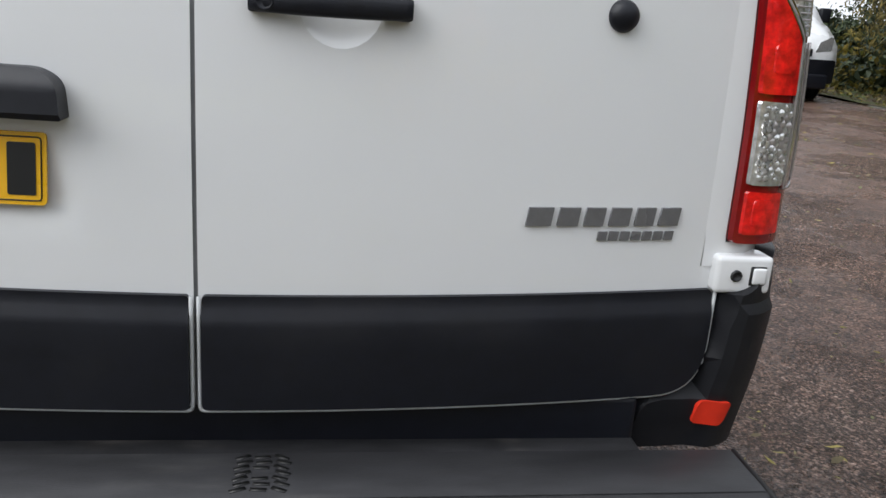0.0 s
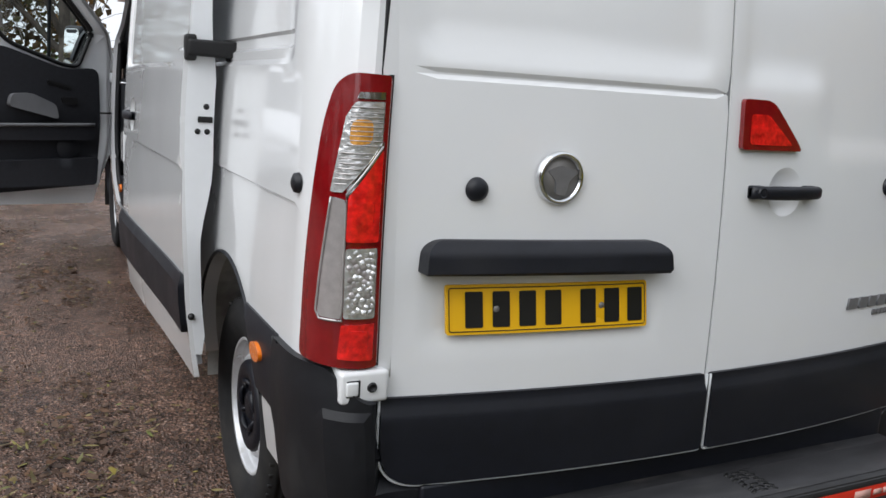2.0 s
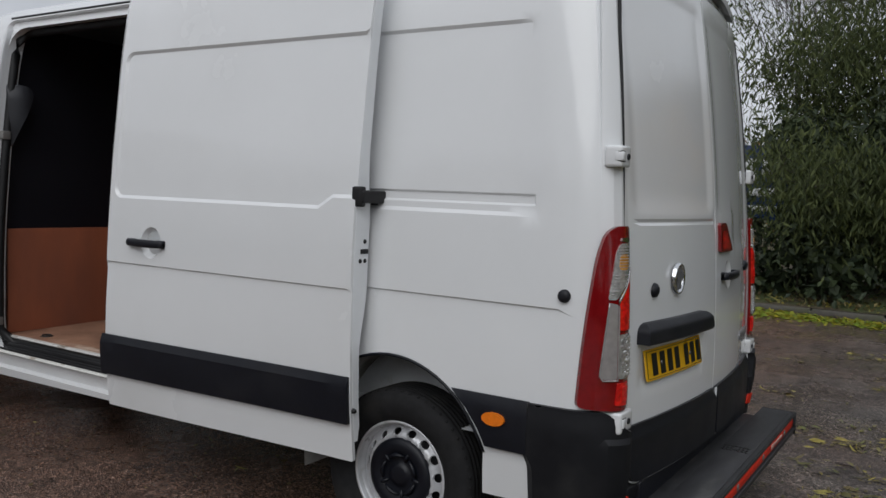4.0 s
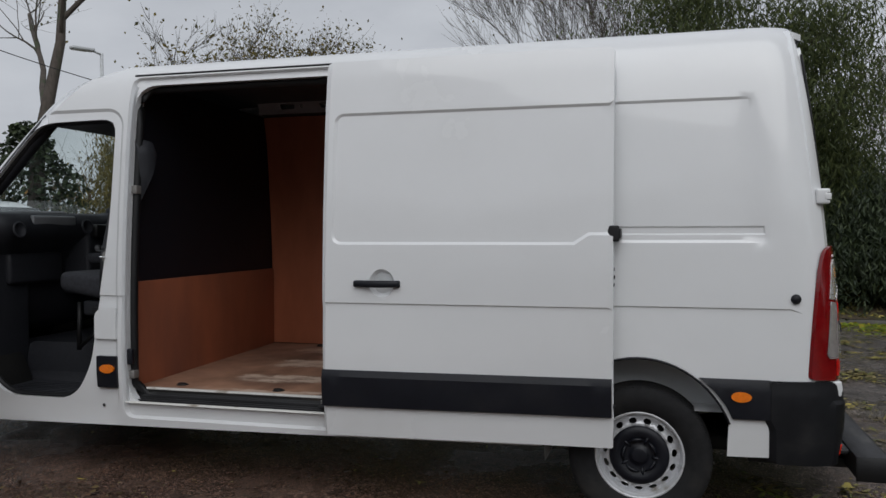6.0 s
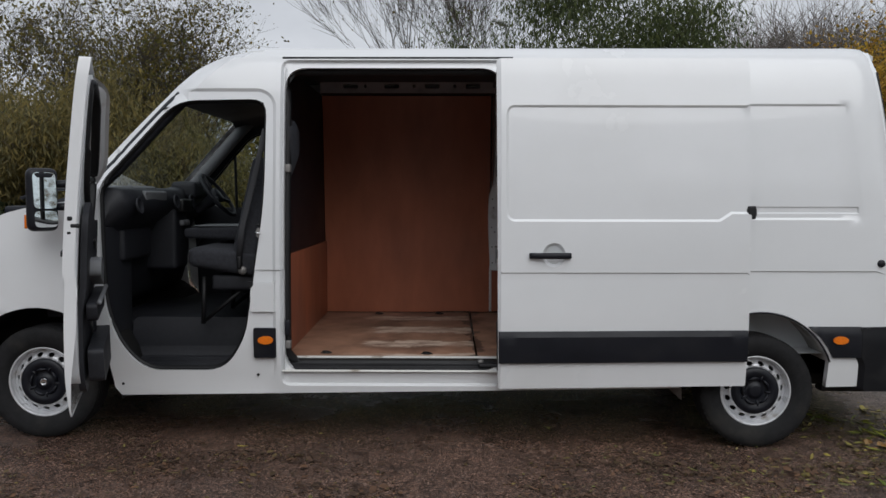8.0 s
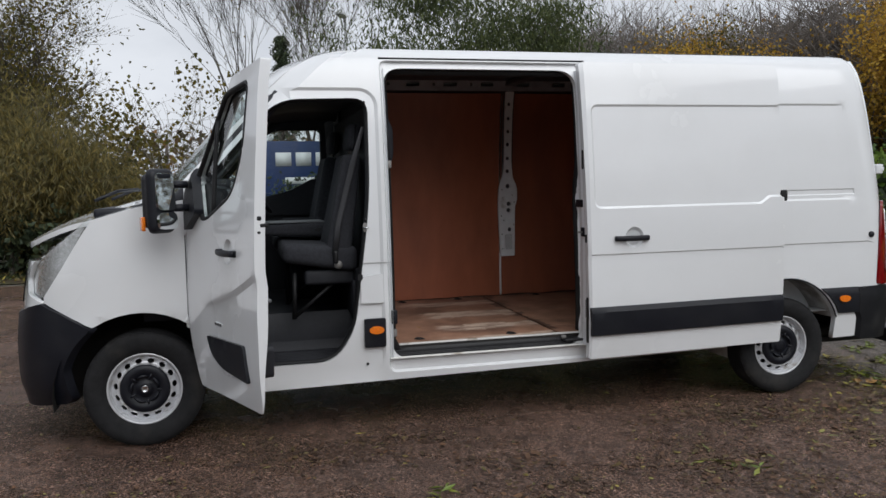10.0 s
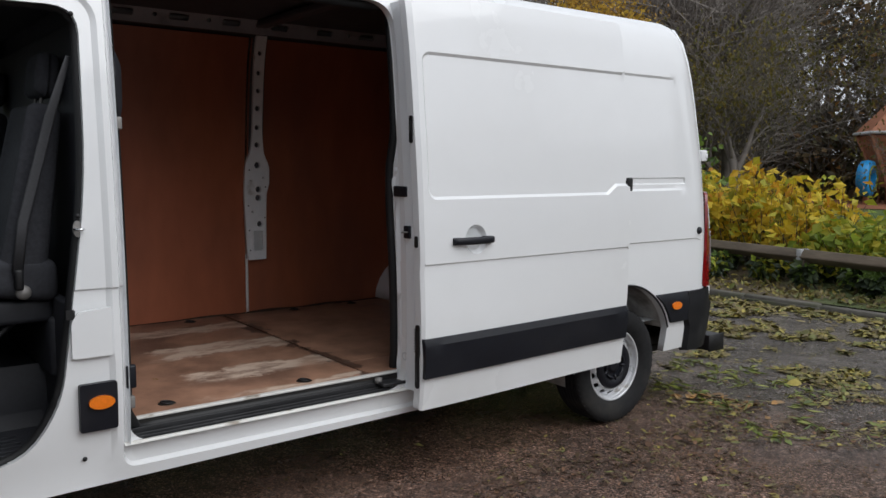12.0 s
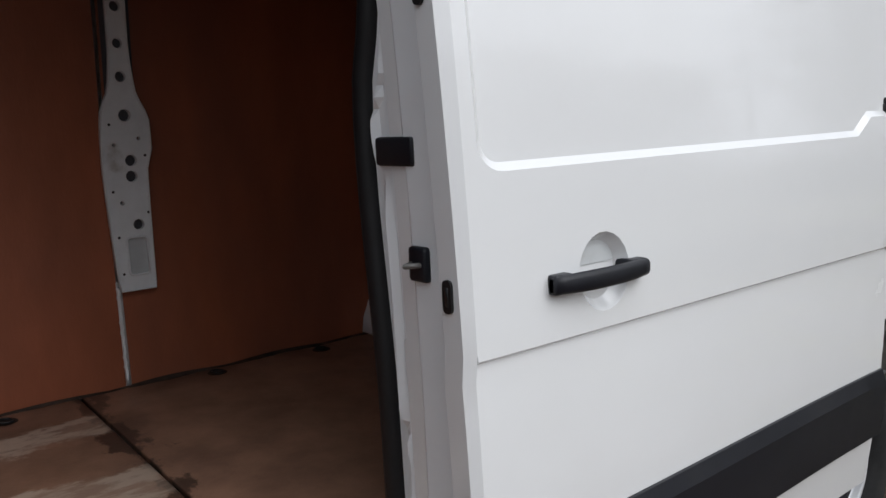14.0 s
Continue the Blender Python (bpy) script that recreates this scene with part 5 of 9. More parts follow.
def skin(u, q, off=0.0, s=-1):
    """A point of the van's flank: u along it (round the rear corner below 0.33, round the nose past 5.2), q up it; off: outwards."""
    x, z = SEC_X(q), SEC_Z(q)
    nx, ny, y = 1.0, 0.0, u
    if u < 0.33:
        th = min(1.0, (0.33 - u) / 0.30) * math.pi / 2
        x += -0.115 + 0.115 * math.cos(th)
        y = 0.33 - 0.182 * math.sin(th)
        nx, ny = math.cos(th), -math.sin(th)
        if u < 0.03:
            x -= 0.03 - u
    elif u > 5.2:
        x += NOSE_X(u) - 1.0
        y = NOSE_Y(u)
        dx, dy = NOSE_X(u + 0.02) - NOSE_X(u), NOSE_Y(u + 0.02) - y
        k = math.hypot(dx, dy)
        nx, ny = dy / k, -dx / k
        y -= 0.10 * ease(z, 0.55, 1.45) * ease(u, 5.5, 6.3)
    if u < 0.9:
        y += rear_lean(z) * (1 - ease(u, 0.25, 0.9))
    if u > 4.0 and z > 1.45:
        d = SCREEN_Y(z) - u
        x -= 0.10 * (1 - ease(d, 0.0, 0.17)) * ease(z, 1.45, 1.7)
    return Vector((s * (x + nx * off) + (2 * CX if s > 0 else 0), y + ny * off, z))


def crease(q):
    return -0.008 * (1 - ramp(q, 1.049, 1.055)) * ramp(q, 0.80, 1.03)


FRAME = (2.50, 0.352, 3.892, 2.33)     # recess round the sliding door's opening
INSET = (0.40, 1.355, 2.90, 2.045)    # pressed field behind the sliding door
RAIL = (0.43, 1.392, 2.60, 1.434)     # groove of the door's middle rail


def left_skin(u, q):
    off = crease(q) if u > 0.36 else crease(q) * ease(u, 0.30, 0.36)
    off -= 0.028 * ramp(rect_d(u, q, *FRAME, 0.06), 0, 0.012)
    if u < 2.45:
        off -= 0.009 * ramp(min(rect_d(u, q, *INSET, 0.05), (u - 0.40) * 0.16), 0, 0.014)
        off -= 0.008 * ramp(rect_d(u, q, *RAIL, 0.004), 0, 0.008)
    off -= 0.012 * ramp(rect_d(u, q, 3.915, 0.33, 5.3, 2.14, 0.12), 0, 0.02)
    return skin(u, q, off)


def right_skin(u, q):
    off = crease(q) if u > 0.36 else crease(q) * ease(u, 0.30, 0.36)
    for a, b in ((0.40, 1.75), (1.95, 3.8)):
        off -= 0.008 * ramp(rect_d(u, q, a, 1.365, b, 2.045, 0.05), 0, 0.016)
    return skin(u, q, off, 1)


def arc(cy, cz, ry, rz, a0, a1, n=18):
    return [(cy + ry * math.cos(radians(a0 + (a1 - a0) * k / n)), cz + rz * math.sin(radians(a0 + (a1 - a0) * k / n))) for k in range(n + 1)]


FLANK = ([(-0.02, 0.70), (0.41, 0.70), (0.41, 0.36), (0.622, 0.355)]
         + arc(1.024, 0.335, 0.44, 0.468, 158, 4)
         + [(1.50, 0.345), (2.6, 0.325), (4.2, 0.30), (4.86, 0.29), (4.90, 0.34), (4.95, 0.62), (5.06, 0.78), (5.085, 0.95), (5.085, 1.585),
            (4.83, 1.86), (4.575, 2.13), (4.43, 2.27), (4.28, 2.375), (4.12, 2.45), (3.95, 2.47), (0.03, 2.47), (-0.02, 2.42)])
SLIDE_HOLE = rounded([(2.57, 0.445), (3.868, 0.435), (3.868, 2.275), (2.57, 2.275)], [0.12, 0.12, 0.13, 0.13], 7)
CAB_HOLE = rounded([(4.93, 0.78), (4.86, 0.60), (4.72, 0.445), (4.23, 0.445), (4.10, 0.65), (4.055, 0.97), (3.985, 1.45), (3.975, 2.075), (4.53, 2.065), (4.98, 1.56), (4.955, 0.95)],
                   [0.08, 0.1, 0.12, 0.14, 0.1, 0.1, 0.2, 0.10, 0.14, 0.1, 0.1], 5)
CAB_WINDOW = rounded([(4.07, 1.52), (4.15, 1.495), (4.32, 1.39), (4.82, 1.38), (4.93, 1.52), (4.50, 2.01), (4.07, 2.01)], [0.04, 0.05, 0.12, 0.08, 0.06, 0.12, 0.06], 5)


def hline(q, a, b):
    return [(a, q), (b, q)]


left_lines = [hline(q, 0.34, 4.05) for q in (1.043, 1.049, 1.055, 1.062)]
left_lines += [ring2(*INSET, 0.05), ring2(0.414, 1.369, 2.886, 2.031, 0.036), ring2(*RAIL, 0.004, 2), ring2(0.438, 1.40, 2.592, 1.426, 0.002, 2)]
left_lines += [ring2(*FRAME, 0.06), ring2(2.512, 0.364, 3.880, 2.318, 0.048)]
left_lines += [[(3.915, 0.40), (3.915, 2.02)] + arc(4.035, 2.02, 0.12, 0.12, 180, 90, 6) + [(4.5, 2.14)], [(3.935, 0.40), (3.935, 2.02)] + arc(4.035, 2.02, 0.10, 0.10, 180, 90, 6) + [(4.5, 2.12)]]
side = part("side_panel", sheet(FLANK, left_skin, [SLIDE_HOLE, CAB_HOLE], left_lines, 0.055, (-1, 0, 0), rim=(0.045, 0, 0)), PAINT, van)
right_lines = [hline(q, 0.34, 4.9) for q in (1.043, 1.049, 1.055, 1.062)] + [hline(q, 0.38, 3.9) for q in (1.365, 1.381, 2.029, 2.045)]
part("side_panel", sheet(FLANK, right_skin, [CAB_WINDOW], right_lines, 0.07, (1, 0, 0), rim=(-0.045, 0, 0)), PAINT, van)


# roof and windscreen
def roof_z(y):
    return 2.40 if y < 3.9 else curve([(3.9, 2.40), (4.12, 2.388), (4.28, 2.35), (4.43, 2.27), (4.62, 2.10)])(y)


def roof(x, y):
    a = min(1.0, abs(x) / 0.745)
    z = roof_z(y) + 0.055 * (1 - a**2.4)
    for c in (-0.45, -0.15, 0.15, 0.45):
        z += 0.008 * ease(0.05 - abs(x - c), 0, 0.03) * ease(min(y - 0.6, 3.7 - y), 0, 0.05)
    z -= 0.05 * (1 - ease(y, 0.24, 0.42)) ** 2
    yy = y + (0.12 * (1 - a * a) * ease(y, 4.1, 4.6) if y > 4.1 else -0.04 * (1 - a * a) * (1 - ease(y, 0.3, 0.5)))
    xx = x - math.copysign(0.04 * a * ease(y, 3.95, 4.5), x)
    return Vector((xx + CX, yy, z))


part("roof", sheet(box2(-0.745, 0.275, 0.745, 4.575), roof, (), (), 0.09, (0, 0, 1), rim=(0, 0, -0.03)), PAINT, van)


def screen(x, z):
    a = min(1.0, abs(x) / 0.84)
    return Vector((x + CX, SCREEN_Y(z) - 0.01 + 0.17 * (1 - a * a), z))


part("windscreen", sheet(rounded([(-0.86, 1.40), (0.86, 1.40), (0.80, 2.12), (-0.80, 2.12)], 0.05), screen, step=0.1, out=(0, 1, 0.6)), GLASS, van).visible_shadow = False


# nose: wings, bonnet, bumper, lamps
HOOD = curve([(5.0, 1.47), (5.3, 1.44), (5.55, 1.38), (5.75, 1.30), (6.0, 1.20), (6.3, 1.13), (6.88, 1.10)])


def wing(s):
    return lambda u, q: skin(u, q, 0.012 * ease(0.05 - abs(math.hypot((u - 5.356) / 0.5, (q - 0.335) / 0.5) - 1.03), 0, 0.04), s)


WING = ([(5.09, 0.80), (5.09, 1.47)] + [(u, HOOD(u)) for u in (5.2, 5.35, 5.5, 5.6)]
        + [(5.66, 1.29), (5.80, 1.10), (5.93, 0.93), (5.93, 0.90), (5.80, 0.84), (5.62, 0.75), (5.66, 0.70), (5.80, 0.60)][:6]
        + arc(5.356, 0.335, 0.485, 0.49, 60, 124, 8))
LAMP = rounded([(5.67, 1.30), (5.60, 1.385), (5.78, 1.27), (6.05, 1.13), (6.20, 1.03), (6.12, 0.95), (5.94, 0.92), (5.82, 1.09)], 0.03, 3)
GRILLE = [(6.20, 1.03), (6.05, 1.135), (6.3, 1.125), (6.88, 1.095), (6.88, 0.80), (6.3, 0.82), (5.94, 0.895), (6.12, 0.945)]
BUMP = ([(5.63, 0.745), (5.80, 0.835), (5.93, 0.89), (6.3, 0.81), (6.88, 0.79), (6.88, 0.25), (6.3, 0.25), (5.80, 0.30), (5.76, 0.33)] + arc(5.356, 0.335, 0.47, 0.49, 20, 52, 6))
for s in (-1, 1):
    part("front_wing", sheet(WING, wing(s), (), (), 0.05, (s, 0, 0), rim=(-s * 0.03, 0, 0)), PAINT, van)
    lamp = part("headlight", sheet(LAMP, lambda u, q, s=s: skin(u, q, -0.03, s), step=0.04, out=(s, 1, 0)), LENS_CLEAR, van, "clear faceted headlight")
    part("lens", sheet(LAMP, lambda u, q, s=s: skin(u, q, 0.004, s), step=0.04, out=(s, 1, 0), rim=(-s * 0.02, -0.02, 0)), LAMP_GLASS, lamp)
    part("front_panel", sheet(GRILLE, lambda u, q, s=s: skin(u, q, 0.0, s), step=0.06, out=(0, 1, 0), rim=(0, -0.03, 0)), PAINT, van)
    bumper = part("front_bumper", sheet(BUMP, lambda u, q, s=s: skin(u, q, 0.02 - 0.03 * (1 - ease(q, 0.25, 0.42)), s), step=0.05, out=(s, 1, 0), rim=(-s * 0.04, -0.04, 0)), PLASTIC, van, "black plastic front bumper")
    part("grille", sheet(box2(6.35, 0.86, 6.87, 1.04, 0.03), lambda u, q, s=s: skin(u, q, 0.006, s), step=0.05, out=(0, 1, 0)), PLASTIC, van)


def hood_z(x, y):
    a = abs(x)
    edge = HOOD(min(6.88, max(5.0, y))) if y < 5.6 else HOOD(5.6) - 0.26 * ((y - 5.6) / 0.55) ** 1.5
    return edge + 0.045 * (1 - (a / 1.0) ** 2) + 0.012 * ease(0.7 - a, 0, 0.12)


hood_edge = [(NOSE_X(u) - 0.004, NOSE_Y(u) - 0.10 * ease(HOOD(u), 0.55, 1.45) * ease(u, 5.5, 6.3)) for u in (5.18, 5.35, 5.5, 5.62, 5.75, 5.9, 6.05, 6.2, 6.4, 6.6)]
hood2 = [(0.86, 5.19), (0.93, 5.25)] + hood_edge[1:] + [(0, 6.05)]
hood2 = hood2 + [(-x, y) for x, y in hood2[:-1][::-1]]
part("bonnet", sheet(hood2, lambda x, y: Vector((x + CX, y, hood_z(x, y))), step=0.07, out=(0, 0, 1), rim=(0, 0, -0.03)), PAINT, van)
part("scuttle", block(-0.86, 5.14, 1.37, 0.86, 5.60, 1.43, 0.02), PLASTIC, van, "black plastic scuttle panel")
for x0 in (-0.62, 0.1):
    wip = [(x0, 5.62, 1.475), (x0 + 0.1, 5.50, 1.53), (x0 + 0.45, 5.42, 1.54)]
    part("wiper", tube(wip, 0.011, 6), PLASTIC, van)

# underside and wheel housings
part("underbody", block(-0.66, 0.25, 0.30, 0.71, 5.7, 0.37, 0.02), UNDER, van)
for cy in (1.024, 5.356):
    for s in (-1, 1):
        prof = arc(cy, 0.335, 0.46 if cy < 2 else 0.50, 0.48 if cy < 2 else 0.50, -8, 160 if cy < 2 else 188, 20)
        bm = bmesh.new()
        ra = [bm.verts.new((CX + s * 1.0, y, z)) for y, z in prof]
        rb = [bm.verts.new((CX + s * 0.62, y, z)) for y, z in prof]
        for i in range(len(prof) - 1):
            bm.faces.new((ra[i], ra[i + 1], rb[i + 1], rb[i]))
        bm.faces.new(rb)
        bmesh.ops.recalc_face_normals(bm, faces=bm.faces[:])
        part("wheel_arch_liner", bm, ARCH if cy < 2 else UNDER, van)


# wheels: steel discs with a ring of slots, black centre cap
def make_wheel(at, s):
    turn = pose(*at, 0, 90 * s, 0) @ pose(0, 0, 0, 0, 0, 11)
    slots = []
    for k in range(15):
        a = 2 * math.pi * k / 15
        c, d = math.cos(a), math.sin(a)
        slots.append([(0.166 * c + (p * c - q * d), 0.166 * d + (p * d + q * c)) for p, q in disc2(0, 0, 0.0132, 0.0195, 12)])

    def dish(x, y):
        r = math.hypot(x, y)
        h = curve([(0.0, 0.045), (0.10, 0.045), (0.135, 0.040), (0.147, 0.058), (0.152, 0.056), (0.166, 0.040), (0.180, 0.024), (0.188, 0.020), (0.193, 0.022)])(r)
        return Vector((x, y, h))
    bm = sheet(disc2(0, 0, 0.193, n=64), dish, slots, (), 0.014, (0, 0, 1), rim=(0, 0, -0.014), sharp=180)
    lathe([(0.193, 0.022), (0.1945, 0.040), (0.199, 0.043), (0.2005, 0.046), (0.202, 0.062), (0.205, 0.067), (0.212, 0.068), (0.218, 0.062), (0.218, 0.05), (0.198, 0.0), (0.19, -0.12), (0.215, -0.13)], 64, None, bm)
    bmesh.ops.transform(bm, matrix=turn, verts=bm.verts[:])
    wheel = part("wheel", bm, RIM, van, "silver steel wheel with black centre cap")
    cap = lathe([(0.143, 0.030), (0.143, 0.058), (0.136, 0.067), (0.104, 0.070), (0.088, 0.060), (0.058, 0.052), (0.044, 0.056), (0.038, 0.064), (0.030, 0.066), (0.0, 0.067)], 48)
    for k in range(5):
        arcp = [(0.078 * math.cos(radians(72 * k + w)), 0.078 * math.sin(radians(72 * k + w)), 0.061 + 0.006 * math.cos(radians(w * 3.0))) for w in (-26, -13, 0, 13, 26)]
        tube(arcp, [0.004, 0.008, 0.010, 0.008, 0.004], 6, bm=cap)
        tube([(r * math.cos(radians(72 * k + 36)), r * math.sin(radians(72 * k + 36)), 0.058 + 0.10 * (r - 0.06)) for r in (0.060, 0.080, 0.100)], [0.005, 0.009, 0.004], 6, bm=cap)
    bmesh.ops.transform(cap, matrix=turn, verts=cap.verts[:])
    part("centre_cap", cap, PLASTIC, wheel, "black plastic centre cap")
    if at[1] > 3:
        bd = lathe([(0.021, 0.064), (0.021, 0.069), (0.018, 0.070), (0.016, 0.068), (0.0, 0.068)], 20, turn)
        part("cap_badge", bd, CHROME, wheel)
    prof = [(0.205, 0.055), (0.222, 0.074), (0.25, 0.088), (0.285, 0.094), (0.315, 0.092), (0.334, 0.080), (0.343, 0.062)]
    for h in (0.045, 0.02, -0.005, -0.03, -0.055):
        prof += [(0.344, h + 0.008), (0.337, h + 0.006), (0.337, h - 0.002), (0.344, h - 0.004)]
    prof += [(0.343, -0.085), (0.33, -0.11), (0.28, -0.125), (0.21, -0.12)]
    bm = lathe(prof, 64)
    for k in range(56):
        block(0.332, -0.006, 0.058, 0.3395, 0.006, 0.081, 0.002, 1, bm, pose(0, 0, 0, 0, 0, 360 * k / 56))
    bmesh.ops.transform(bm, matrix=turn, verts=bm.verts[:])
    part("tyre", bm, TYRE, wheel, "worn black tyre")
    bd = lathe([(0.0, -0.02), (0.15, -0.02), (0.17, -0.06), (0.0, -0.06)], 32, turn)
    part("brake_disc", bd, DARK_METAL, wheel)


for cy in (1.024, 5.356):
    for s in (-1, 1):
        make_wheel((CX + s * (0.90 if cy < 2 else 0.89), cy, 0.319 if cy < 2 else 0.358), s)

# flank trim: black strips, side markers, flap, caps
STRIP = [(0.435, 0.54), (0.60, 0.54), (0.63, 0.60), (0.68, 0.665), (0.75, 0.725), (0.435, 0.725)]
for s in (-1, 1):
    st = part("side_strip", sheet(STRIP, lambda u, q, s=s: skin(u, q, 0.018 - 0.012 * ramp(q, 0.69, 0.724), s), (), [[(0.44, 0.692), (0.70, 0.692)]], 0.05, (s, 0, 0), rim=(-s * 0.02, 0, 0)), PLASTIC, van, "black plastic side strip")
    mk = slab(disc2(0.563, 0.646, 0.045, 0.024), lambda u, q, off, s=s: skin(u, q, off + 0.016, s), 0.012, (s, 0, 0), 0.02)
    part("side_marker", mk, AMBER, st, "amber side marker lens")
    lip = [skin(u, q, 0.002, s) for u, q in arc(1.024, 0.335, 0.444, 0.472, 158, 8, 26)]
    part("arch_lip", tube(lip, 0.006, 6), PLASTIC, van)
mb = part("marker_box", slab(box2(3.915, 0.528, 4.048, 0.708, 0.01), lambda u, q, off: skin(u, q, off), 0.014, (-1, 0, 0)), PLASTIC, van, "black plastic marker housing")
part("side_marker", slab(disc2(3.974, 0.637, 0.046, 0.025), lambda u, q, off: skin(u, q, off + 0.014), 0.012, (-1, 0, 0), 0.02), AMBER, mb, "amber side marker lens")
flap = part("fuel_flap", slab(rounded([(3.925, 0.805), (4.065, 0.805), (4.065, 0.94), (4.04, 0.975), (3.925, 0.985)], [0.004, 0.01, 0.02, 0.02, 0.004]), lambda u, q, off: skin(u, q, off), 0.006, (-1, 0, 0)), PAINT, van)
part("flap_notch", slab(box2(4.05, 0.95, 4.08, 0.985, 0.004), lambda u, q, off: skin(u, q, off), 0.004, (-1, 0, 0)), RUBBER, flap)
for s in (-1, 1):
    part("side_cap", lathe([(0.0, 0.016), (0.012, 0.015), (0.021, 0.010), (0.023, 0.0)], 24, Matrix.Translation(skin(0.315, 1.10, 0.0, s)) @ pose(0, 0, 0, 0, 90 * s, 0)), PLASTIC, van, "black rubber door stop")
for u, q in ((4.0, 2.045), (4.02, 1.32), (4.03, 0.42), (4.85, 0.36)):
    part("plug", lathe([(0.0, 0.004), (0.007, 0.003), (0.009, 0.0)], 12, Matrix.Translation(skin(u, q, -0.006)) @ pose(0, 0, 0, 0, -90, 0)), RUBBER, van)
# roof gutter line above the sliding door
part("gutter", tube([skin(u, 2.345, -0.004) for u in np.linspace(2.5, 3.89, 12)], 0.009, 6), RUBBER, van)


# ---- seals and jambs of the openings ----
def loop3(poly, off, s=-1):
    return [skin(u, q, off, s) for u, q in resample(poly, 0.05)]


part("door_seal", tube(loop3(CAB_HOLE, -0.055), 0.019, 8, True), RUBBER, van, "black rubber door seal")
JAMB = curve([(0.40, 0.165), (0.55, 0.145), (0.9, 0.150), (1.30, 0.165), (1.48, 0.155), (1.66, 0.10), (1.9, 0.085), (2.30, 0.08)])


CREASE = curve([(0.40, 0.10), (0.62, 0.075), (0.80, 0.055), (0.95, 0.085), (1.25, 0.085), (1.42, 0.10), (1.55, 0.055), (1.75, 0.045), (2.30, 0.045)])


def rear_jamb(w, q):
    p = skin(2.572, q, -0.025 - w)
    c = CREASE(q)
    return Vector((p.x, 2.574 - 0.030 * ease(w, c, c + 0.022) - 0.010 * ease(w, 0.012, 0.020) * (1 - ease(w, c - 0.01, c)), p.z))


jq = [0.445 + (2.27 - 0.445) * k / 24 for k in range(25)]
jamb_poly = [(-0.088, q) for q in jq] + [(JAMB(q), q) for q in jq[::-1]]
jamb = part("door_jamb", sheet(jamb_poly, rear_jamb, step=0.02, out=(0, 1, 0)), INNER_PAINT, van)
seal = [rear_jamb(JAMB(q), q) for q in jq] + [skin(u, 2.26, -0.10) for u in np.linspace(2.62, 3.83, 16)]
seal += [Vector((skin(3.86, q, -0.075).x, 3.862, q)) for q in np.linspace(2.2, 0.55, 22)]
seal += [skin(u, 0.47, -0.12) for u in np.linspace(3.81, 2.62, 16)]
part("door_seal", tube(seal, 0.025, 8, True), RUBBER, van, "black rubber opening seal")


def front_jamb(w, q):
    p = skin(3.868, q, -0.02 - w)
    return Vector((p.x, 3.866 + 0.014 * ease(w, 0.02, 0.05), p.z))


part("door_jamb", sheet(box2(-0.02, 0.44, 0.10, 2.27), front_jamb, step=0.04, out=(0, -1, 0)), INNER_PAINT, van)
for q in (1.66, 0.60):
    part("door_striker", block(skin(3.8, q, -0.035).x, 3.836, q - 0.024, skin(3.8, q, -0.085).x, 3.872, q + 0.024, 0.006), STEEL, jamb)
part("door_striker", block(-0.985, 3.835, 0.66, -0.955, 3.872, 0.75, 0.008), PLASTIC, jamb)
for q, h, w, dep, nm in ((1.383, 0.025, 0.055, 0.016, "latch_slot"), (1.195, 0.030, 0.024, 0.012, "striker_plate")):
    c = rear_jamb(0.03 if nm == "latch_slot" else -0.02, q)
    part(nm, block(c.x - w, c.y - 0.01, q - h, c.x + w, c.y + dep, q + h, 0.007), PLASTIC, jamb)
c = rear_jamb(-0.02, 1.195)
part("striker_pin", tube([(c.x + 0.016, c.y + 0.008, 1.195), (c.x + 0.002, c.y + 0.034, 1.195), (c.x - 0.012, c.y + 0.008, 1.195)], 0.005, 8), STEEL, jamb)
part("grommet", lathe([(0.0, 0.0), (0.012, 0.002), (0.014, 0.008), (0.022, 0.008), (0.024, 0.0)], 20, Matrix.Translation(rear_jamb(0.02, 0.60)) @ pose(0, 0, 0, -90, 0, 0)), GREY_METAL, jamb)

# sill and step track under the sliding door
part("sill", sheet(box2(2.55, 0, 3.885, 1), lambda y, a: Vector((-0.987 + 0.032 * a, y, 0.442 + 0.006 * ease(a, 0.3, 0.6))), step=0.06, out=(0, 0, 1)), SILL_PAINT, van)
track = part("door_track", sheet(box2(2.52, 0, 3.885, 1), lambda y, a: Vector((-0.957 + 0.085 * a, y, 0.448 - 0.014 * ramp(a, 0.05, 0.15) + 0.014 * ramp(a, 0.40, 0.45) + 0.016 * ramp(a, 0.70, 0.74))), (), [hline(a, 2.53, 3.88) for a in (0.05, 0.15, 0.40, 0.45, 0.70, 0.74)], 0.06, (0, 0, 1)), TRACK, van, "grimy black door track")
for x, z in ((-0.944, 0.458), (-0.918, 0.462), (-0.898, 0.478)):
    part("track_rail", block(x - 0.004, 2.53, 0.440, x + 0.004, 3.88, z, 0.003), DARK_METAL, track, "rubbed steel running edge")
part("track_riser", block(-0.880, 2.50, 0.44, -0.868, 3.885, 0.503, 0.003), TRACK, track)
part("floor_edging", block(-0.886, 2.50, 0.5035, -0.856, 3.885, 0.5145, 0.003), SILL_PAINT, van, "pale aluminium floor edging")
part("guide_arm", block(-0.965, 2.50, 0.466, -0.89, 2.70, 0.484, 0.006), DARK_METAL, track)
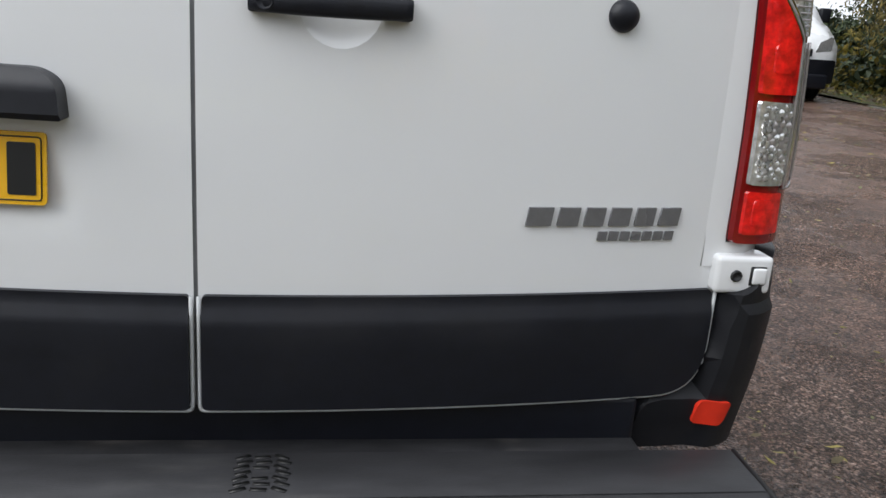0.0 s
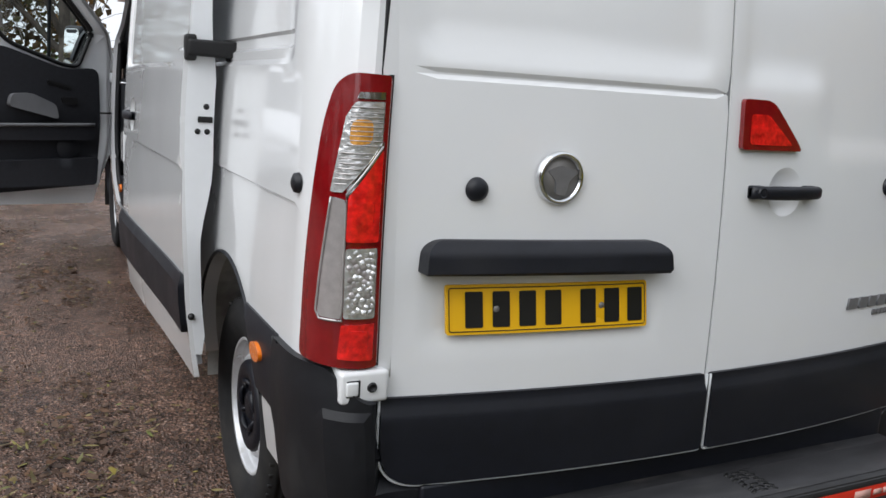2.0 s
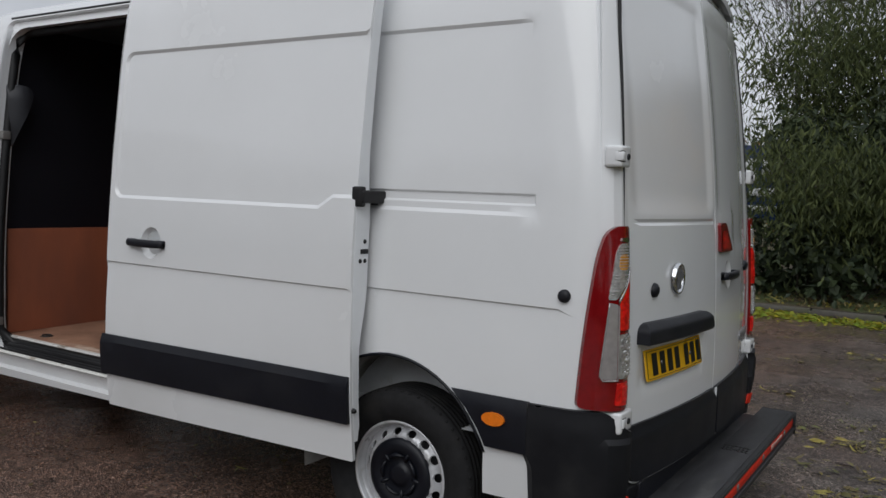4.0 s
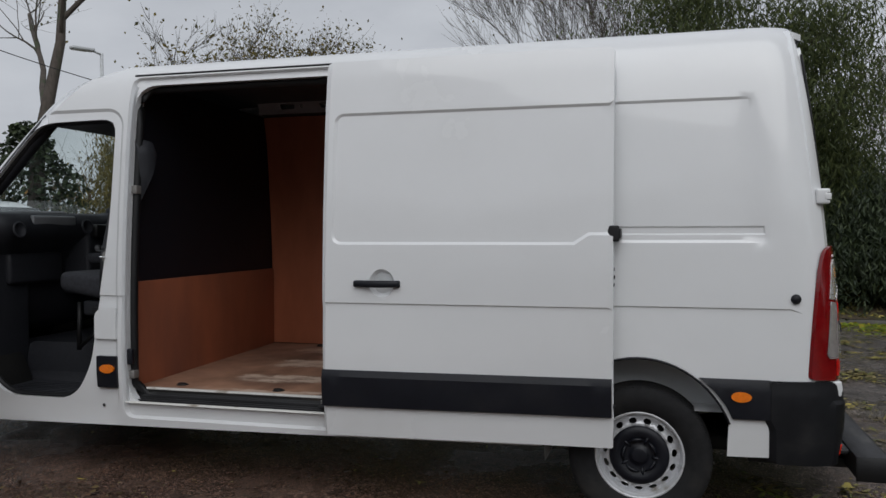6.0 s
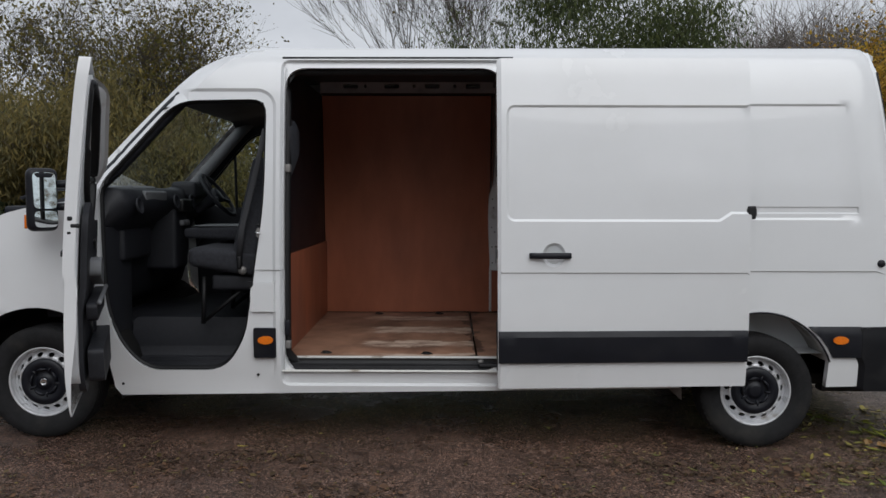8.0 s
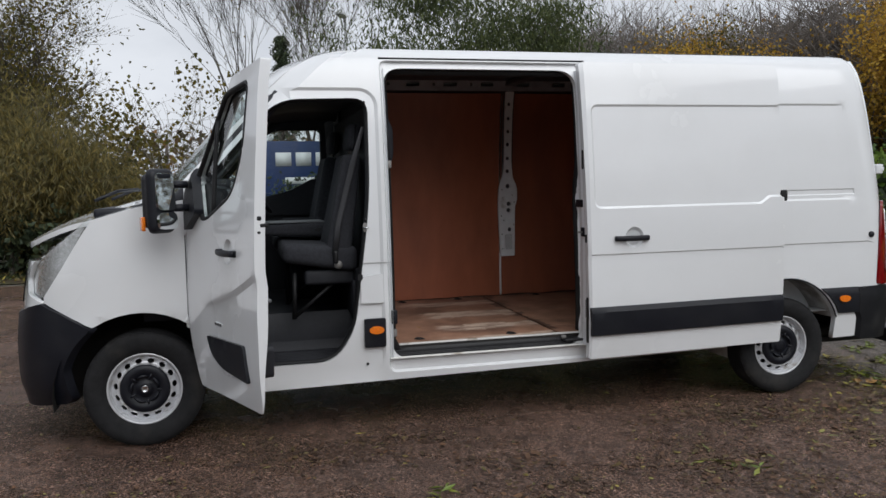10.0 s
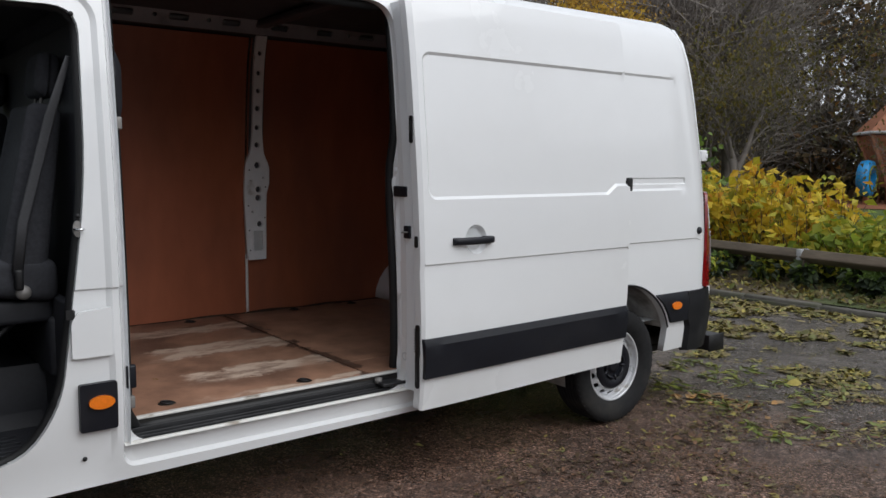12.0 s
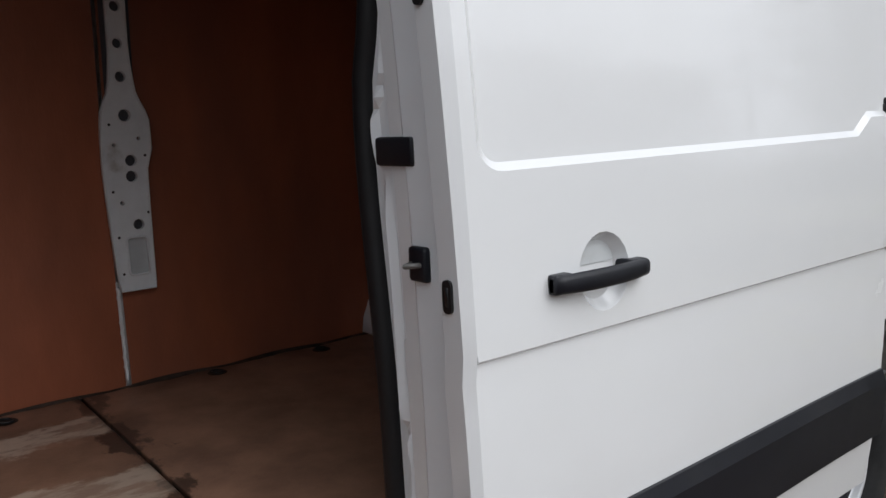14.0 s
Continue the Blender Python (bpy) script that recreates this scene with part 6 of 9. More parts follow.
part("guide_roller", lathe([(0.0, 0.012), (0.018, 0.012), (0.018, -0.012), (0.0, -0.012)], 14, pose(-0.905, 2.69, 0.488)), STEEL, track)


# ---- sliding door, run back along the flank ----
def gap(u, q):
    """How far the door stands off the flank: less at its rear foot."""
    k = ease(u, 1.1, 2.6)
    return 0.136 * k + (0.094 + 0.032 * ease(q, 0.4, 1.3)) * (1 - k) + 0.014 * ease(q, 2.1, 2.32)


GAP = 0.132


def door_skin(u, q):
    off = gap(u, q) + crease(q)
    edge = 1.347 + 0.045 * (1 - ramp(u, 1.25, 1.32))
    d = min(2.553 - u, u - 0.9, q - edge, 2.022 - q)
    cu, cq = 2.553 - 0.05, (2.022 - 0.05 if q > 1.7 else edge + 0.05)
    if u > cu and ((q > cq) if q > 1.7 else (q < cq)):
        d = 0.05 - math.hypot(u - cu, q - cq)
    off -= 0.010 * ramp(d, 0, 0.014)
    dy = math.hypot((u - 2.277), (q - 1.155) * 0.95)
    off -= 0.024 * (1 - ramp(dy, 0.050, 0.067))
    off -= 0.012 * ramp(u, 2.582, 2.598)
    return skin(u, q, off)


DOOR = rounded([(1.140, 0.382), (2.596, 0.370), (2.610, 2.312), (1.140, 2.312)], [0.01, 0.012, 0.03, 0.03])
dl = [hline(q, 1.16, 2.58) for q in (1.043, 1.049, 1.055, 1.062)] + [hline(2.022, 1.16, 2.52), hline(2.008, 1.16, 2.51)]
dl += [[(1.16, 1.392), (1.25, 1.392), (1.32, 1.347), (2.50, 1.347)], [(1.16, 1.406), (1.255, 1.406), (1.325, 1.361), (2.50, 1.361)]]
dl += [[(2.553, 1.40), (2.553, 1.97)], [(2.539, 1.40), (2.539, 1.97)], [(2.582, 0.37), (2.582, 2.31)]]
dl += [disc2(2.277, 1.155, r, r * 1.05, 22) + [(2.277 + r, 1.155)] for r in (0.035, 0.05, 0.067)]
dl += [arc(2.503, 2 - 0.028, r, r, 0, 90, 6) for r in (0.05, 0.036)] + [arc(2.503, 1.397, r, r, -90, 0, 6) for r in (0.05, 0.036)]
sdoor = part("sliding_door", sheet(DOOR, door_skin, (), dl, 0.05, (-1, 0, 0), rim=lambda p: (0.016 + 0.030 * ramp(p.y, 2.57, 2.59), 0, 0)), PAINT, van, "white sliding side door, slid open")
part("inner_skin", sheet(rounded([(1.17, 0.41), (2.25, 0.41), (2.515, 0.47), (2.515, 2.28), (1.17, 2.28)], [0.03, 0.1, 0.06, 0.05, 0.03]), lambda u, q: skin(u, q, gap(u, q) - 0.036), step=0.12, out=(1, 0, 0), rim=(-0.02, 0, 0)), INNER_PAINT, sdoor)
for q, h, w in ((1.668, 0.062, 0.012), (1.158, 0.027, 0.011), (0.70, 0.075, 0.015), (0.555, 0.080, 0.015)):
    c = skin(2.59, q, GAP - 0.033)
    ye = 2.597 + 0.0072 * (q - 0.37)
    fit = part("edge_fitting", slab(box2(-w, q - h, w, q + h, w * 0.95, 5), lambda a, z, off, c=c, y=ye: Vector((c.x + a, y + off, z)), 0.004, (0, 1, 0), 0.02, 0.002), RUBBER, sdoor)
    part("fitting_slot", block(c.x - w * 0.45, ye, q - h * 0.6, c.x + w * 0.45, ye + 0.0055, q + h * 0.6, 0.002, 1), INK, fit)
    if q == 0.70:
        for k in range(9):
            part("contact_pin", block(c.x + w - 0.003, ye, q - 0.055 + 0.013 * k, c.x + w + 0.006, ye + 0.008, q - 0.049 + 0.013 * k, 0.001, 1), RUBBER, fit)
part("trim_strip", sheet([(1.145, 0.535), (2.594, 0.527), (2.596, 0.712), (1.145, 0.718)], lambda u, q: skin(u, q, gap(u, q) + 0.020 - 0.013 * ramp(q, 0.682, 0.716)), (), [[(1.146, 0.684), (2.594, 0.680)]], 0.06, (-1, 0, 0), rim=(0.02, 0, 0)), PLASTIC, sdoor, "black plastic rubbing strip")


def bar_handle(parent, place, along, outward, length, lock=0.0):
    """A black pull handle: a bowed bar on two feet; place is its middle."""
    along, outward = Vector(along).normalized(), Vector(outward).normalized()
    up = Vector((0, 0, 1))
    m = Matrix((along, outward, up)).transposed().to_4x4()
    m.translation = place
    bm = bmesh.new()
    rows = []
    for k in range(15):
        t = -1 + 2 * k / 14
        bow = 0.020 + 0.014 * (1 - t * t)
        hh = 0.018 - 0.003 * abs(t) ** 3
        ring = []
        for j in range(10):
            a = 2 * math.pi * j / 10
            ring.append(bm.verts.new((t * length / 2, bow + 0.010 * math.sin(a), hh * math.copysign(abs(math.cos(a)) ** 0.6, math.cos(a)))))
        rows.append(ring)
    for a, b in zip(rows, rows[1:]):
        for j in range(10):
            bm.faces.new((a[j], b[j], b[(j + 1) % 10], a[(j + 1) % 10]))
    bm.faces.new(rows[0])
    bm.faces.new(rows[-1][::-1])
    for t in (-1, 1):
        block(t * length / 2 - (0.045 if t > 0 else 0), -0.03, -0.017, t * length / 2 + (0.045 if t < 0 else 0), 0.026, 0.017, 0.006, 2, bm)
    if lock:
        lathe([(0.0, 0.0335), (0.009, 0.0345), (0.011, 0.037), (0.014, 0.037), (0.015, 0.028)], 20, pose(lock * length * 0.40, 0, 0, -90, 0, 0), bm)
    bmesh.ops.recalc_face_normals(bm, faces=bm.faces[:])
    bmesh.ops.transform(bm, matrix=m, verts=bm.verts[:])
    return part("handle", bm, PLASTIC, parent, "black plastic pull handle")


bar_handle(sdoor, skin(2.300, 1.152, GAP - 0.004), (0, -1, 0), (-1, 0, 0), 0.240)
# rear edge of the door: a folded flange, wider at the latch, and the roller arm
FLANGE = curve([(0.40, 0.030), (0.46, 0.034), (0.50, 0.048), (0.80, 0.052), (0.98, 0.088), (1.05, 0.098), (1.32, 0.098), (1.42, 0.080), (1.6, 0.066), (2.28, 0.06)])
fq = [0.46 + 1.82 * k / 30 for k in range(31)]
flange = [(0.014, q) for q in fq] + [(FLANGE(q), q) for q in fq[::-1]]
part("door_flange", sheet(flange, lambda w, q: Vector((skin(1.141, q, gap(1.141, q) - w).x, 1.139, q)), step=0.04, out=(0, -1, 0), rim=(0, 0.02, 0)), INNER_PAINT, sdoor)
rx = skin(1.135, 1.405, GAP - 0.045).x
rb = block(rx - 0.034, 1.106, 1.378, rx + 0.112, 1.165, 1.426, 0.009, 3)
block(rx - 0.040, 1.112, 1.364, rx - 0.008, 1.160, 1.440, 0.010, 3, rb)
part("rail_arm", rb, RUBBER, sdoor, "black roller arm")
part("arm_roller", lathe([(0.0, 0.012), (0.016, 0.012), (0.018, -0.03), (0.0, -0.03)], 14, pose(rx + 0.10, 1.150, 1.40)), PLASTIC, sdoor)
lx = skin(1.14, 1.2, gap(1.14, 1.2)).x
for dx, q in ((0.075, 1.232), (0.050, 1.158), (0.078, 1.158)):
    part("screw", lathe([(0.0, 0.004), (0.0075, 0.003), (0.009, 0.0)], 12, Matrix.Translation((lx + dx, 1.139, q)) @ pose(0, 0, 0, 90, 0, 0)), RUBBER, sdoor)
part("latch_slot", block(lx + 0.05, 1.134, 1.185, lx + 0.094, 1.142, 1.203, 0.003), RUBBER, sdoor)
part("stop_pin", lathe([(0.0, 0.014), (0.008, 0.012), (0.011, 0.0)], 12, Matrix.Translation((lx + 0.035, 1.139, 0.585)) @ pose(0, 0, 0, 90, 0, 0)), RUBBER, sdoor)
# grey half-round finger recess above the handle
part("finger_recess", sheet(arc(2.277, 1.168, 0.054, 0.048, 0, 180, 14), lambda u, q: skin(u, q, gap(u, q) - 0.022), step=0.02, out=(-1, 0, 0)), GREY_METAL, sdoor)


# ---- rear doors ----
def rear(x, z, off=0.0):
    """A point of the rear doors' skin; off: backwards."""
    return Vector((x, 0.078 + 0.075 * (abs(x - CX) / 0.9) ** 2 + rear_lean(z) * 0.98 - off, z))


def left_rear(x, z):
    off = 0.0
    off -= 0.007 * ramp(rect_d(x, z, -0.80, 1.385, -0.03, 2.22, 0.06), 0, 0.022)
    off -= 0.006 * ramp(0.012 - abs(z - 1.352), 0, 0.01) * ease(x, -0.80, -0.74)
    off -= 0.010 * ramp(rect_d(x, z, -0.765, 0.768, -0.155, 0.925, 0.04), 0, 0.03)
    return rear(x, z, off)


def right_rear(x, z):
    off = 0.0
    d = rect_d(x, z, 0.37, 1.226, 0.845, 2.22, 0.06)
    d = max(d, rect_d(x, z, 0.06, 1.388, 0.845, 2.22, 0.05))
    off -= 0.007 * ramp(d, 0, 0.022)
    off -= 0.013 * (1 - ramp(math.hypot(x - 0.237, z - 1.116), 0.03, 0.064))
    return rear(x, z, off)


def door_outline(x0, x1, outer):
    if outer > 0:
        pts = [(x0, 0.448), (x1, 0.448), (x1, 1.35), (x1 - 0.052, 2.0), (x1 - 0.10, 2.30), (x0, 2.30)]
        rad = [0.02, 0.22, 0.3, 0.2, 0.08, 0.01]
    else:
        pts = [(x0, 0.448), (x1, 0.448), (x1, 2.30), (x0 + 0.10, 2.30), (x0 + 0.052, 2.0), (x0, 1.35)]
        rad = [0.22, 0.02, 0.01, 0.08, 0.2, 0.3]
    return rounded(pts, rad, 8)


for s, fn in ((-1, left_rear), (1, right_rear)):
    x0, x1 = (-0.866, 0.0135) if s < 0 else (0.0205, 0.948)
    lines = []
    if s < 0:
        lines += [[(-0.80, z), (-0.03, z)] for z in (1.34, 1.35, 1.354, 1.364)] + [ring2(-0.765, 0.768, -0.155, 0.925, 0.04), ring2(-0.735, 0.798, -0.185, 0.895, 0.012)]
        lines += [ring2(-0.80, 1.385, -0.03, 2.22, 0.06), ring2(-0.778, 1.407, -0.052, 2.198, 0.038)]
    else:
        lines = [[(0.05 + 0.05, 1.385), (0.355, 1.385)], [(0.10, 1.407), (0.36, 1.407)], [(0.42, 1.222), (0.75, 1.222)], [(0.42, 1.244), (0.75, 1.244)], [(0.845, 1.29), (0.845, 2.16)], [(0.823, 1.29), (0.823, 2.16)]]
        lines += [disc2(0.237, 1.116, r, n=22) + [(0.237 + r, 1.116)] for r in (0.035, 0.05, 0.064)]
        lines += [[(0.05, 1.44), (0.05, 2.16)], [(0.072, 1.44), (0.072, 2.16)], [(0.10, 2.22), (0.74, 2.22)], [(0.10, 2.198), (0.74, 2.198)]]
    rdoor = part("rear_door", sheet(door_outline(x0, x1, s), fn, (), lines, 0.05, (0, -1, 0), rim=(0, 0.03, 0)), PAINT, van, "white rear door, shut")
    edge = [(x0 if s < 0 else x1, 0.72), (x0 if s < 0 else x1, 1.35), (x0 + 0.052 if s < 0 else x1 - 0.052, 2.0), (x0 + 0.092 if s < 0 else x1 - 0.092, 2.25)]
    part("edge_seal", tube([rear(x + s * 0.005, z, -0.0015) for x, z in resample(edge, 0.05, False)], 0.0065, 6), RUBBER, rdoor, "black rubber edge seal")
    # black lower cladding
    cx0, cx1 = (-0.856, 0.007) if s < 0 else (0.027, 0.936)
    zt0, zt1 = (0.655, 0.652) if s < 0 else (0.652, 0.657)
    pts = [(cx0, 0.454), (cx1, 0.454), (cx1, zt1), (cx0, zt0)]
    top = lambda x, a=cx0, b=cx1, c=zt0, d=zt1: c + (d - c) * (x - a) / (b - a)
    clad = rounded(pts, [0.215, 0.012, 0.008, 0.012] if s < 0 else [0.012, 0.215, 0.012, 0.008], 9)
    part("cladding", sheet(clad, lambda x, z: rear(x, z, 0.024 - 0.014 * ease(z - top(x), -0.050, -0.008)), (), [[(x, top(x) - d) for x in np.linspace(cx0 - 0.01, cx1 + 0.01, 18)] for d in (0.05, 0.036, 0.022, 0.008)], 0.04, (0, -1, 0), rim=(0, 0.022, 0)), PLASTIC, rdoor, "black plastic door cladding")
    lip = [rear(x, z, 0.014) for x, z in resample(rounded([(cx0 - 0.004, zt0), (cx0 - 0.004, 0.449), (cx1 + 0.004, 0.449), (cx1 + 0.004, zt1)], [0.0, 0.215 if s < 0 else 0.01, 0.215 if s > 0 else 0.01, 0.0], 9), 0.04, False)]
    part("door_lip", tube(lip, 0.0035, 6), GREY_METAL, rdoor, "pale folded door edge")
    # hinges
    for z, nm in ((0.69, "hinge"), (1.57, "hinge")):
        hx = (-0.899 if z < 1 else -0.892) if s < 0 else (0.984 if z < 1 else 0.974)
        hw = 0.055 if z < 1 else 0.042
        c = rear(hx, z)
        yo = 0.131 + (0.0 if z < 1 else rear_lean(z))
        h = block(hx - hw, yo - 0.006, z - 0.035, hx + hw, yo + 0.055, z + 0.036, 0.010, 3)
        hg = part(nm, h, PAINT, rdoor, "white painted hinge cover")
        part("bolt", lathe([(0.0, 0.002), (0.0065, 0.002), (0.0075, 0.005), (0.010, 0.005), (0.0115, 0.0)], 16, pose(hx - s * 0.016, yo - 0.0055, z, 90, 0, 0)), DARK_METAL, hg)
        part("hinge_slot", block(hx + s * 0.026 - 0.016, yo - 0.0075, z - 0.019, hx + s * 0.026 + 0.016, yo + 0.01, z + 0.019, 0.002, 1), RUBBER, hg)
        part("hinge_knuckle", block(hx + s * 0.029 - 0.014, yo - 0.011, z - 0.016, hx + s * 0.029 + 0.014, yo + 0.02, z + 0.016, 0.005), PAINT, hg)
    part("door_stop", lathe([(0.0, 0.020), (0.014, 0.018), (0.024, 0.011), (0.027, 0.0)], 28, Matrix.Translation(rear(*((-0.658, 1.112) if s < 0 else (0.695, 1.130)))) @ pose(0, 0, 0, 90, 0, 0)), PLASTIC, rdoor, "black rubber door stop")
    if s < 0:
        # plate lamp housing
        hb = rounded([(-0.782, 0.932), (-0.164, 0.927), (-0.168, 0.982), (-0.198, 1.001), (-0.748, 1.004), (-0.778, 0.985)], [0.004, 0.004, 0.03, 0.02, 0.02, 0.03])
        part("plate_lamp_bar", sheet(hb, lambda x, z: rear(x, z, 0.006 + 0.040 * math.cos(math.pi / 2 * ramp(z, 0.968, 1.006)) ** 0.6 + 0.10 * max(0.0, 0.965 - z) - 0.008 * (1 - ramp(z, 0.930, 0.937))), (), [[(-0.80, z), (-0.12, z)] for z in (0.937, 0.966, 0.974, 0.981, 0.987, 0.992, 0.997, 1.001)], 0.02, (0, -1, 0), rim=(0, 0.05, 0), sharp=40), PLASTIC, rdoor, "black plastic plate lamp bar")
        plate = part("number_plate", sheet(box2(-0.718, 0.793, -0.200, 0.902, 0.008), lambda x, z: rear(x, z, 0.013 - 0.14 * (z - 0.79)), step=0.06, out=(0, -1, 0), rim=(0, 0.006, 0)), YELLOW, rdoor, "yellow number plate with plain black bars")
        on_plate = lambda x, z, off: rear(x, z, 0.013 - 0.14 * (z - 0.79) + off)
        bars = [-0.654, -0.589, -0.524, -0.459, -0.367, -0.302, -0.237]
        for bx in bars:
            part("plate_mark", sheet(box2(bx - 0.020, 0.808, bx + 0.022, 0.887, 0.004), lambda x, z: on_plate(x, z, 0.0015), step=0.05, out=(0, -1, 0)), INK, plate)
        ring = resample(box2(-0.711, 0.800, -0.207, 0.895, 0.006), 0.05)
        part("plate_border", tube([on_plate(x, z, 0.001) for x, z in ring], 0.0012, 4, True), INK, plate)
        for bx in (-0.600, -0.330):
            part("plate_screw", lathe([(0.0, 0.003), (0.007, 0.002), (0.008, 0.0)], 12, Matrix.Translation(on_plate(bx, 0.848, 0.0015)) @ pose(0, 0, 0, 90, 0, 0)), STEEL, plate)
        # chrome roundel, plain
        bm = lathe([(0.046, 0.004), (0.049, 0.014), (0.055, 0.017), (0.059, 0.012), (0.060, 0.0)], 48, Matrix.Translation(rear(-0.461, 1.142)) @ pose(0, 0, 0, 90, 0, 0))
        badge = part("badge", bm, CHROME, rdoor, "round chrome badge")
        part("badge_field", lathe([(0.0, 0.008), (0.048, 0.006), (0.048, 0.0)], 40, Matrix.Translation(rear(-0.461, 1.142)) @ pose(0, 0, 0, 90, 0, 0)), STEEL, badge)
        part("badge_shape", sheet(rounded([(-0.497, 1.158), (-0.465, 1.171), (-0.417, 1.158), (-0.442, 1.136), (-0.449, 1.103), (-0.475, 1.106), (-0.475, 1.136)], 0.008), lambda x, z: rear(x, z, 0.013), step=0.02, out=(0, -1, 0), rim=(0, 0.006, 0)), BADGE, badge)
    else:
        bar_handle(rdoor, rear(0.222, 1.116, -0.004), (1, 0, 0), (0, -1, 0), 0.245, -1)
        rl = part("high_lamp", sheet(rounded([(0.055, 1.222), (0.272, 1.222), (0.255, 1.245), (0.165, 1.336), (0.14, 1.346), (0.055, 1.346)], [0.01, 0.012, 0.01, 0.03, 0.02, 0.012]), lambda x, z: rear(x, z, 0.014), step=0.03, out=(0, -1, 0), rim=(0, 0.03, 0)), LENS_RED, rdoor, "red high-level brake light")
        part("reflector", sheet(rounded([(0.078, 1.235), (0.235, 1.235), (0.14, 1.31), (0.078, 1.31)], 0.012), lambda x, z: rear(x, z, 0.0155), step=0.02, out=(0, -1, 0)), LENS_BRIGHT, rl)
        # raised chrome marks in place of lettering
        x = 0.556
        for k, w in enumerate((0.055, 0.048, 0.046, 0.048, 0.046, 0.048)):
            m = sheet([(x + 0.002, 0.779), (x + w - 0.008, 0.779), (x + w - 0.004, 0.811), (x + 0.006, 0.811)], lambda a, z: rear(a, z, 0.006), step=0.03, out=(0, -1, 0), rim=(0, 0.006, 0))
            part("chrome_mark", m, BADGE, rdoor)
            x += w + 0.001
        x = 0.692
        for k in range(7):
            m = sheet([(x, 0.752), (x + 0.017, 0.752), (x + 0.0185, 0.768), (x + 0.0015, 0.768)], lambda a, z: rear(a, z, 0.004), step=0.03, out=(0, -1, 0), rim=(0, 0.004, 0))
            part("chrome_mark", m, BADGE, rdoor)
            x += 0.0215
# frame behind the rear doors
fq = [0.46 + 1.95 * k / 16 for k in range(17)]
back = [(-SEC_X(q) + 0.035, SEC_Z(q)) for q in fq] + [(SEC_X(q) + 2 * CX - 0.035, SEC_Z(q)) for q in fq[::-1]]
part("rear_frame", sheet(back, lambda x, z: rear(x, z, -0.034), step=0.1, out=(0, -1, 0), rim=(0, 0.03, 0)), INNER_PAINT, van)
part("door_gap_seal", sheet(box2(0.000, 0.45, 0.034, 2.28), lambda x, z: rear(x, z, -0.005), step=0.08, out=(0, -1, 0)), SEAM_GREY, van)
part("rear_header", sheet(rounded([(-0.74, 2.28), (0.79, 2.28), (0.75, 2.42), (-0.70, 2.42)], 0.05), lambda x, z: rear(x, z, -0.012 - 0.15 * (max(0, z - 2.31) / 0.11) ** 2), step=0.05, out=(0, -1, 0)), PAINT, van)


# ---- tail lights round the rear corners ----
def tail(s):
    """The lamps bulge past the body round the corner; the far one sits a little higher."""
    def f(u, q, off=0.0):
        p = skin(u, q + (0.018 if s > 0 else 0.0), off + 0.016 * math.sin(math.pi * ramp(u, 0.02, 0.27)), s)
        return p + Vector((0.010 if s > 0 else 0.0, 0, 0))
    return f


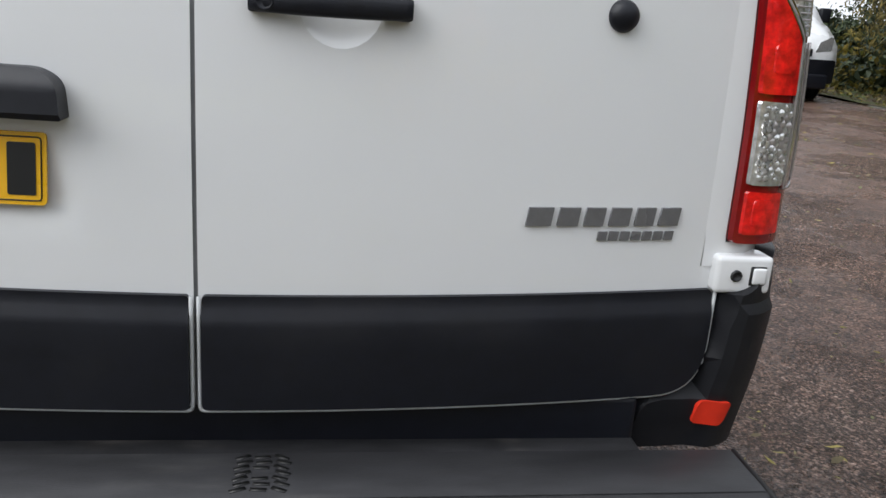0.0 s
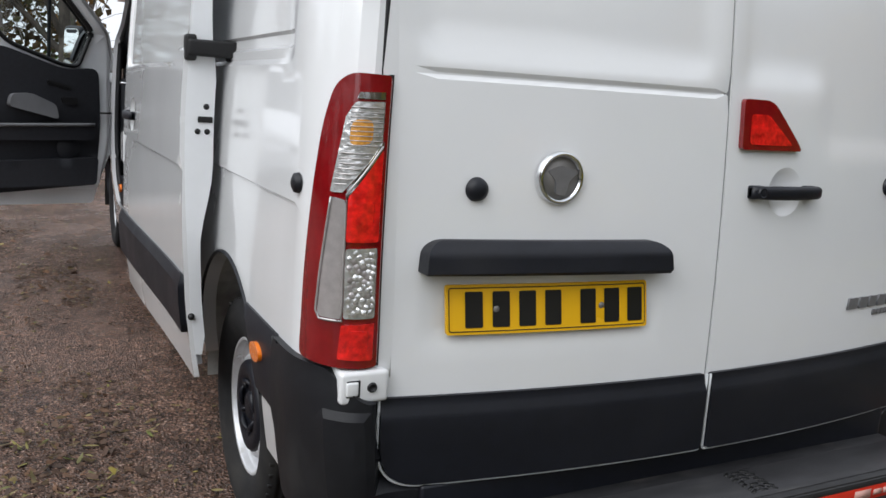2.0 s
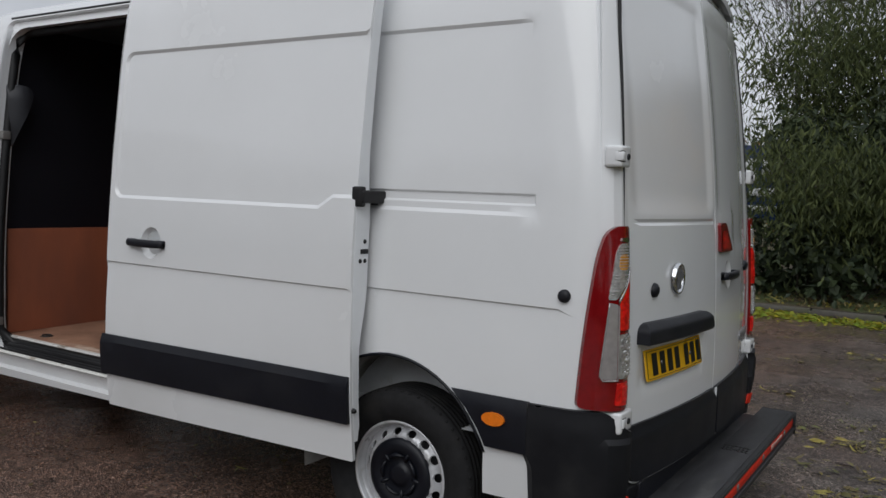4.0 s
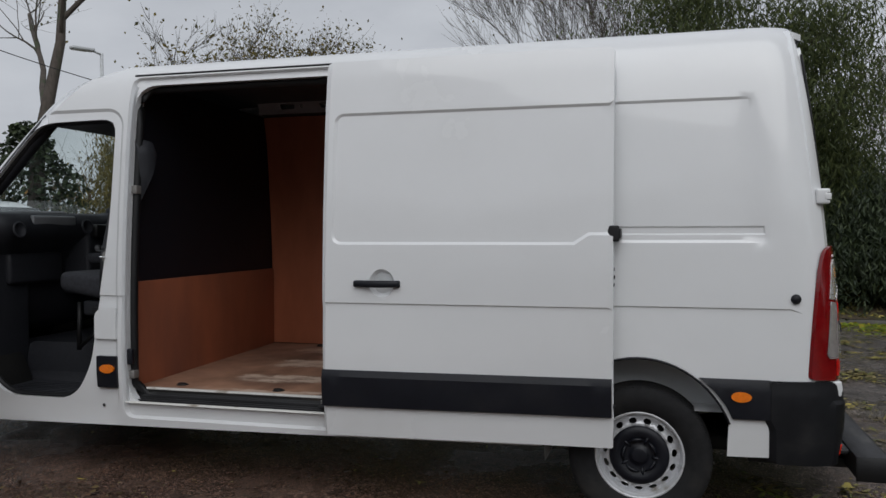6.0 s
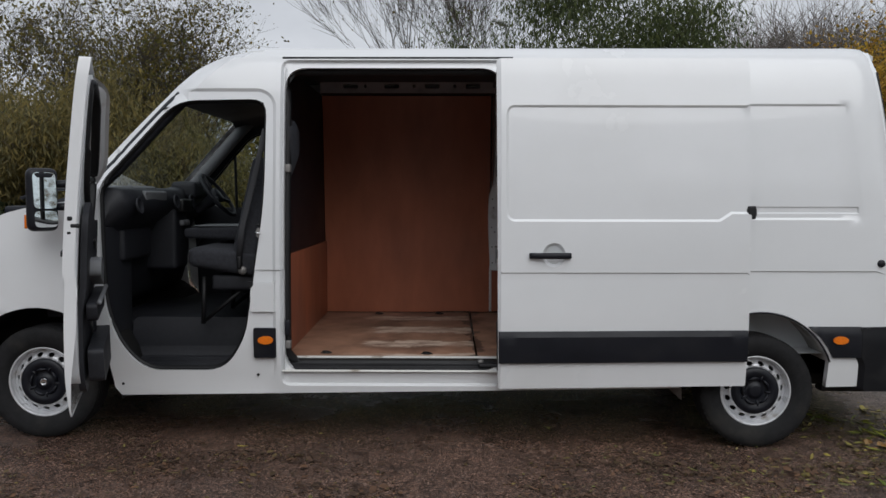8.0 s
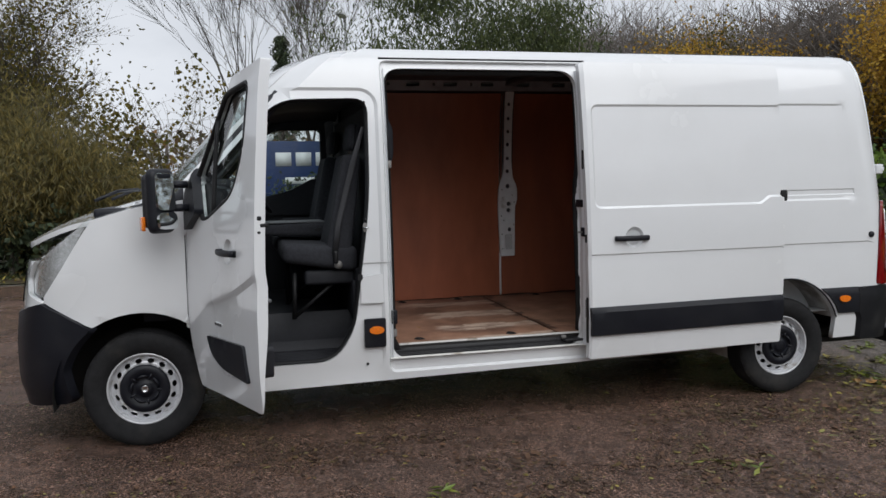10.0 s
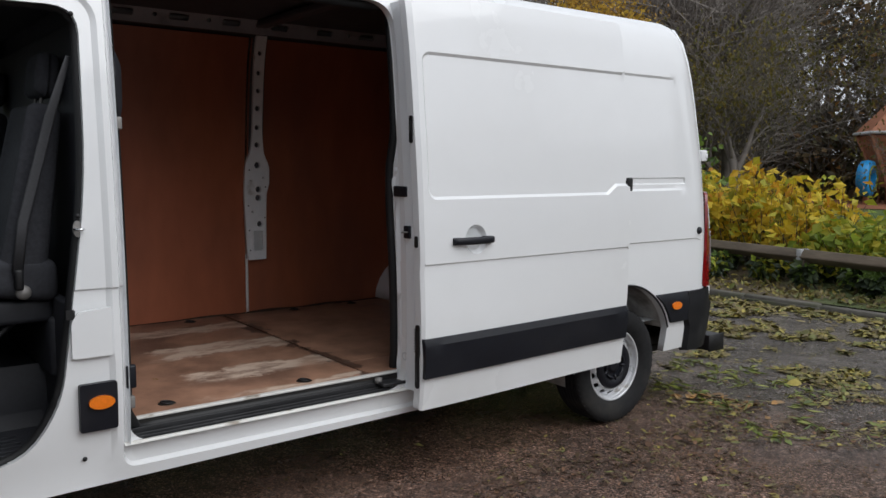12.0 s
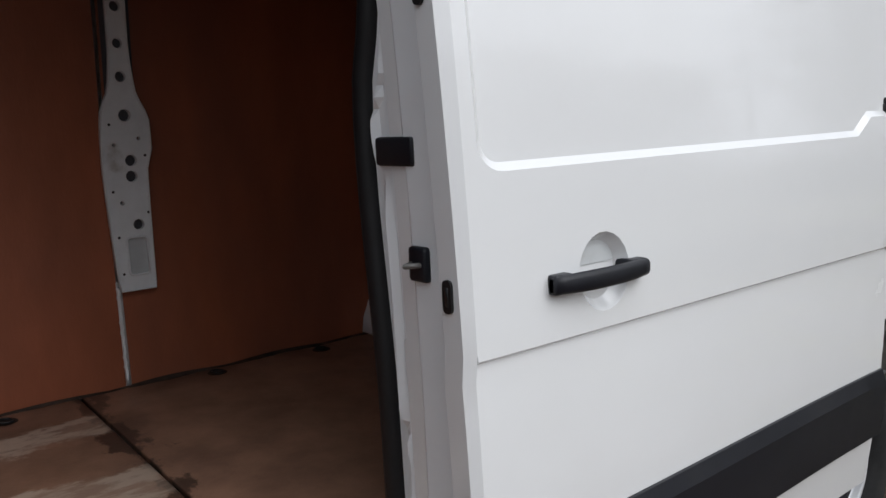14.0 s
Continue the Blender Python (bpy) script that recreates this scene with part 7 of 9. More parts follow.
HOUSE = [(0.016, 0.730), (0.262, 0.735), (0.248, 0.90), (0.226, 1.08), (0.198, 1.24), (0.170, 1.315), (0.13, 1.340), (0.016, 1.338)]
for s in (-1, 1):
    out = (s * 0.6, -0.8, 0)
    tl = part("tail_light", slab(rounded(HOUSE, [0.01, 0.02, 0.2, 0.3, 0.2, 0.05, 0.04, 0.01], 4), tail(s), 0.010, out, 0.025), LENS_RED, van, "tall red and clear tail light")
    lens = [
        ("indicator_lens", [(0.030, 1.285), (0.112, 1.283), (0.134, 1.255), (0.164, 1.10), (0.132, 1.10), (0.030, 1.200)], LENS_CLEAR, 0.0145),
        ("brake_lens", [(0.026, 1.190), (0.116, 1.092), (0.118, 1.0), (0.026, 1.0)], LENS_BRIGHT, 0.016),
        ("reversing_lens", [(0.028, 0.988), (0.117, 0.986), (0.117, 0.84), (0.028, 0.84)], LENS_CLEAR, 0.0155),
        ("side_lens", [(0.124, 1.085), (0.158, 1.09), (0.176, 0.95), (0.188, 0.85), (0.180, 0.838), (0.124, 0.838)], LENS_GREY, 0.0135),
        ("fog_lens", [(0.028, 0.828), (0.122, 0.826), (0.130, 0.752), (0.028, 0.748)], LENS_BRIGHT, 0.0145),
    ]
    for nm, poly, mat, off in lens:
        lb = part(nm, slab(rounded(poly, 0.006, 3), tail(s), off, out, 0.015, 0.002), mat, tl)
        if nm == "indicator_lens":
            for k in range(9):
                z = 1.272 - 0.0095 * k
                part("lens_rib", tube([tail(s)(u, z, 0.0155) for u in np.linspace(0.034, 0.122, 6)], 0.0012, 5), LENS_GREY, lb)
            for k in range(7):
                z = 1.180 - 0.0105 * k
                part("lens_rib", tube([tail(s)(u, z, 0.0155) for u in np.linspace(0.056 + 0.011 * k, 0.142 + 0.002 * k, 5)], 0.0014, 5), LENS_GREY, lb)
            part("amber_insert", slab(rounded([(0.062, 1.248), (0.118, 1.248), (0.124, 1.196), (0.062, 1.200)], 0.018, 4), tail(s), 0.0155, out, 0.015, 0.001), AMBER_PALE, lb)
        if nm == "reversing_lens":
            rng_l = random.Random(6)
            for rad, count in ((0.0, 1), (0.013, 7), (0.025, 12), (0.037, 16), (0.049, 19), (0.061, 22), (0.073, 24), (0.086, 26)):
                for k in range(count):
                    w = 2 * math.pi * (k + 0.5 * (count % 2)) / count
                    cu, cq = 0.054 + rad * math.cos(w), 0.914 + rad * math.sin(w)
                    if 0.036 < cu < 0.110 and 0.849 < cq < 0.979:
                        m = Matrix.Translation(tail(s)(cu, cq, 0.0165)) @ pose(0, 0, 0, 90, 0, (38 - 330 * (cu - 0.03)) * s * 0.9) @ pose(0, 0, 0, rng_l.uniform(-14, 14), rng_l.uniform(-14, 14), s * math.degrees(w) + 45)
                        part("lens_facet", lathe([(0.0, rng_l.uniform(0.003, 0.006)), (0.0078, 0.0)], 4, m), LENS_CLEAR if rng_l.random() < 0.72 else LENS_GREY, lb)
        if nm in ("brake_lens", "fog_lens"):
            cq = 1.06 if nm == "brake_lens" else 0.79
            part("lens_cup", slab(box2(0.046, cq - 0.024, 0.100, cq + 0.024, 0.01, 3), tail(s), off + 0.002, out, 0.015, 0.001), LENS_BRIGHT, lb)
    part("pale_edge", tube([tail(s)(u, q, 0.0155) for u, q in resample([(0.028, 1.196), (0.121, 1.097), (0.121, 0.835), (0.180, 0.834), (0.191, 0.85), (0.179, 0.95), (0.160, 1.09)], 0.02, False)], 0.0028, 6), LENS_GREY, tl)
    part("bright_band", slab([(0.028, 1.204), (0.121, 1.108), (0.121, 1.088), (0.028, 1.188)], tail(s), 0.0165, out, 0.015, 0.001), CHROME, tl)
    part("chrome_bar", slab(rounded([(0.030, 1.304), (0.104, 1.302), (0.110, 1.289), (0.030, 1.289)], 0.002, 2), tail(s), 0.0145, out, 0.015, 0.001), CHROME, tl)
    part("lamp_gap", sheet(box2(0.008, 0.73, 0.020, 1.34), lambda u, q, s=s: tail(s)(u, q, 0.002), step=0.06, out=out), RUBBER, tl)


# ---- rear bumper, step bar ----
def bump_skin(s):
    def f(u, q, off=0.0):
        k = 0.016 + 0.006 * ease(0.70 - q, 0, 0.03) + 0.010 * (1 - ramp(q, 0.622, 0.640)) * (1 - ramp(u, 0.165, 0.20)) * ramp(u, 0.03, 0.07) - 0.05 * (1 - ease(q, 0.33, 0.55)) * (1 - ease(u, 0.0, 0.25)) * 0.6
        p = skin(max(u, 0.03), q, k + off, s)
        p.y -= 0.018 * math.sin(min(1.0, max(0.0, 0.33 - max(u, 0.03)) / 0.30) * math.pi / 2)
        if u < 0.03:
            p.x -= s * (0.03 - u)
            p.y += 0.044 * ease(0.03 - u, 0, 0.03) * ease(q, 0.43, 0.47) - 0.006 * ease(0.03 - u, 0, 0.1)
        p.x += 0.014 if s > 0 else 0.0
        return p
    return f


for s in (-1, 1):
    corner = [(0.408, 0.335), (0.410, 0.50), (0.432, 0.54), (0.432, 0.722), (0.17, 0.727), (0.06, 0.66), (0.012, 0.655), (0.010, 0.58), (-0.012, 0.52), (-0.052, 0.468), (-0.10, 0.436), (-0.11, 0.335)]
    bp = part("rear_bumper", sheet(rounded(corner, [0.02, 0.02, 0.01, 0.01, 0.02, 0.02, 0.01, 0.03, 0.05, 0.05, 0.03, 0.01], 4), bump_skin(s), (), [[(-0.02, 0.622), (0.165, 0.622)], [(-0.02, 0.640), (0.20, 0.640)], [(0.165, 0.34), (0.165, 0.622)], [(0.20, 0.34), (0.20, 0.640)]], 0.03, (s, -1, 0), rim=(-s * 0.03, 0.04, 0)), BUMPER, van, "scuffed black plastic bumper corner")
    rf = slab(rounded([(0.008, 0.372), (0.086, 0.372), (0.090, 0.424), (0.010, 0.424)], 0.014, 4), lambda u, q, off, s=s: bump_skin(s)(u, q + (0.016 if s > 0 else 0.0), off), 0.006, (s * 0.2, -1, 0), 0.02, 0.002)
    part("bumper_seam", tube([skin(0.436, q, 0.014, s) for q in np.linspace(0.535, 0.722, 10)], 0.004, 6), RUBBER, bp)
    part("reflector", rf, RED_TAPE, bp, "red rectangular reflector")
part("bumper_recess", block(-0.76, 0.11, 0.33, 0.81, 0.20, 0.45, 0.01), PLASTIC, van)
part("bumper_ledge", block(-0.76, 0.055, 0.345, 0.81, 0.14, 0.367, 0.006), STEP, van)
# safety step bar behind the bumper
sx0, sx1 = -0.912, 0.984
sec = [(0.055, 0.372), (-0.085, 0.372), (-0.102, 0.366), (-0.105, 0.350), (-0.096, 0.347), (-0.096, 0.302), (-0.104, 0.298), (-0.106, 0.266), (-0.096, 0.260), (0.0, 0.260), (0.055, 0.27)]
bm = bmesh.new()
xs = [sx0 + (sx1 - sx0) * k / 24 for k in range(25)]
rings = [[bm.verts.new((x, y, z)) for y, z in sec] for k, x in enumerate(xs)]
for a, b in zip(rings, rings[1:]):
    for j in range(len(sec)):
        f = bm.faces.new((a[j], b[j], b[(j + 1) % len(sec)], a[(j + 1) % len(sec)]))
        f.smooth = False
bm.faces.new(rings[0])
bm.faces.new(rings[-1])
bmesh.ops.recalc_face_normals(bm, faces=bm.faces[:])
bmesh.ops.bevel(bm, geom=[e for e in bm.edges if not e.is_boundary and len(e.link_faces) == 2 and e.calc_face_angle() > 0.5], offset=0.004, segments=2, affect="EDGES")
stepbar = part("step_bar", bm, STEP, van, "scuffed black rear step bar with red strip", smooth=False)
part("step_tread", block(sx0 + 0.006, -0.082, 0.3715, sx1 - 0.006, 0.054, 0.3745, 0.0012, 1), STEP_TOP, stepbar, "scuffed dark grey tread plate")
part("lower_lip", block(sx0 + 0.003, -0.1095, 0.286, sx1 - 0.003, -0.100, 0.297, 0.002, 1), STEP_TOP, stepbar, "scraped grey lower lip")
for ex in (sx0, sx1):
    part("end_cap", block(ex - 0.004, -0.112, 0.262, ex + 0.004, 0.056, 0.376, 0.002, 1), RUBBER, stepbar)
part("red_strip", block(sx0 + 0.012, -0.0995, 0.304, sx1 - 0.012, -0.094, 0.346, 0.001, 1), RED_TAPE, stepbar, "faded red reflective strip")
for bx in (-0.684, -0.217, 0.253, 0.738):
    part("bolt", lathe([(0.0, 0.005), (0.008, 0.005), (0.0095, 0.0035), (0.0145, 0.0025), (0.016, 0.0)], 14, pose(bx, -0.0985, 0.323, 90, 0, 0)), STEEL, stepbar)
for a, b, z0, z1 in ((0.430, 0.494, 0.310, 0.336), (0.506, 0.54, 0.315, 0.331), (0.546, 0.575, 0.315, 0.331), (0.58, 0.61, 0.315, 0.331), (0.616, 0.634, 0.315, 0.334), (0.64, 0.682, 0.315, 0.331)):
    part("pale_mark", block(a, -0.1008, z0, b, -0.098, z1), PALE_INK, stepbar)
random.seed(4)
for j in range(7):
    for i in range(3):
        if j == 3 and i == 1:
            continue
        m = pose(0.096 + 0.032 * i + 0.004 * (j % 2), -0.058 + 0.016 * j, 0.3755, 0, 0, (28, 0, -28)[i] + random.uniform(-6, 6))
        part("tread_mark", block(-0.013, -0.0042, -0.001, 0.013, 0.0042, 0.0002, m=m), INK, stepbar)
for bx in (-0.6, 0.6):
    part("bar_bracket", block(bx - 0.05, 0.03, 0.25, bx + 0.05, 0.5, 0.30, 0.01), DARK_METAL, stepbar)


# ---- load space ----
FZ = 0.538
# floor sheets with a seam; pale bands where it has worn along the corrugations
def floor_z(x):
    """The load floor falls a little towards the side door."""
    return FZ + 0.0125 * (x - 0.885) / 0.89


def floor_sheet(x0, y0, x1, y1, label):
    bm = block(x0, y0, -0.02, x1, y1, 0.0, 0.003)
    for v in bm.verts:
        v.co.z += floor_z(v.co.x)
    return part("load_floor", bm, FLOOR_PLY, van, label)


floor_sheet(-0.856, 2.718, 0.89, 3.90, "brown plywood load floor, worn in pale bands")
floor_sheet(-0.856, 2.2, -0.606, 2.706, "brown plywood load floor, grimy")
floor_sheet(-0.598, 0.22, 0.89, 2.706, "brown plywood load floor, grimy")
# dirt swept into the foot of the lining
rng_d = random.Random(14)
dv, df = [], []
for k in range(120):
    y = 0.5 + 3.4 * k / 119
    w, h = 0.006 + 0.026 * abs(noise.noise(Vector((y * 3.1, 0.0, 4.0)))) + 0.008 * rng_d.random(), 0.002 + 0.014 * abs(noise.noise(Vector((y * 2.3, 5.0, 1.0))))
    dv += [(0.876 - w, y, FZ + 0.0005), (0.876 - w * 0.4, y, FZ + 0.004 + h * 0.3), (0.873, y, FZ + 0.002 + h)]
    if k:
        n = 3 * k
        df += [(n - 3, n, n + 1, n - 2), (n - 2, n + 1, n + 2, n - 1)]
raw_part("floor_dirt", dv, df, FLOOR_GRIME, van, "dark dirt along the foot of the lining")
# the lining behind, cut out over the wheel box
LINING = [(0.46, FZ), (0.50, FZ)] + arc(1.024, FZ, 0.524, 0.37, 180, 0, 16) + [(1.56, FZ), (2.50, FZ), (2.535, FZ), (2.535, 2.29), (0.46, 2.29)]
# side lining: two brown sheets with the grey post between them
for y0, y1 in ((2.55, 3.90), (0.25, 2.535)):
    part("ply_lining", sheet(box2(y0, FZ, y1, 2.29) if y0 > 2 else LINING, lambda y, z: Vector((min(0.885, SEC_X(z) - 0.105), y, z)), step=0.12, out=(-1, 0, 0), rim=(0.009, 0, 0)), PLY, van, "brown plywood side lining")
part("ply_lining", sheet([(min(y, 2.42), z) for y, z in LINING], lambda y, z: Vector((-min(0.885, SEC_X(z) - 0.105), y, z)), step=0.25, out=(1, 0, 0), rim=(-0.009, 0, 0)), PLY, van)
part("lining_gap", block(0.884, 2.533, FZ, 0.905, 2.552, 0.92), POST_METAL, van)
# post
post_half = curve([(0.89, 0.060), (0.93, 0.066), (1.35, 0.082), (1.50, 0.076), (1.60, 0.042), (1.75, 0.032), (2.33, 0.036)])
pq = np.linspace(0.89, 2.30, 44)
rear_half = curve([(0.89, 0.058), (1.20, 0.064), (1.32, 0.068), (1.38, 0.086), (1.48, 0.084), (1.58, 0.044), (1.75, 0.029), (2.33, 0.032)])
post_poly = [(2.48 + post_half(q), q) for q in pq] + [(2.48 - rear_half(q), q) for q in pq[::-1]]
holes = [disc2(2.48 + dy, q, r, n=12) for dy, q, r in ((-0.02, 1.12, 0.019), (-0.012, 1.29, 0.020), (-0.014, 1.345, 0.020), (-0.004, 1.50, 0.021), (0.0, 1.63, 0.018), (0.002, 1.74, 0.017), (0.002, 1.86, 0.018), (0.0, 1.97, 0.016), (0.0, 2.08, 0.016), (0.0, 2.20, 0.016), (0.030, 1.20, 0.007), (-0.046, 1.42, 0.007), (0.040, 1.40, 0.006))]
holes.append(box2(2.438, 0.945, 2.505, 1.075, 0.014))
part("pillar", sheet(post_poly, lambda y, q: Vector((min(0.855, SEC_X(q) - 0.13) - 0.004, y, q)), holes, (), 0.03, (-1, 0, 0), rim=(0.022, 0, 0)), POST_METAL, van, "grey steel body post with round holes")
part("pillar_rim", tube([Vector((min(0.855, SEC_X(q) - 0.13) - 0.006, y, q)) for y, q in resample(post_poly, 0.03)], 0.0035, 6, True), POST_METAL, van)
# dark sheet added behind the post, painting the shade seen through its holes
part("dark_hole_backing", sheet(box2(2.43, 0.9, 2.53, 2.3), lambda y, q: Vector((min(0.875, SEC_X(q) - 0.108) - 0.004, y, q)), step=0.1, out=(-1, 0, 0)), CEILING, van)
part("sealant_bead", tube([(0.876, 2.547 + 0.003 * math.sin(9 * k), 0.56 + 0.018 * k) for k in range(20)], 0.007, 6), INNER_PAINT, van)
# cant rails, ceiling and roof bows
for s, ya, yb in ((-1, 0.5, 2.42), (1, 0.5, 3.90)):
    slots = [box2(y, 2.338, y + 0.115, 2.374, 0.012) for y in (0.72, 1.04, 1.36, 1.68, 2.00, 2.32, 2.64, 2.96, 3.28, 3.605) if y < yb - 0.15]
    slots += [disc2(y, 2.356, 0.013, n=12) for y in (0.92, 1.24, 1.88, 2.52, 2.84, 3.16, 3.545) if y < yb - 0.1]
    face = lambda y, q, s=s: Vector((s * (0.665 + 0.010 * math.sin((q - 2.30) * 40) - 0.55 * (q - 2.30)) + (2 * CX if s > 0 else 0) * 0.5, y, q))
    part("cant_rail", sheet(box2(ya, 2.305, yb, 2.425), face, slots, (), 0.06, (-s, 0, -0.3), rim=(s * 0.02, 0, 0)), RAIL_GREY, van, "grey slotted roof rail")
    part("rail_foot", sheet(box2(ya, 0, yb, 1), lambda y, a, s=s: Vector((s * (0.665 + 0.16 * a) + (CX if s > 0 else 0), y, 2.305 - 0.012 * a)), step=0.1, out=(0, 0, -1)), CEILING, van)
part("roof_lining", sheet(box2(-0.70, 0.46, 0.74, 4.45), lambda x, y: Vector((x, y, roof_z(y) - 0.030 + 0.04 * (1 - (x / 0.8) ** 2))), step=0.2, out=(0, 0, -1)), CEILING, van)
for y in (1.2, 2.5):
    part("roof_bow", block(-0.68, y - 0.04, 2.345, 0.72, y + 0.04, 2.385, 0.01), CEILING, van)
# bulkhead: ply below, dark steel above, with ribs
bq = [0.44 + 1.86 * k / 14 for k in range(15)]
bulk = [(-SEC_X(q) + 0.05, q) for q in bq] + [(SEC_X(q) + 2 * CX - 0.05, q) for q in bq[::-1]]
part("bulkhead", sheet(bulk, lambda x, z: Vector((x, 3.906, z)), step=0.15, out=(0, -1, 0), rim=(0, 0.02, 0)), BULKHEAD, van, "dark steel bulkhead")
part("ply_lining", block(-0.86, 3.885, FZ - 0.022, 0.88, 3.904, 1.125, 0.002), PLY, van, "brown plywood bulkhead lining")
# wheel boxes
for s in (1, -1):
    wb = sheet(arc(1.024, 0.545, 0.52, 0.36, 0, 180, 16), lambda y, z, s=s: Vector((s * 0.70, y, z)), step=0.1, out=(-s, 0, 0), rim=(s * 0.2, 0, 0))
    part("wheel_box", wb, INNER_PAINT, van)
# lashing rings let into the floor
for x, y in ((-0.765, 3.65), (-0.785, 3.02), (0.79, 3.45), (0.80, 2.96), (0.81, 2.24), (0.80, 1.80)):
    rec = part("lashing_recess", lathe([(0.0, 0.001), (0.029, 0.001), (0.034, 0.002), (0.037, 0.0)], 24, pose(x, y, floor_z(x))), TRACK, van)
    part("lashing_ring", tube([(x + 0.025 * math.cos(a), y + 0.025 * math.sin(a), floor_z(x) + 0.005 + 0.003 * math.sin(a)) for a in np.linspace(0, 2 * math.pi, 16)[:-1]], 0.0035, 6, True), DARK_METAL, rec)
post_x = lambda q: min(0.855, SEC_X(q) - 0.13) - 0.004
# back of the post's pocket, greyer than the post: its shade is in the colour
part("shaded_pillar_recess", sheet(box2(2.429, 0.937, 2.514, 1.085, 0.014), lambda y, q: Vector((post_x(q) + 0.011, y, q)), step=0.04, out=(-1, 0, 0)), GREY_METAL, van)
part("recess_rim", tube([Vector((post_x(q) - 0.001, y, q)) for y, q in resample(box2(2.436, 0.943, 2.507, 1.077, 0.014), 0.02)], 0.0045, 6, True), POST_METAL, van)
for q, dy in ((0.95, 0.048), (1.08, 0.052), (1.16, -0.058), (1.24, 0.056), (1.36, -0.064), (1.47, 0.05)):
    part("pillar_rivet", lathe([(0.0, 0.003), (0.004, 0.002), (0.005, 0.0)], 8, Matrix.Translation((post_x(q), 2.48 + dy, q)) @ pose(0, 0, 0, 0, -90, 0)), DARK_METAL, van)
POD = rounded([(-0.885, 1.60), (-0.862, 1.60), (-0.825, 1.72), (-0.758, 1.87), (-0.742, 1.922), (-0.775, 1.945), (-0.885, 1.955)], 0.022, 5)
part("pillar_cover", sheet(POD, lambda x, z: Vector((x, 3.80 + 9.0 * (x + 0.795) ** 2 * (1.0 if x > -0.795 else 0.6) + 0.03 * ease(z, 1.87, 1.97) + 0.02 * ease(1.75 - z, 0, 0.15), z)), step=0.025, out=(0, -1, 0), rim=(0, 0.05, 0)), COVER_GREY, van, "dark grey moulded pillar cover")


leaf = Heap()
leaf.leaf(Vector((-0.40, 3.56, floor_z(-0.4) + 0.004)), 0.055, 0.035, random.Random(2), 0.0)
leaf.v = [(a, b, floor_z(a) + 0.003 + 0.15 * abs(c - floor_z(a))) for a, b, c in leaf.v]
tagged(raw_part("yellow_leaf", leaf.v, leaf.f, LEAF_YELLOW, None, "", False), "single yellow leaf lying on the load floor", "leaf")


# ---- cab ----
def swing(bm, deg=-70.0, hinge=(-0.985, 5.07)):
    """Turns what is built in place of the shut passenger door out about its hinges."""
    h = Matrix.Translation((*hinge, 0))
    bmesh.ops.transform(bm, matrix=h @ pose(0, 0, 0, 0, 0, deg) @ h.inverted(), verts=bm.verts[:])
    return bm


# floor and step well on the passenger's side
part("cab_floor", block(-0.50, 3.95, 0.62, 0.98, 5.20, 0.68, 0.02), DASH, van)
well = sheet(box2(4.08, 0, 4.92, 1), lambda y, a: Vector((-0.96 + 0.40 * min(1, a / 0.72) + 0.06 * max(0, a - 0.72) / 0.28, y, 0.455 + 0.225 * ease(a, 0.72, 1.0))), (), [[(4.09, 0.72), (4.91, 0.72)]], 0.05, (0, 0, 1))
stepwell = part("step_well", well, DASH, van, "black rubber cab step")
for k in range(7):
    part("tread", block(-0.93 + 0.045 * k, 4.2, 0.455, -0.91 + 0.045 * k, 4.8, 0.461, 0.002, 1), DASH, stepwell)
part("riser_trim", sheet(box2(4.05, 0.46, 4.95, 0.70, 0.05), lambda y, z: Vector((-0.54 + 0.03 * ease(z, 0.6, 0.7), y, z)), step=0.08, out=(-1, 0, 0)), DASH, van)
part("well_side", block(-0.95, 4.02, 0.45, -0.50, 4.06, 1.0, 0.01), DASH, van)
part("well_side", block(-0.93, 4.96, 0.45, -0.50, 5.02, 1.30, 0.02), DASH, van)
part("cab_back_trim", block(-0.86, 3.94, 0.60, 0.92, 3.965, 2.04, 0.01), DASH, van)
part("headliner", sheet(box2(-0.88, 3.95, 0.94, 4.62), lambda x, y: Vector((x, y, 2.13 - 0.05 * ease(y, 4.3, 4.62) - 0.06 * ease(abs(x - CX), 0.7, 0.9))), step=0.1, out=(0, 0, -1)), DASH, van)
for s in (-1, 1):
    pil = [skin(SCREEN_Y(q) - 0.10, q, -0.075, s) for q in np.linspace(1.40, 2.10, 9)]
    part("pillar_trim", tube(pil, 0.05, 8), DASH_PALE if s > 0 else DASH, van)
# far-side door lining round its window
trim = rounded([(3.97, 0.55), (4.98, 0.55), (5.02, 1.50), (4.55, 2.08), (3.97, 2.10)], 0.06)
part("door_lining", sheet(trim, lambda u, q: skin(u, q, -0.06, 1), [CAB_WINDOW], (), 0.08, (-1, 0, 0)), DASH, van)
part("door_window", sheet(CAB_WINDOW, lambda u, q: skin(u, q, -0.03, 1), step=0.15, out=(1, 0, 0)), GLASS, van).visible_shadow = False
part("window_bar", tube([skin(4.66, q, -0.03, 1) for q in np.linspace(1.39, 1.84, 6)], 0.012, 6), RUBBER, van)
part("rear_pillar_trim", sheet(rounded([(3.97, 1.05), (4.03, 1.05), (4.02, 1.55), (4.045, 2.06), (3.97, 2.10)], 0.01, 2), lambda u, q: skin(u, q, -0.068, 1), step=0.06, out=(-1, 0, 0), rim=(0.03, 0, 0)), DASH_PALE, van, "mid-grey moulded pillar trim")
part("window_seal", tube([skin(u, q, -0.02, 1) for u, q in resample(CAB_WINDOW, 0.06)], 0.014, 6, True), RUBBER, van)
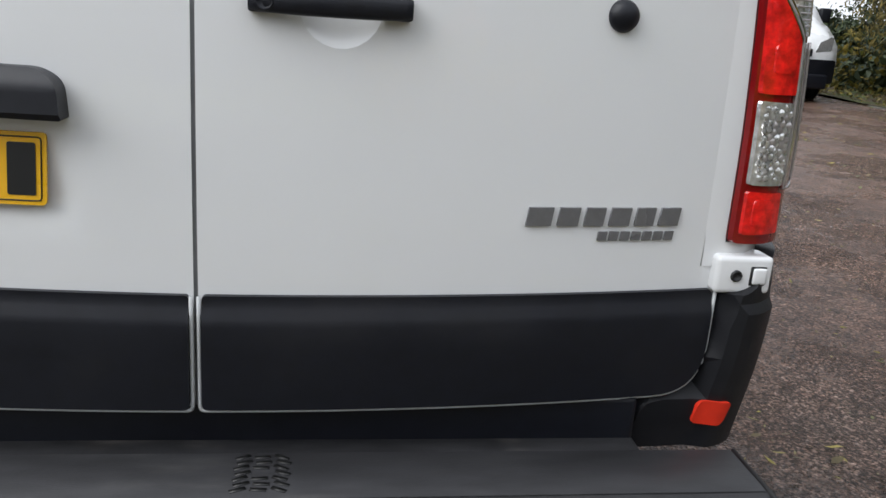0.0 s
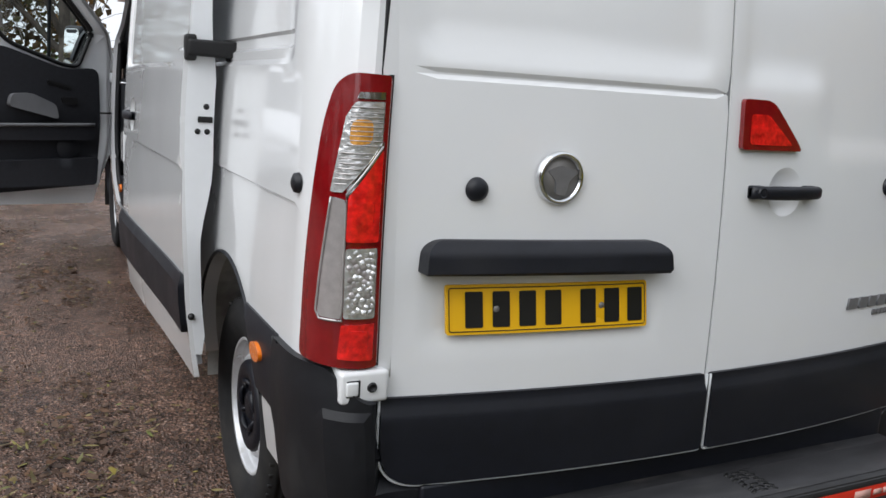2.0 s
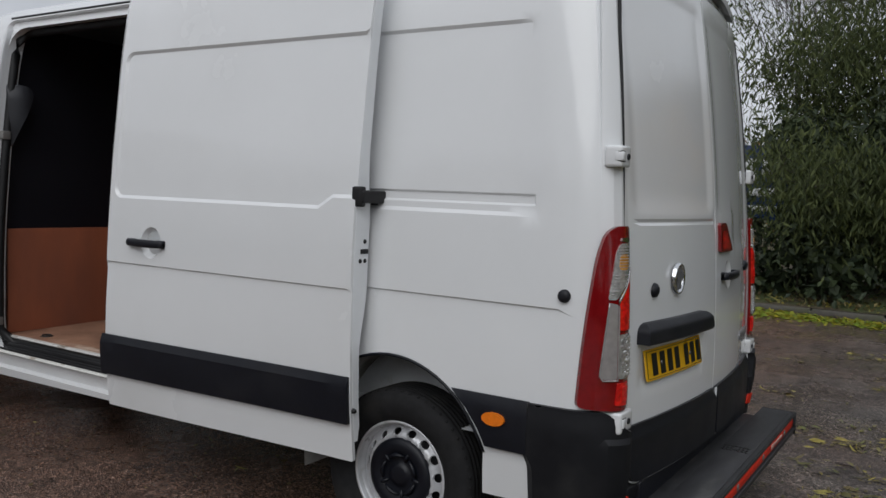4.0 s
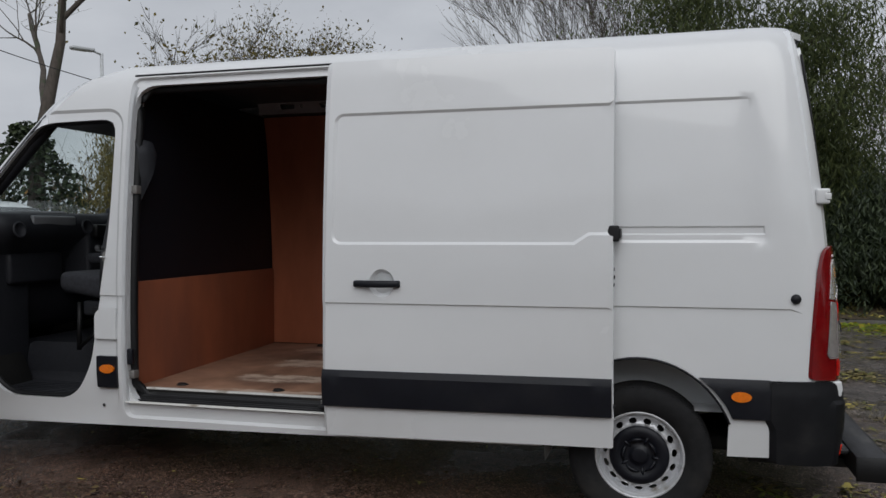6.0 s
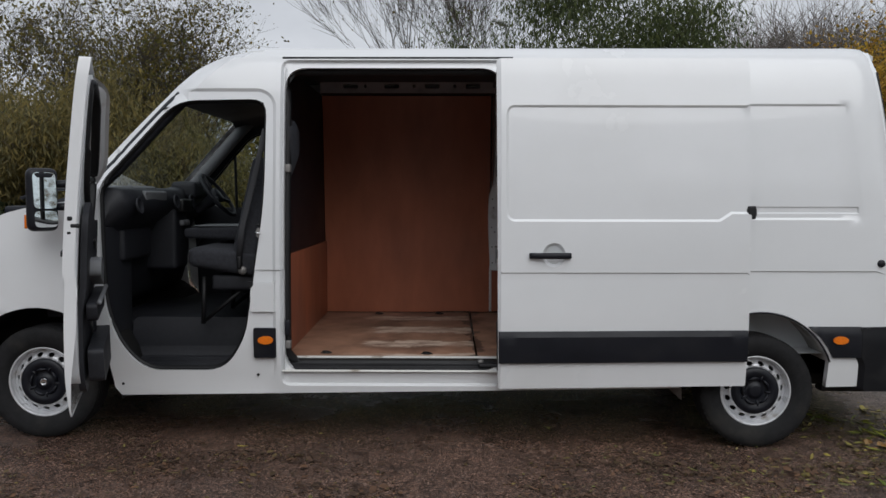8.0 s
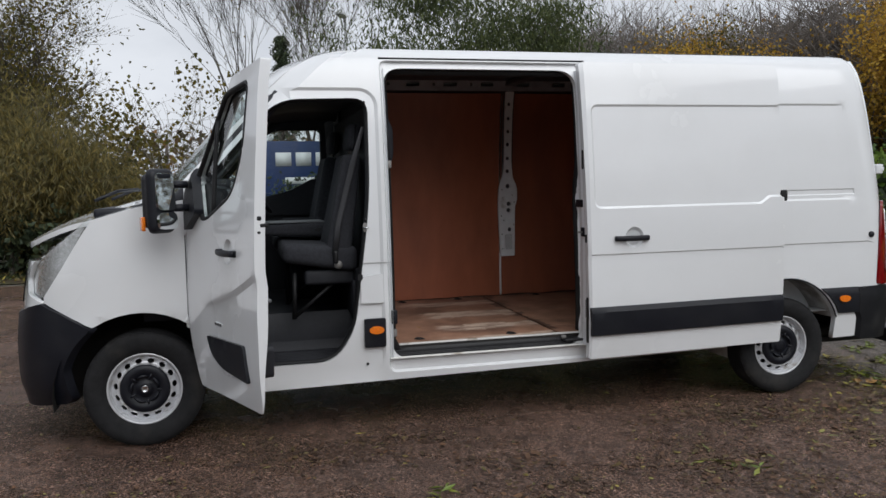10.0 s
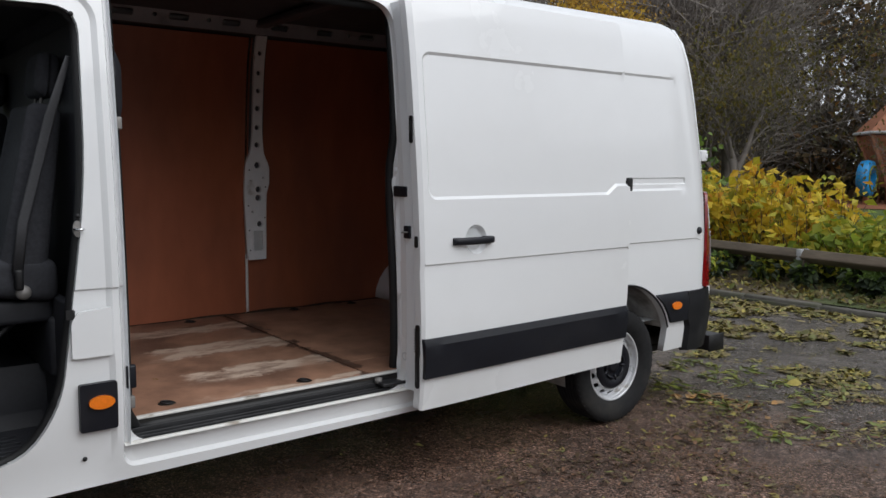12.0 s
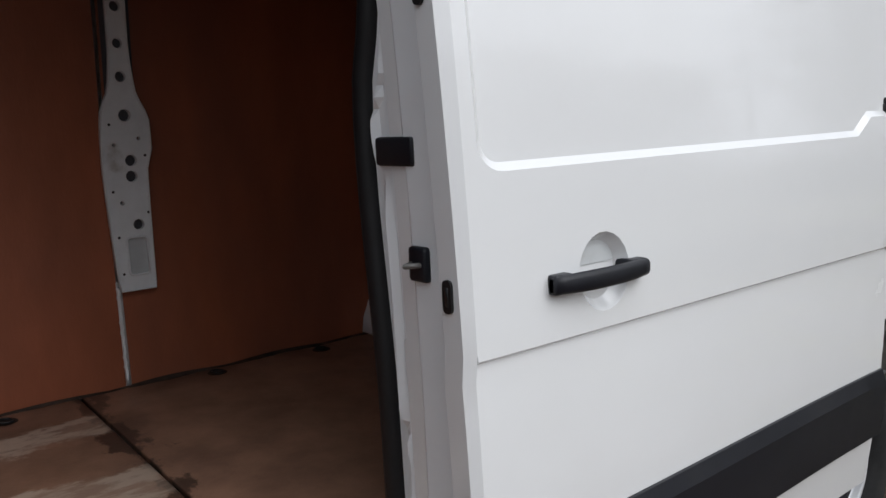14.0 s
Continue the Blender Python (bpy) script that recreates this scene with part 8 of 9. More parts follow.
armrest = sheet(rounded([(4.05, 1.30), (4.55, 1.30), (4.62, 1.44), (4.35, 1.50), (4.15, 1.60), (4.05, 1.60)], 0.04), lambda u, q: skin(u, q, -0.09, 1), step=0.06, out=(-1, 0, 0), rim=(0.05, 0, 0))
part("door_grip", armrest, DASH, van)

# dashboard: a deep curved fascia with a hooded top
dsec = [(5.34, 1.44), (5.10, 1.50), (4.93, 1.545), (4.86, 1.53), (4.83, 1.46), (4.86, 1.38), (4.95, 1.31), (5.00, 1.20), (5.00, 1.08), (5.02, 0.96), (5.06, 0.82), (5.15, 0.75), (5.3, 0.75)]
bm = bmesh.new()
xs = np.linspace(-0.86, 0.92, 31)
rows = []
for x in xs:
    hood = 0.035 * math.exp(-((x - 0.42) / 0.20) ** 2)
    mid = 0.05 * math.exp(-((x - 0.0) / 0.16) ** 2)
    end = 0.05 * ease(abs(x - 0.03), 0.78, 0.9)
    rows.append([bm.verts.new((x, y - (mid + 0.02 * math.exp(-((x + 0.5) / 0.25) ** 2)) * ease(5.1 - y, 0, 0.2) + end, z + hood * ease(z, 1.4, 1.53))) for y, z in dsec])
for a, b in zip(rows, rows[1:]):
    for j in range(len(dsec) - 1):
        bm.faces.new((a[j], b[j], b[j + 1], a[j + 1]))
bm.faces.new(rows[0])
bm.faces.new(rows[-1])
bmesh.ops.recalc_face_normals(bm, faces=bm.faces[:])
dash = part("dashboard", bm, DASH, van, "dark grey plastic dashboard")
part("dash_tray", block(-0.62, 4.90, 1.53, -0.20, 5.10, 1.558, 0.02), DASH_PALE, dash)
part("glovebox", block(-0.70, 4.93, 1.08, -0.22, 5.05, 1.28, 0.025), DASH, dash)
part("centre_console", block(-0.13, 4.79, 0.98, 0.13, 5.02, 1.40, 0.03, 3), DASH, dash)
part("dash_panel", block(-0.62, 4.815, 1.455, -0.22, 4.86, 1.525, 0.018, 3), DASH_PALE, dash, "pale grey fascia panel")
part("radio", block(-0.10, 4.745, 1.38, 0.10, 4.83, 1.47, 0.012), INK, dash)
part("vent", lathe([(0.05, 0.0), (0.055, 0.012), (0.042, 0.014), (0.038, 0.004), (0.0, 0.003)], 24, pose(-0.745, 4.815, 1.43, 80, 0, 0)), DASH, dash)
for x in (-0.17, 0.17):
    part("vent", lathe([(0.05, 0.0), (0.055, 0.012), (0.042, 0.014), (0.038, 0.004), (0.0, 0.003)], 24, pose(x, 4.775, 1.45, 80, 0, 0)), DASH, dash)
for k in range(3):
    part("knob", lathe([(0.022, 0.0), (0.020, 0.022), (0.0, 0.024)], 16, pose(-0.06 + 0.06 * k, 4.78, 1.30, 80, 0, 0)), DASH_PALE, dash)
part("instrument_hood", block(0.24, 4.76, 1.47, 0.60, 4.95, 1.60, 0.04, 3), DASH, dash)
# steering wheel
sw = pose(0.42, 4.65, 1.50, 52, 0, 0)
bm = tube([sw @ Vector((0.19 * math.cos(a), 0.19 * math.sin(a), 0)) for a in np.linspace(0, 2 * math.pi, 41)[:-1]], 0.015, 8, True)
for a in (200, 340, 90):
    tube([sw @ Vector((0, 0, -0.02)), sw @ Vector((0.185 * math.cos(radians(a)), 0.185 * math.sin(radians(a)), 0))], 0.016, 6, bm=bm)
wheel_ob = part("steering_wheel", bm, DASH, van, "black steering wheel")
part("wheel_hub", lathe([(0.0, 0.02), (0.05, 0.018), (0.065, 0.0), (0.05, -0.03), (0.03, -0.2)], 24, sw), DASH, wheel_ob)
part("gear_lever", tube([(0.12, 4.72, 1.12), (0.10, 4.62, 1.28)], [0.012, 0.02], 8), DASH, van)


# seats
def cushion(x0, x1, legs):
    w = x1 - x0
    seat_ob = part("seat", block(x0, 4.04, 0.985, x1, 4.52, 1.150, 0.055, 5), FABRIC, van, "charcoal cloth seat")
    for v in seat_ob.data.vertices:
        k = ease(v.co.y, 4.2, 4.5)
        v.co.z += 0.025 * k + (0.04 * ease(v.co.y, 4.30, 4.50) if v.co.z < 1.06 else 0.0) - 0.012 * math.cos((v.co.x - (x0 + x1) / 2) / w * math.pi)
    part("seat_base", block(x0 + 0.05, 4.06, 0.90, x1 - 0.05, 4.38, 0.995, 0.02), DASH, seat_ob)
    if legs:
        for x in (x0 + 0.10, x1 - 0.10):
            part("leg", tube([(x, 4.44, 0.98), (x, 4.45, 0.68)], 0.015, 8), RUBBER, seat_ob)
            part("strut", tube([(x, 4.44, 0.70), (x, 4.16, 0.93)], 0.013, 8), RUBBER, seat_ob)
        part("rear_box", block(x0 + 0.03, 3.98, 0.68, x1 - 0.03, 4.08, 0.92, 0.02), DASH, seat_ob)
    else:
        part("pedestal", block(x0 + 0.04, 4.05, 0.68, x1 - 0.04, 4.42, 0.92, 0.02), DASH, seat_ob)
    return seat_ob


def backrest(seat_ob, x0, x1, height):
    """A leaning back with side bolsters, narrower at its top, and a headrest on two pins."""
    mid, half = (x0 + x1) / 2, (x1 - x0) / 2 - 0.008
    m = Matrix.Translation((mid, 4.135, 1.08)) @ pose(0, 0, 0, 8, 0, 0)
    bm = block(-half, -0.055, 0.0, half, 0.075, height, 0.045, 4)
    bmesh.ops.bisect_plane(bm, geom=bm.verts[:] + bm.edges[:] + bm.faces[:], plane_co=(-half * 0.6, 0, 0), plane_no=(1, 0, 0))
    bmesh.ops.bisect_plane(bm, geom=bm.verts[:] + bm.edges[:] + bm.faces[:], plane_co=(half * 0.6, 0, 0), plane_no=(1, 0, 0))
    for v in bm.verts:
        k = v.co.z / height
        v.co.x *= 1 - 0.20 * ease(k, 0.45, 1.0)
        if v.co.y > 0:
            v.co.y += 0.022 * ease(abs(v.co.x), half * 0.5, half * 0.85) + 0.02 * (1 - k) - 0.02 * k
    bmesh.ops.transform(bm, matrix=m, verts=bm.verts[:])
    back = part("backrest", bm, FABRIC, seat_ob)
    head = block(-0.125, -0.045, height + 0.03, 0.125, 0.040, height + 0.205, 0.045, 5)
    for v in head.verts:
        v.co.x *= 1 - 0.18 * ease(v.co.z, height + 0.08, height + 0.205)
    bmesh.ops.transform(head, matrix=m, verts=head.verts[:])
    part("headrest", head, FABRIC, seat_ob)
    for d in (-0.05, 0.05):
        part("headrest_pin", tube([m @ Vector((d, 0, height - 0.03)), m @ Vector((d, 0, height + 0.06))], 0.006, 6), STEEL, back)


bench = cushion(-0.76, 0.16, True)
backrest(bench, -0.76, -0.30, 0.66)
# the middle back is folded flat onto its cushion
flap = block(-0.285, 4.15, 1.185, 0.15, 4.69, 1.285, 0.03, 4)
for v in flap.verts:
    v.co.z -= 0.012 * ease(v.co.y, 4.5, 4.69) if v.co.z > 1.25 else -0.02 * ease(v.co.y, 4.45, 4.69)
part("folded_backrest", flap, FABRIC, bench, "middle seat back folded down as a table")
part("table_top", block(-0.255, 4.19, 1.284, 0.12, 4.64, 1.291, 0.006), DASH_PALE, bench, "grey plastic table top")
part("fold_latch", slab(disc2(4.245, 1.235, 0.022, 0.012, 16), lambda y, z, off: Vector((-0.285 - off, y, z)), 0.006, (-1, 0, 0), 0.01, 0.002), RUBBER, bench)
driver = cushion(0.30, 0.82, False)
backrest(driver, 0.30, 0.82, 0.68)
part("armrest", block(0.24, 4.16, 1.24, 0.295, 4.46, 1.30, 0.02), FABRIC, driver)
part("seat_belt", tube([(-0.85, 4.00, 1.90), (-0.80, 4.06, 1.68), (-0.785, 4.165, 1.29), (-0.775, 4.19, 1.10)], 0.019, 8, flat=0.15), BELT, van, "grey seat belt")
part("belt_buckle", block(-0.79, 4.17, 1.04, -0.745, 4.20, 1.12, 0.01), RUBBER, van)
part("recliner", lathe([(0.0, 0.016), (0.022, 0.014), (0.028, 0.0)], 16, pose(-0.765, 4.17, 1.03, 0, -90, 0)), STEEL, bench)
# striker loop on the pillar for the cab door's latch
part("striker_plate", slab(disc2(4.02, 1.273, 0.016, 0.030, 16), lambda y, z, off: skin(y, z, off - 0.022), 0.004, (-1, 0, 0), 0.01, 0.001), STEEL, van)
part("striker_loop", tube([skin(y, 1.273, o) for y, o in ((4.010, -0.02), (4.008, 0.012), (4.018, 0.022), (4.030, 0.012), (4.032, -0.02))], 0.005, 8), CHROME, van)

# ---- passenger door, standing open ----
CDOOR = rounded([(4.935, 0.40), (4.02, 0.425), (3.998, 0.49), (3.992, 0.70), (4.012, 1.30), (4.062, 2.165), (4.22, 2.14), (4.56, 2.10), (5.035, 1.575), (5.075, 1.45), (5.075, 0.80), (5.0, 0.60)],
                [0.03, 0.02, 0.05, 0.2, 0.4, 0.012, 0.08, 0.14, 0.05, 0.05, 0.10, 0.1], 5)
CWIN = rounded([(4.19, 2.065), (4.54, 2.025), (4.915, 1.60), (4.82, 1.36), (4.72, 1.365), (4.33, 1.50), (4.21, 1.72)], [0.06, 0.10, 0.05, 0.04, 0.05, 0.10, 0.10], 5)


def door_crease(u):
    """The pressed line that rises towards the door's rear edge."""
    return 0.90 + 0.22 * (max(0.0, 4.86 - u) / 0.84) ** 1.6


def cdoor_skin(u, q):
    off = 0.0
    k = ramp(door_crease(u) - q, 0.0, 0.035) * ramp(4.84 - u, 0.0, 0.22)
    off -= 0.012 * k * (1 - 0.5 * ease(door_crease(u) - q, 0.05, 0.30))
    off -= 0.022 * (1 - ramp(math.hypot(u - 4.38, q - 1.205), 0.05, 0.066))
    return skin(u, q, off + 0.004)


dlines = [[(u, door_crease(u) - d) for u in np.linspace(4.04, 4.82, 22)] for d in (0.0, 0.018, 0.035)]
dlines += [disc2(4.38, 1.205, r, n=20) + [(4.38 + r, 1.205)] for r in (0.035, 0.05, 0.066)]
cdoor = part("passenger_door", swing(sheet(CDOOR, cdoor_skin, [CWIN], dlines, 0.05, (-1, 0, 0), rim=lambda p: (0.006 + 0.049 * ramp(p.z, 0.44, 0.85), 0, 0))), PAINT, van, "white passenger door, standing open")
INNER = rounded([(4.96, 0.50), (4.12, 0.56), (4.06, 0.75), (4.10, 1.35), (4.13, 2.05), (4.20, 2.10), (4.56, 2.07), (5.02, 1.56), (5.03, 0.85), (4.98, 0.62)], 0.06, 4)
part("inner_frame", swing(sheet(INNER, lambda u, q: skin(u, q, -0.055), [CWIN], (), 0.07, (1, 0, 0), rim=(-0.045, 0, 0))), INNER_PAINT, cdoor)
part("inner_seal", swing(tube([skin(u, q, -0.060) for u, q in resample(CWIN, 0.05)], 0.024, 8, True, flat=0.6)), RUBBER, cdoor)
LINER = rounded([(4.93, 0.54), (4.18, 0.50), (4.13, 0.62), (4.13, 1.40), (4.30, 1.47), (4.72, 1.335), (4.95, 1.36), (4.97, 0.90)], 0.07, 4)
liner = part("door_lining", swing(sheet(LINER, lambda u, q: skin(u, q, -0.075 - 0.02 * ease(q, 0.9, 1.05)), step=0.06, out=(1, 0, 0), rim=(-0.03, 0, 0))), DASH, cdoor, "dark grey moulded door lining")
for z0, z1, d in ((0.55, 0.72, 0.075), (0.86, 0.95, 0.05)):
    poc = sheet(rounded([(4.90, z0), (4.22, z0), (4.20, z1), (4.92, z1 + 0.02)], 0.03), lambda u, q, d=d: skin(u, q, -0.09 - d), step=0.07, out=(1, 0, 0), rim=(-d, 0, 0))
    part("door_pocket", swing(poc), DASH, liner)
grip = sheet(rounded([(4.66, 1.00), (4.34, 1.08), (4.36, 1.16), (4.48, 1.17), (4.64, 1.10)], 0.03, 4), lambda u, q: skin(u, q, -0.15), step=0.04, out=(1, 0, 0), rim=(-0.06, 0, 0))
part("armrest", swing(grip), DASH_PALE, liner, "grey moulded armrest")
part("inner_handle", swing(slab(rounded([(4.80, 1.10), (4.70, 1.11), (4.69, 1.15), (4.80, 1.15)], 0.015, 4), lambda u, q, off: skin(u, q, -0.098 - off), 0.012, (1, 0, 0), 0.03)), RUBBER, liner)
part("switch_panel", swing(slab(rounded([(4.76, 1.20), (4.60, 1.235), (4.60, 1.26), (4.76, 1.225)], 0.01, 3), lambda u, q, off: skin(u, q, -0.098 - off), 0.008, (1, 0, 0), 0.03)), INK, liner)
part("pocket_lip", swing(tube([skin(u, 0.955 + 0.02 * (u - 4.2), -0.15) for u in np.linspace(4.20, 4.90, 12)], 0.012, 8)), DASH_PALE, liner)
part("speaker", swing(lathe([(0.0, 0.012), (0.07, 0.010), (0.08, 0.0)], 28, Matrix.Translation(skin(4.74, 0.80, -0.09)) @ pose(0, 0, 0, 0, 90, 0))), DASH, liner)
part("window_pane", swing(sheet(CWIN, lambda u, q: skin(u, q, -0.022), step=0.15, out=(-1, 0, 0))), GLASS, cdoor).visible_shadow = False
part("window_seal", swing(tube([skin(u, q, -0.006) for u, q in resample(CWIN, 0.05)], 0.015, 6, True)), RUBBER, cdoor)
part("window_bar", swing(tube([skin(4.645, q, -0.01) for q in np.linspace(1.37, 1.90, 7)], 0.013, 6)), RUBBER, cdoor)
part("lower_trim", swing(slab(rounded([(4.72, 0.725), (4.175, 0.745), (4.125, 0.56), (4.50, 0.575), (4.66, 0.635)], [0.02, 0.02, 0.02, 0.10, 0.05]), lambda u, q, off: skin(u, q, off), 0.014, (-1, 0, 0))), PLASTIC, cdoor, "black plastic door trim")
hm = bar_handle(cdoor, skin(4.38, 1.20, 0.0), (0, -1, 0), (-1, 0, 0), 0.245, 1)
hb2 = bmesh.new()
hb2.from_mesh(hm.data)
swing(hb2).to_mesh(hm.data)
hb2.free()
for u, q in ((4.026, 1.385), (4.026, 1.315), (4.026, 1.35)):
    c = skin(u, q, -0.02 if q != 1.35 else -0.035)
    part("latch_bolt", swing(block(c.x - 0.012, c.y - 0.012, q - 0.011, c.x + 0.012 + (0.02 if q == 1.35 else 0), c.y + 0.004, q + 0.011, 0.0075, 3)), RUBBER, cdoor)
for k in range(4):
    a = 4.60 - 0.028 * k
    part("chrome_mark", swing(slab(box2(a, 0.795, a + 0.018, 0.812, 0.002), lambda u, q, off: skin(u, q, off - 0.006), 0.004, (-1, 0, 0), 0.02, 0.001)), CHROME, cdoor)
for q in (0.75, 1.30):
    part("hinge", block(-0.985, 5.02, q - 0.035, -0.91, 5.10, q + 0.035, 0.012), INNER_PAINT, cdoor)
part("check_strap", tube([(-0.93, 5.0, 1.05), (-1.06, 4.93, 1.05)], 0.014, 6, flat=0.5), DARK_METAL, cdoor)
# mirror on two arms
foot = slab(rounded([(4.99, 1.29), (4.80, 1.40), (4.86, 1.56), (4.94, 1.66), (5.01, 1.58)], 0.03), lambda u, q, off: skin(u, q, off), 0.045, (-1, 0, 0), 0.04, 0.01)
mirror = part("door_mirror", swing(foot), PLASTIC, cdoor, "large black door mirror")
MC = Vector((-1.180, 4.925, 1.475))
house = block(MC.x - 0.084, MC.y - 0.05, MC.z - 0.185, MC.x + 0.084, MC.y + 0.085, MC.z + 0.175, 0.05, 5)
for v in house.verts:
    if v.co.y > MC.y + 0.02:
        v.co.x += (MC.x - v.co.x) * 0.25
        v.co.z += (MC.z - v.co.z) * 0.15
HEAD = Matrix.Translation(MC) @ pose(0, 0, 0, 0, 0, 25) @ Matrix.Translation(-MC)
bmesh.ops.transform(house, matrix=HEAD, verts=house.verts[:])
part("mirror_housing", swing(house), PLASTIC, mirror)
for q in (1.43, 1.56):
    part("mirror_arm", swing(tube([(-1.02, 4.92, q), (-1.12, 4.935, q)], 0.022, 8)), PLASTIC, mirror)
for z0, z1 in ((-0.055, 0.150), (-0.160, -0.068)):
    pane = sheet(box2(MC.x - 0.062, MC.z + z0, MC.x + 0.062, MC.z + z1, 0.03, 5), lambda x, z: Vector((x, MC.y - 0.062 + 0.10 * (z - MC.z), z)), step=0.05, out=(0, -1, 0), rim=(0, 0.02, 0))
    bmesh.ops.transform(pane, matrix=HEAD, verts=pane.verts[:])
    part("mirror_glass", swing(pane), MIRROR, mirror)
part("indicator", swing(block(MC.x - 0.094, MC.y + 0.01, MC.z - 0.17, MC.x - 0.074, MC.y + 0.07, MC.z - 0.09, 0.008)), AMBER, mirror)


# ---- fallen leaves and grit on the tarmac ----
CRUMBS = shade("brown_leaf_crumbs", (0.105, 0.068, 0.048), 0.8, vary=0.3, scale=40, islands=[(0.3, 0.28, 0.27), (0.9, 0.8, 0.7), (0.5, 0.45, 0.42), (1.5, 1.2, 0.9), (0.4, 0.33, 0.3), (1.1, 1.2, 0.6)])


LITTER_BROWN = shade("brown_fallen_leaves", (0.20, 0.14, 0.075), 0.6, vary=0.3, scale=40, islands=[(0.3, 0.28, 0.3), (0.9, 0.8, 0.7), (1.3, 1.0, 0.6), (0.5, 0.45, 0.42), (1.7, 1.5, 1.2), (1.5, 0.95, 0.3)])


def scatter_leaves(name, label, seed, spots, count, size, flat=0.25, mat=LITTER, lo=-0.5):
    rng = random.Random(seed)
    verts, faces = [], []
    for k in range(count):
        while True:
            x, y, s, w = spots(rng)
            if noise.noise(Vector((x * 1.2, y * 1.2, 7.0))) + 0.7 * noise.noise(Vector((x * 3.7, y * 3.7, 2.0))) < rng.uniform(lo, 0.55):
                continue
            if -0.2 < x - CX + 1.02 < 2.2 and 0.5 < y < 6.0 and rng.random() < 0.6:
                continue
            break
        z = ground_z(x, y) + rng.uniform(0.003, 0.016)
        a = rng.uniform(0, 6.283)
        ln = size * s * rng.uniform(0.55, 1.35)
        wd = ln * w * rng.uniform(0.7, 1.3)
        c, d = math.cos(a), math.sin(a)
        t1, t2, bend = rng.gauss(0, flat), rng.gauss(0, flat), rng.uniform(-0.2, 0.3)
        prof = ((0.0, 0.05), (0.3, 0.42), (0.62, 0.36), (1.0, 0.02))
        b = len(verts)
        for u, h in prof:
            for sgn in (-1, 1):
                px, py = (u - 0.5) * ln, sgn * h * wd
                pz = max(0.0, (u - 0.5) * ln * t1 * 0.5 + sgn * h * wd * t2 + bend * ln * (u - 0.5) ** 2 + abs(h) * wd * 0.3)
                verts.append((x + px * c - py * d, y + px * d + py * c, z + pz))
        for i in range(3):
            q = b + 2 * i
            faces.append((q, q + 1, q + 3, q + 2))
    ob = raw_part(name, verts, faces, mat)
    return tagged(ob, label, "leaves", "", "stuff")


def drift(rng):
    """Thick near the kerb and behind the van, thin elsewhere."""
    r = rng.random()
    if r < 0.34:
        x, y = rng.uniform(-6, 7.5), -3.6 + abs(rng.gauss(0, 0.9))
    elif r < 0.66:
        x, y = rng.gauss(-1.0, 1.2), rng.gauss(-1.3, 0.9)
    elif r < 0.78:
        x, y = 8.6 - abs(rng.gauss(0, 0.8)), rng.uniform(-3.6, 14)
    elif r < 0.81:
        x, y = rng.gauss(-1.9, 0.8), rng.gauss(0.6, 0.9)
    else:
        x, y = rng.uniform(-7.5, 7.5), rng.uniform(-3.5, 9)
    return x, y, 1.0, rng.choice((0.14, 0.17, 0.2, 0.26, 0.45))


scatter_leaves("fallen_leaves", "yellow-green and brown leaves fallen on tarmac", 3, drift, 9500, 0.054, 0.4, LITTER, -0.05)
scatter_leaves("leaf_crumbs", "small brown leaf crumbs and seeds on tarmac", 8, lambda r: (r.uniform(-7, 7.5), r.uniform(-3.5, 8), 1.0, r.choice((0.3, 0.6))), 9000, 0.022)
scatter_leaves("leaf_crumbs", "small brown leaf crumbs beside the van", 18, lambda r: (r.gauss(-2.8, 1.3), r.uniform(-1, 6.5), 1.0, r.choice((0.3, 0.6))), 22000, 0.024, 0.4, CRUMBS)
scatter_leaves("leaf_crumbs", "dark wet leaf fragments trodden into the tarmac", 52, lambda r: (r.uniform(-5.2, -1.2), r.uniform(-0.8, 6.0), 1.0, r.choice((0.2, 0.4, 0.6))), 4500, 0.042, 0.5, CRUMBS, -0.2)
scatter_leaves("fallen_leaves", "olive and brown leaves drifted behind the van", 23, lambda r: (r.uniform(-4.5, 6.5), r.gauss(-2.2, 1.0), 1.0, r.choice((0.13, 0.16, 0.2, 0.26, 0.45))), 19000, 0.070, 0.4, LITTER, 0.08)

scatter_leaves("fallen_leaves", "wet yellow-green leaves drifted towards the kerb", 41, lambda r: (r.uniform(-4.8, 1.2), r.gauss(-2.3, 0.8), 1.0, r.choice((0.13, 0.16, 0.2, 0.28, 0.5))), 18000, 0.085, 0.6, LITTER, 0.08)
scatter_leaves("fallen_leaves", "pale olive leaves banked along the concrete edging", 47, lambda r: (r.uniform(-7.0, 8.0), -3.58 + abs(r.gauss(0, 0.30)), 1.0, r.choice((0.14, 0.18, 0.24, 0.4))), 12000, 0.085, 0.6, LITTER, -0.6)

scatter_leaves("fallen_leaves", "brown and yellow leaves heaped under the bumper corner", 61, lambda r: (r.gauss(-1.05, 0.22), r.gauss(0.12, 0.12), 1.0, r.choice((0.25, 0.4, 0.5))), 90, 0.07, 0.6, LITTER_BROWN, -0.9)

scatter_leaves("fallen_leaves", "yellow-green leaves banked under the willow", 66, lambda r: (8.58 - abs(r.gauss(0, 0.55)), r.uniform(-3.5, 5.0), 1.0, r.choice((0.2, 0.3, 0.5))), 5000, 0.09, 0.5, LEAF_LIME, -0.5)


def bank(rng):
    if rng.random() < 0.6:
        x, y = rng.uniform(-7, 8), -3.75 - abs(rng.gauss(0, 0.5))
    else:
        x, y = 8.8 + abs(rng.gauss(0, 0.9)), rng.uniform(-3.6, 14)
    return x, y, 1.0, rng.choice((0.3, 0.5, 0.6))


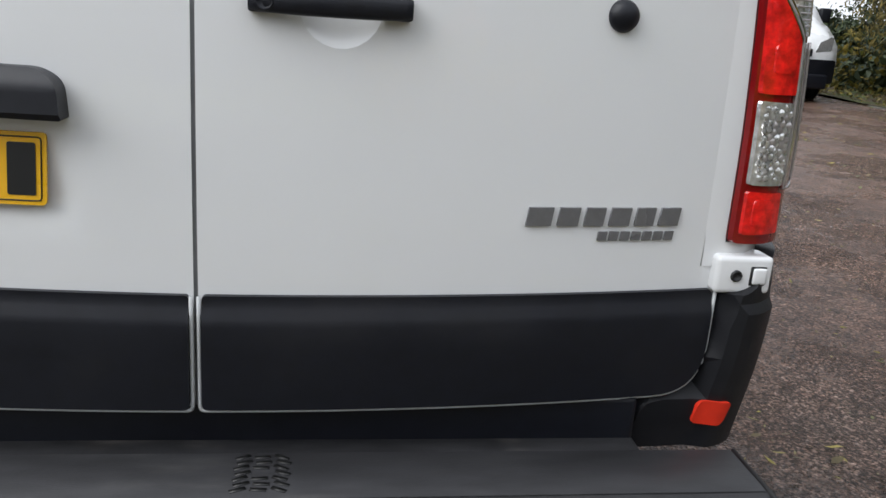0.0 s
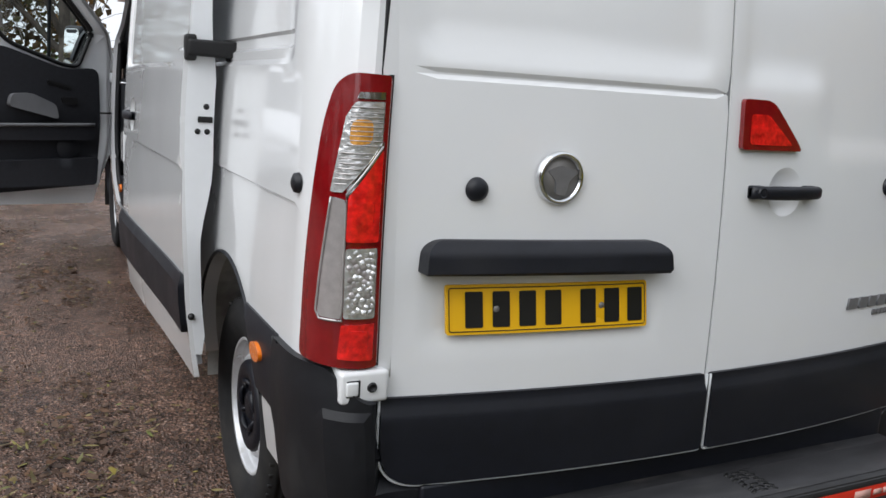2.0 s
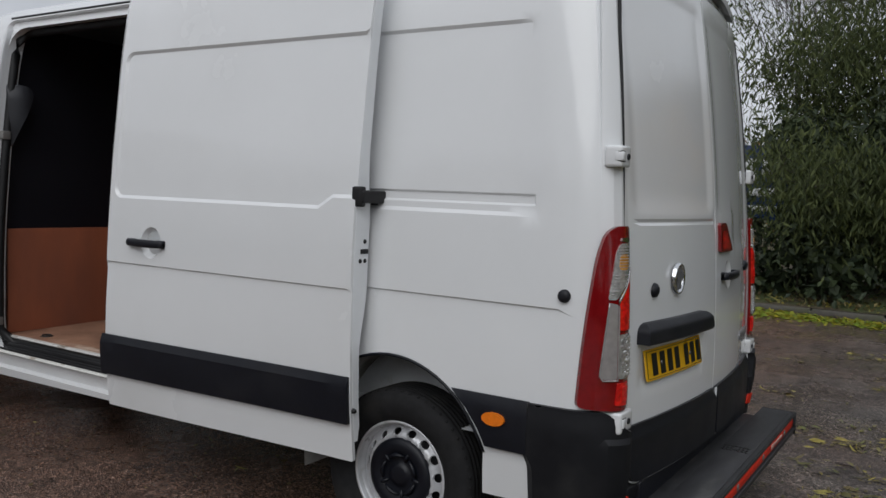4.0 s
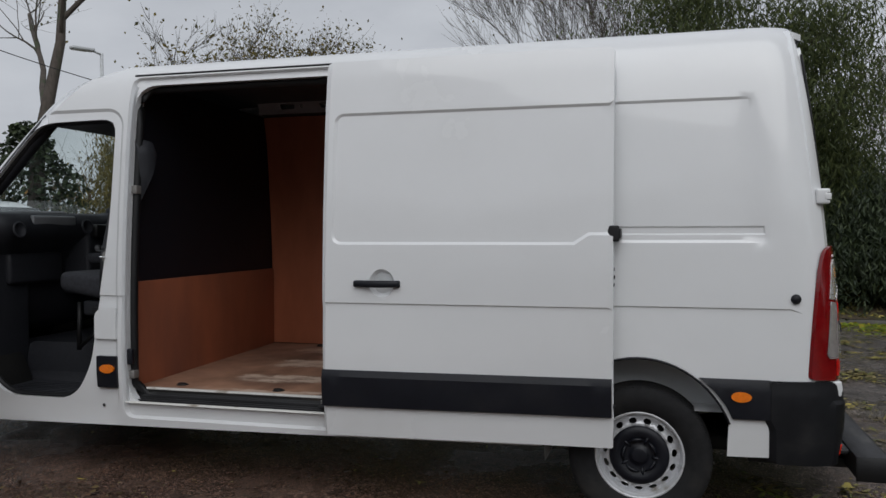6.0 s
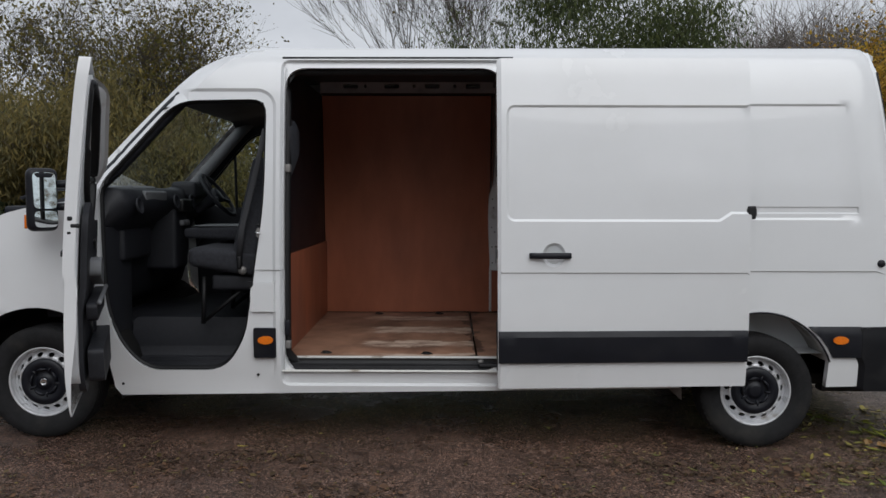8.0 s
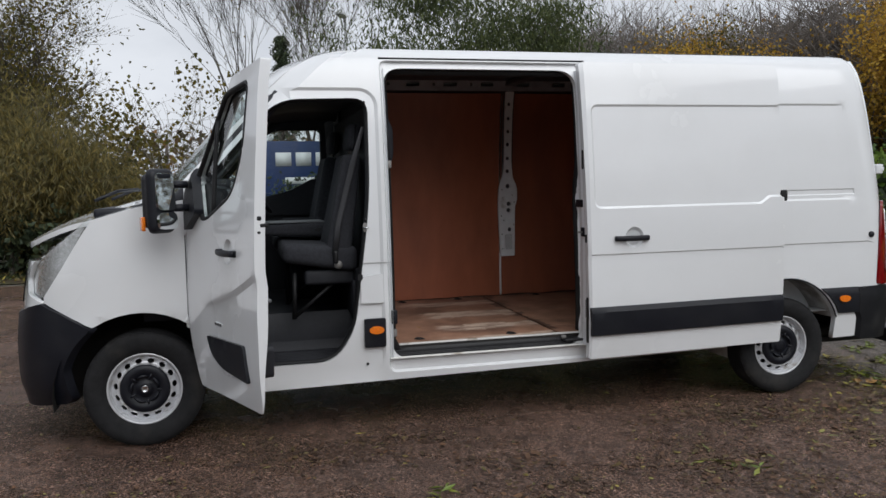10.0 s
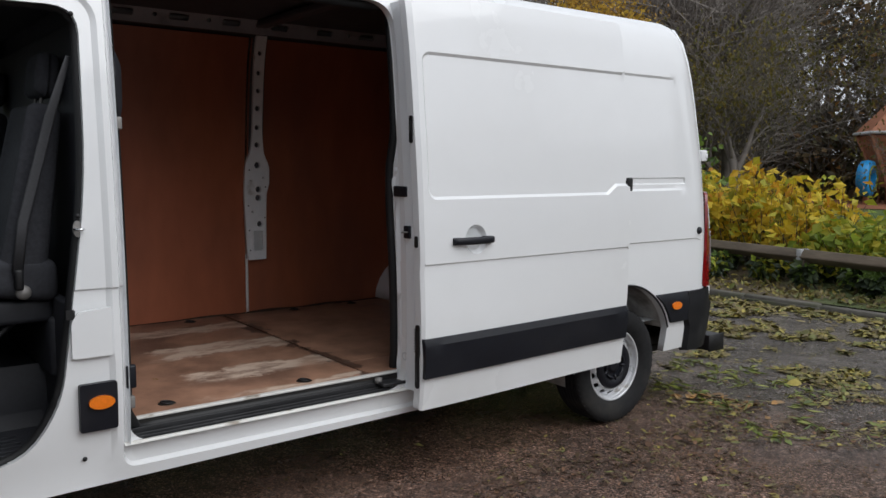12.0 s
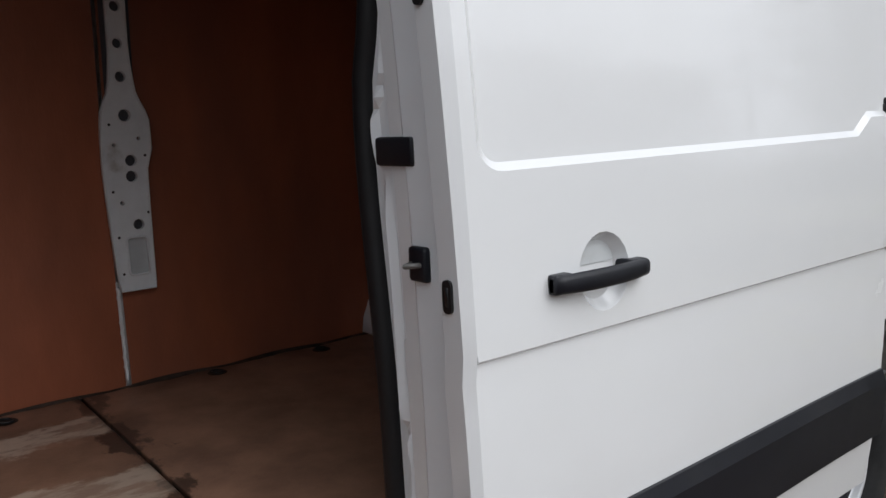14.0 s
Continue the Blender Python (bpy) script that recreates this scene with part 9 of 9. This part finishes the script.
def on_verge(seed, count):
    rng = random.Random(seed)
    hp = Heap()
    for k in range(count):
        x, y, _, w = bank(rng)
        p = Vector((x, y, verge_z(x, y) + rng.uniform(0.005, 0.04)))
        hp.leaf(p, 0.09 * rng.uniform(0.6, 1.3), 0.09 * w, rng, -0.2)
    return tagged(raw_part("verge_leaves", hp.v, hp.f, LITTER, smooth=False), "drifts of yellow and brown leaves on the verge", "leaves", "", "stuff")


on_verge(12, 6500)
FRESH = shade("fresh_willow_leaves", (0.145, 0.165, 0.038), 0.45, vary=0.25, scale=6, islands=[(0.5, 0.6, 0.5), (1, 1, 0.9), (1.5, 1.35, 0.8), (0.8, 1.0, 0.8)])
# sprigs of fresh willow leaves torn down by the wind
rng_t = random.Random(31)
for k, (x, y) in enumerate(((-1.55, 0.42), (-1.75, 0.15), (-0.75, -0.75), (-0.35, -0.55), (0.2, -0.7), (-2.3, 3.9), (-2.2, 2.3), (-2.9, 4.3), (-1.3, -0.4), (0.9, -1.1), (-3.0, 0.9), (-0.95, -0.36), (-0.82, -0.5), (-0.62, -0.40), (-0.5, -0.6), (-0.36, -0.34), (-1.12, -0.55), (-0.72, -0.3), (0.12, -0.46), (-1.5, -0.2), (-1.7, 0.55), (-0.70, 0.10), (-0.66, 0.17), (-0.62, 0.08), (-0.96, 0.20), (-1.15, 0.25), (-0.32, 0.22))):
    sp = thing("fallen_sprig", "torn green sprig lying on the tarmac", "twig", "sprigs on the tarmac", at=(x, y, ground_z(x, y)), turn=rng_t.uniform(0, 360))
    ln = rng_t.uniform(0.18, 0.34)
    pts = [Vector((ln * (t - 0.5), 0.05 * math.sin(3 * t + k), 0.012 + 0.02 * t)) for t in np.linspace(0, 1, 7)]
    part("stem", tube(pts, 0.0025, 5), LEAF_OLIVE, sp)
    hp = Heap()
    for p in pts[1:]:
        for j in range(3):
            hp.leaf(p + Vector((0, 0, 0.01)), rng_t.uniform(0.07, 0.125), rng_t.uniform(0.018, 0.036), rng_t, -0.15)
    hp.v = [(a, b, 0.006 + 0.035 * ease(c, 0.0, 0.08)) for a, b, c in hp.v]
    raw_part("leaves", hp.v, hp.f, FRESH, sp, smooth=False)
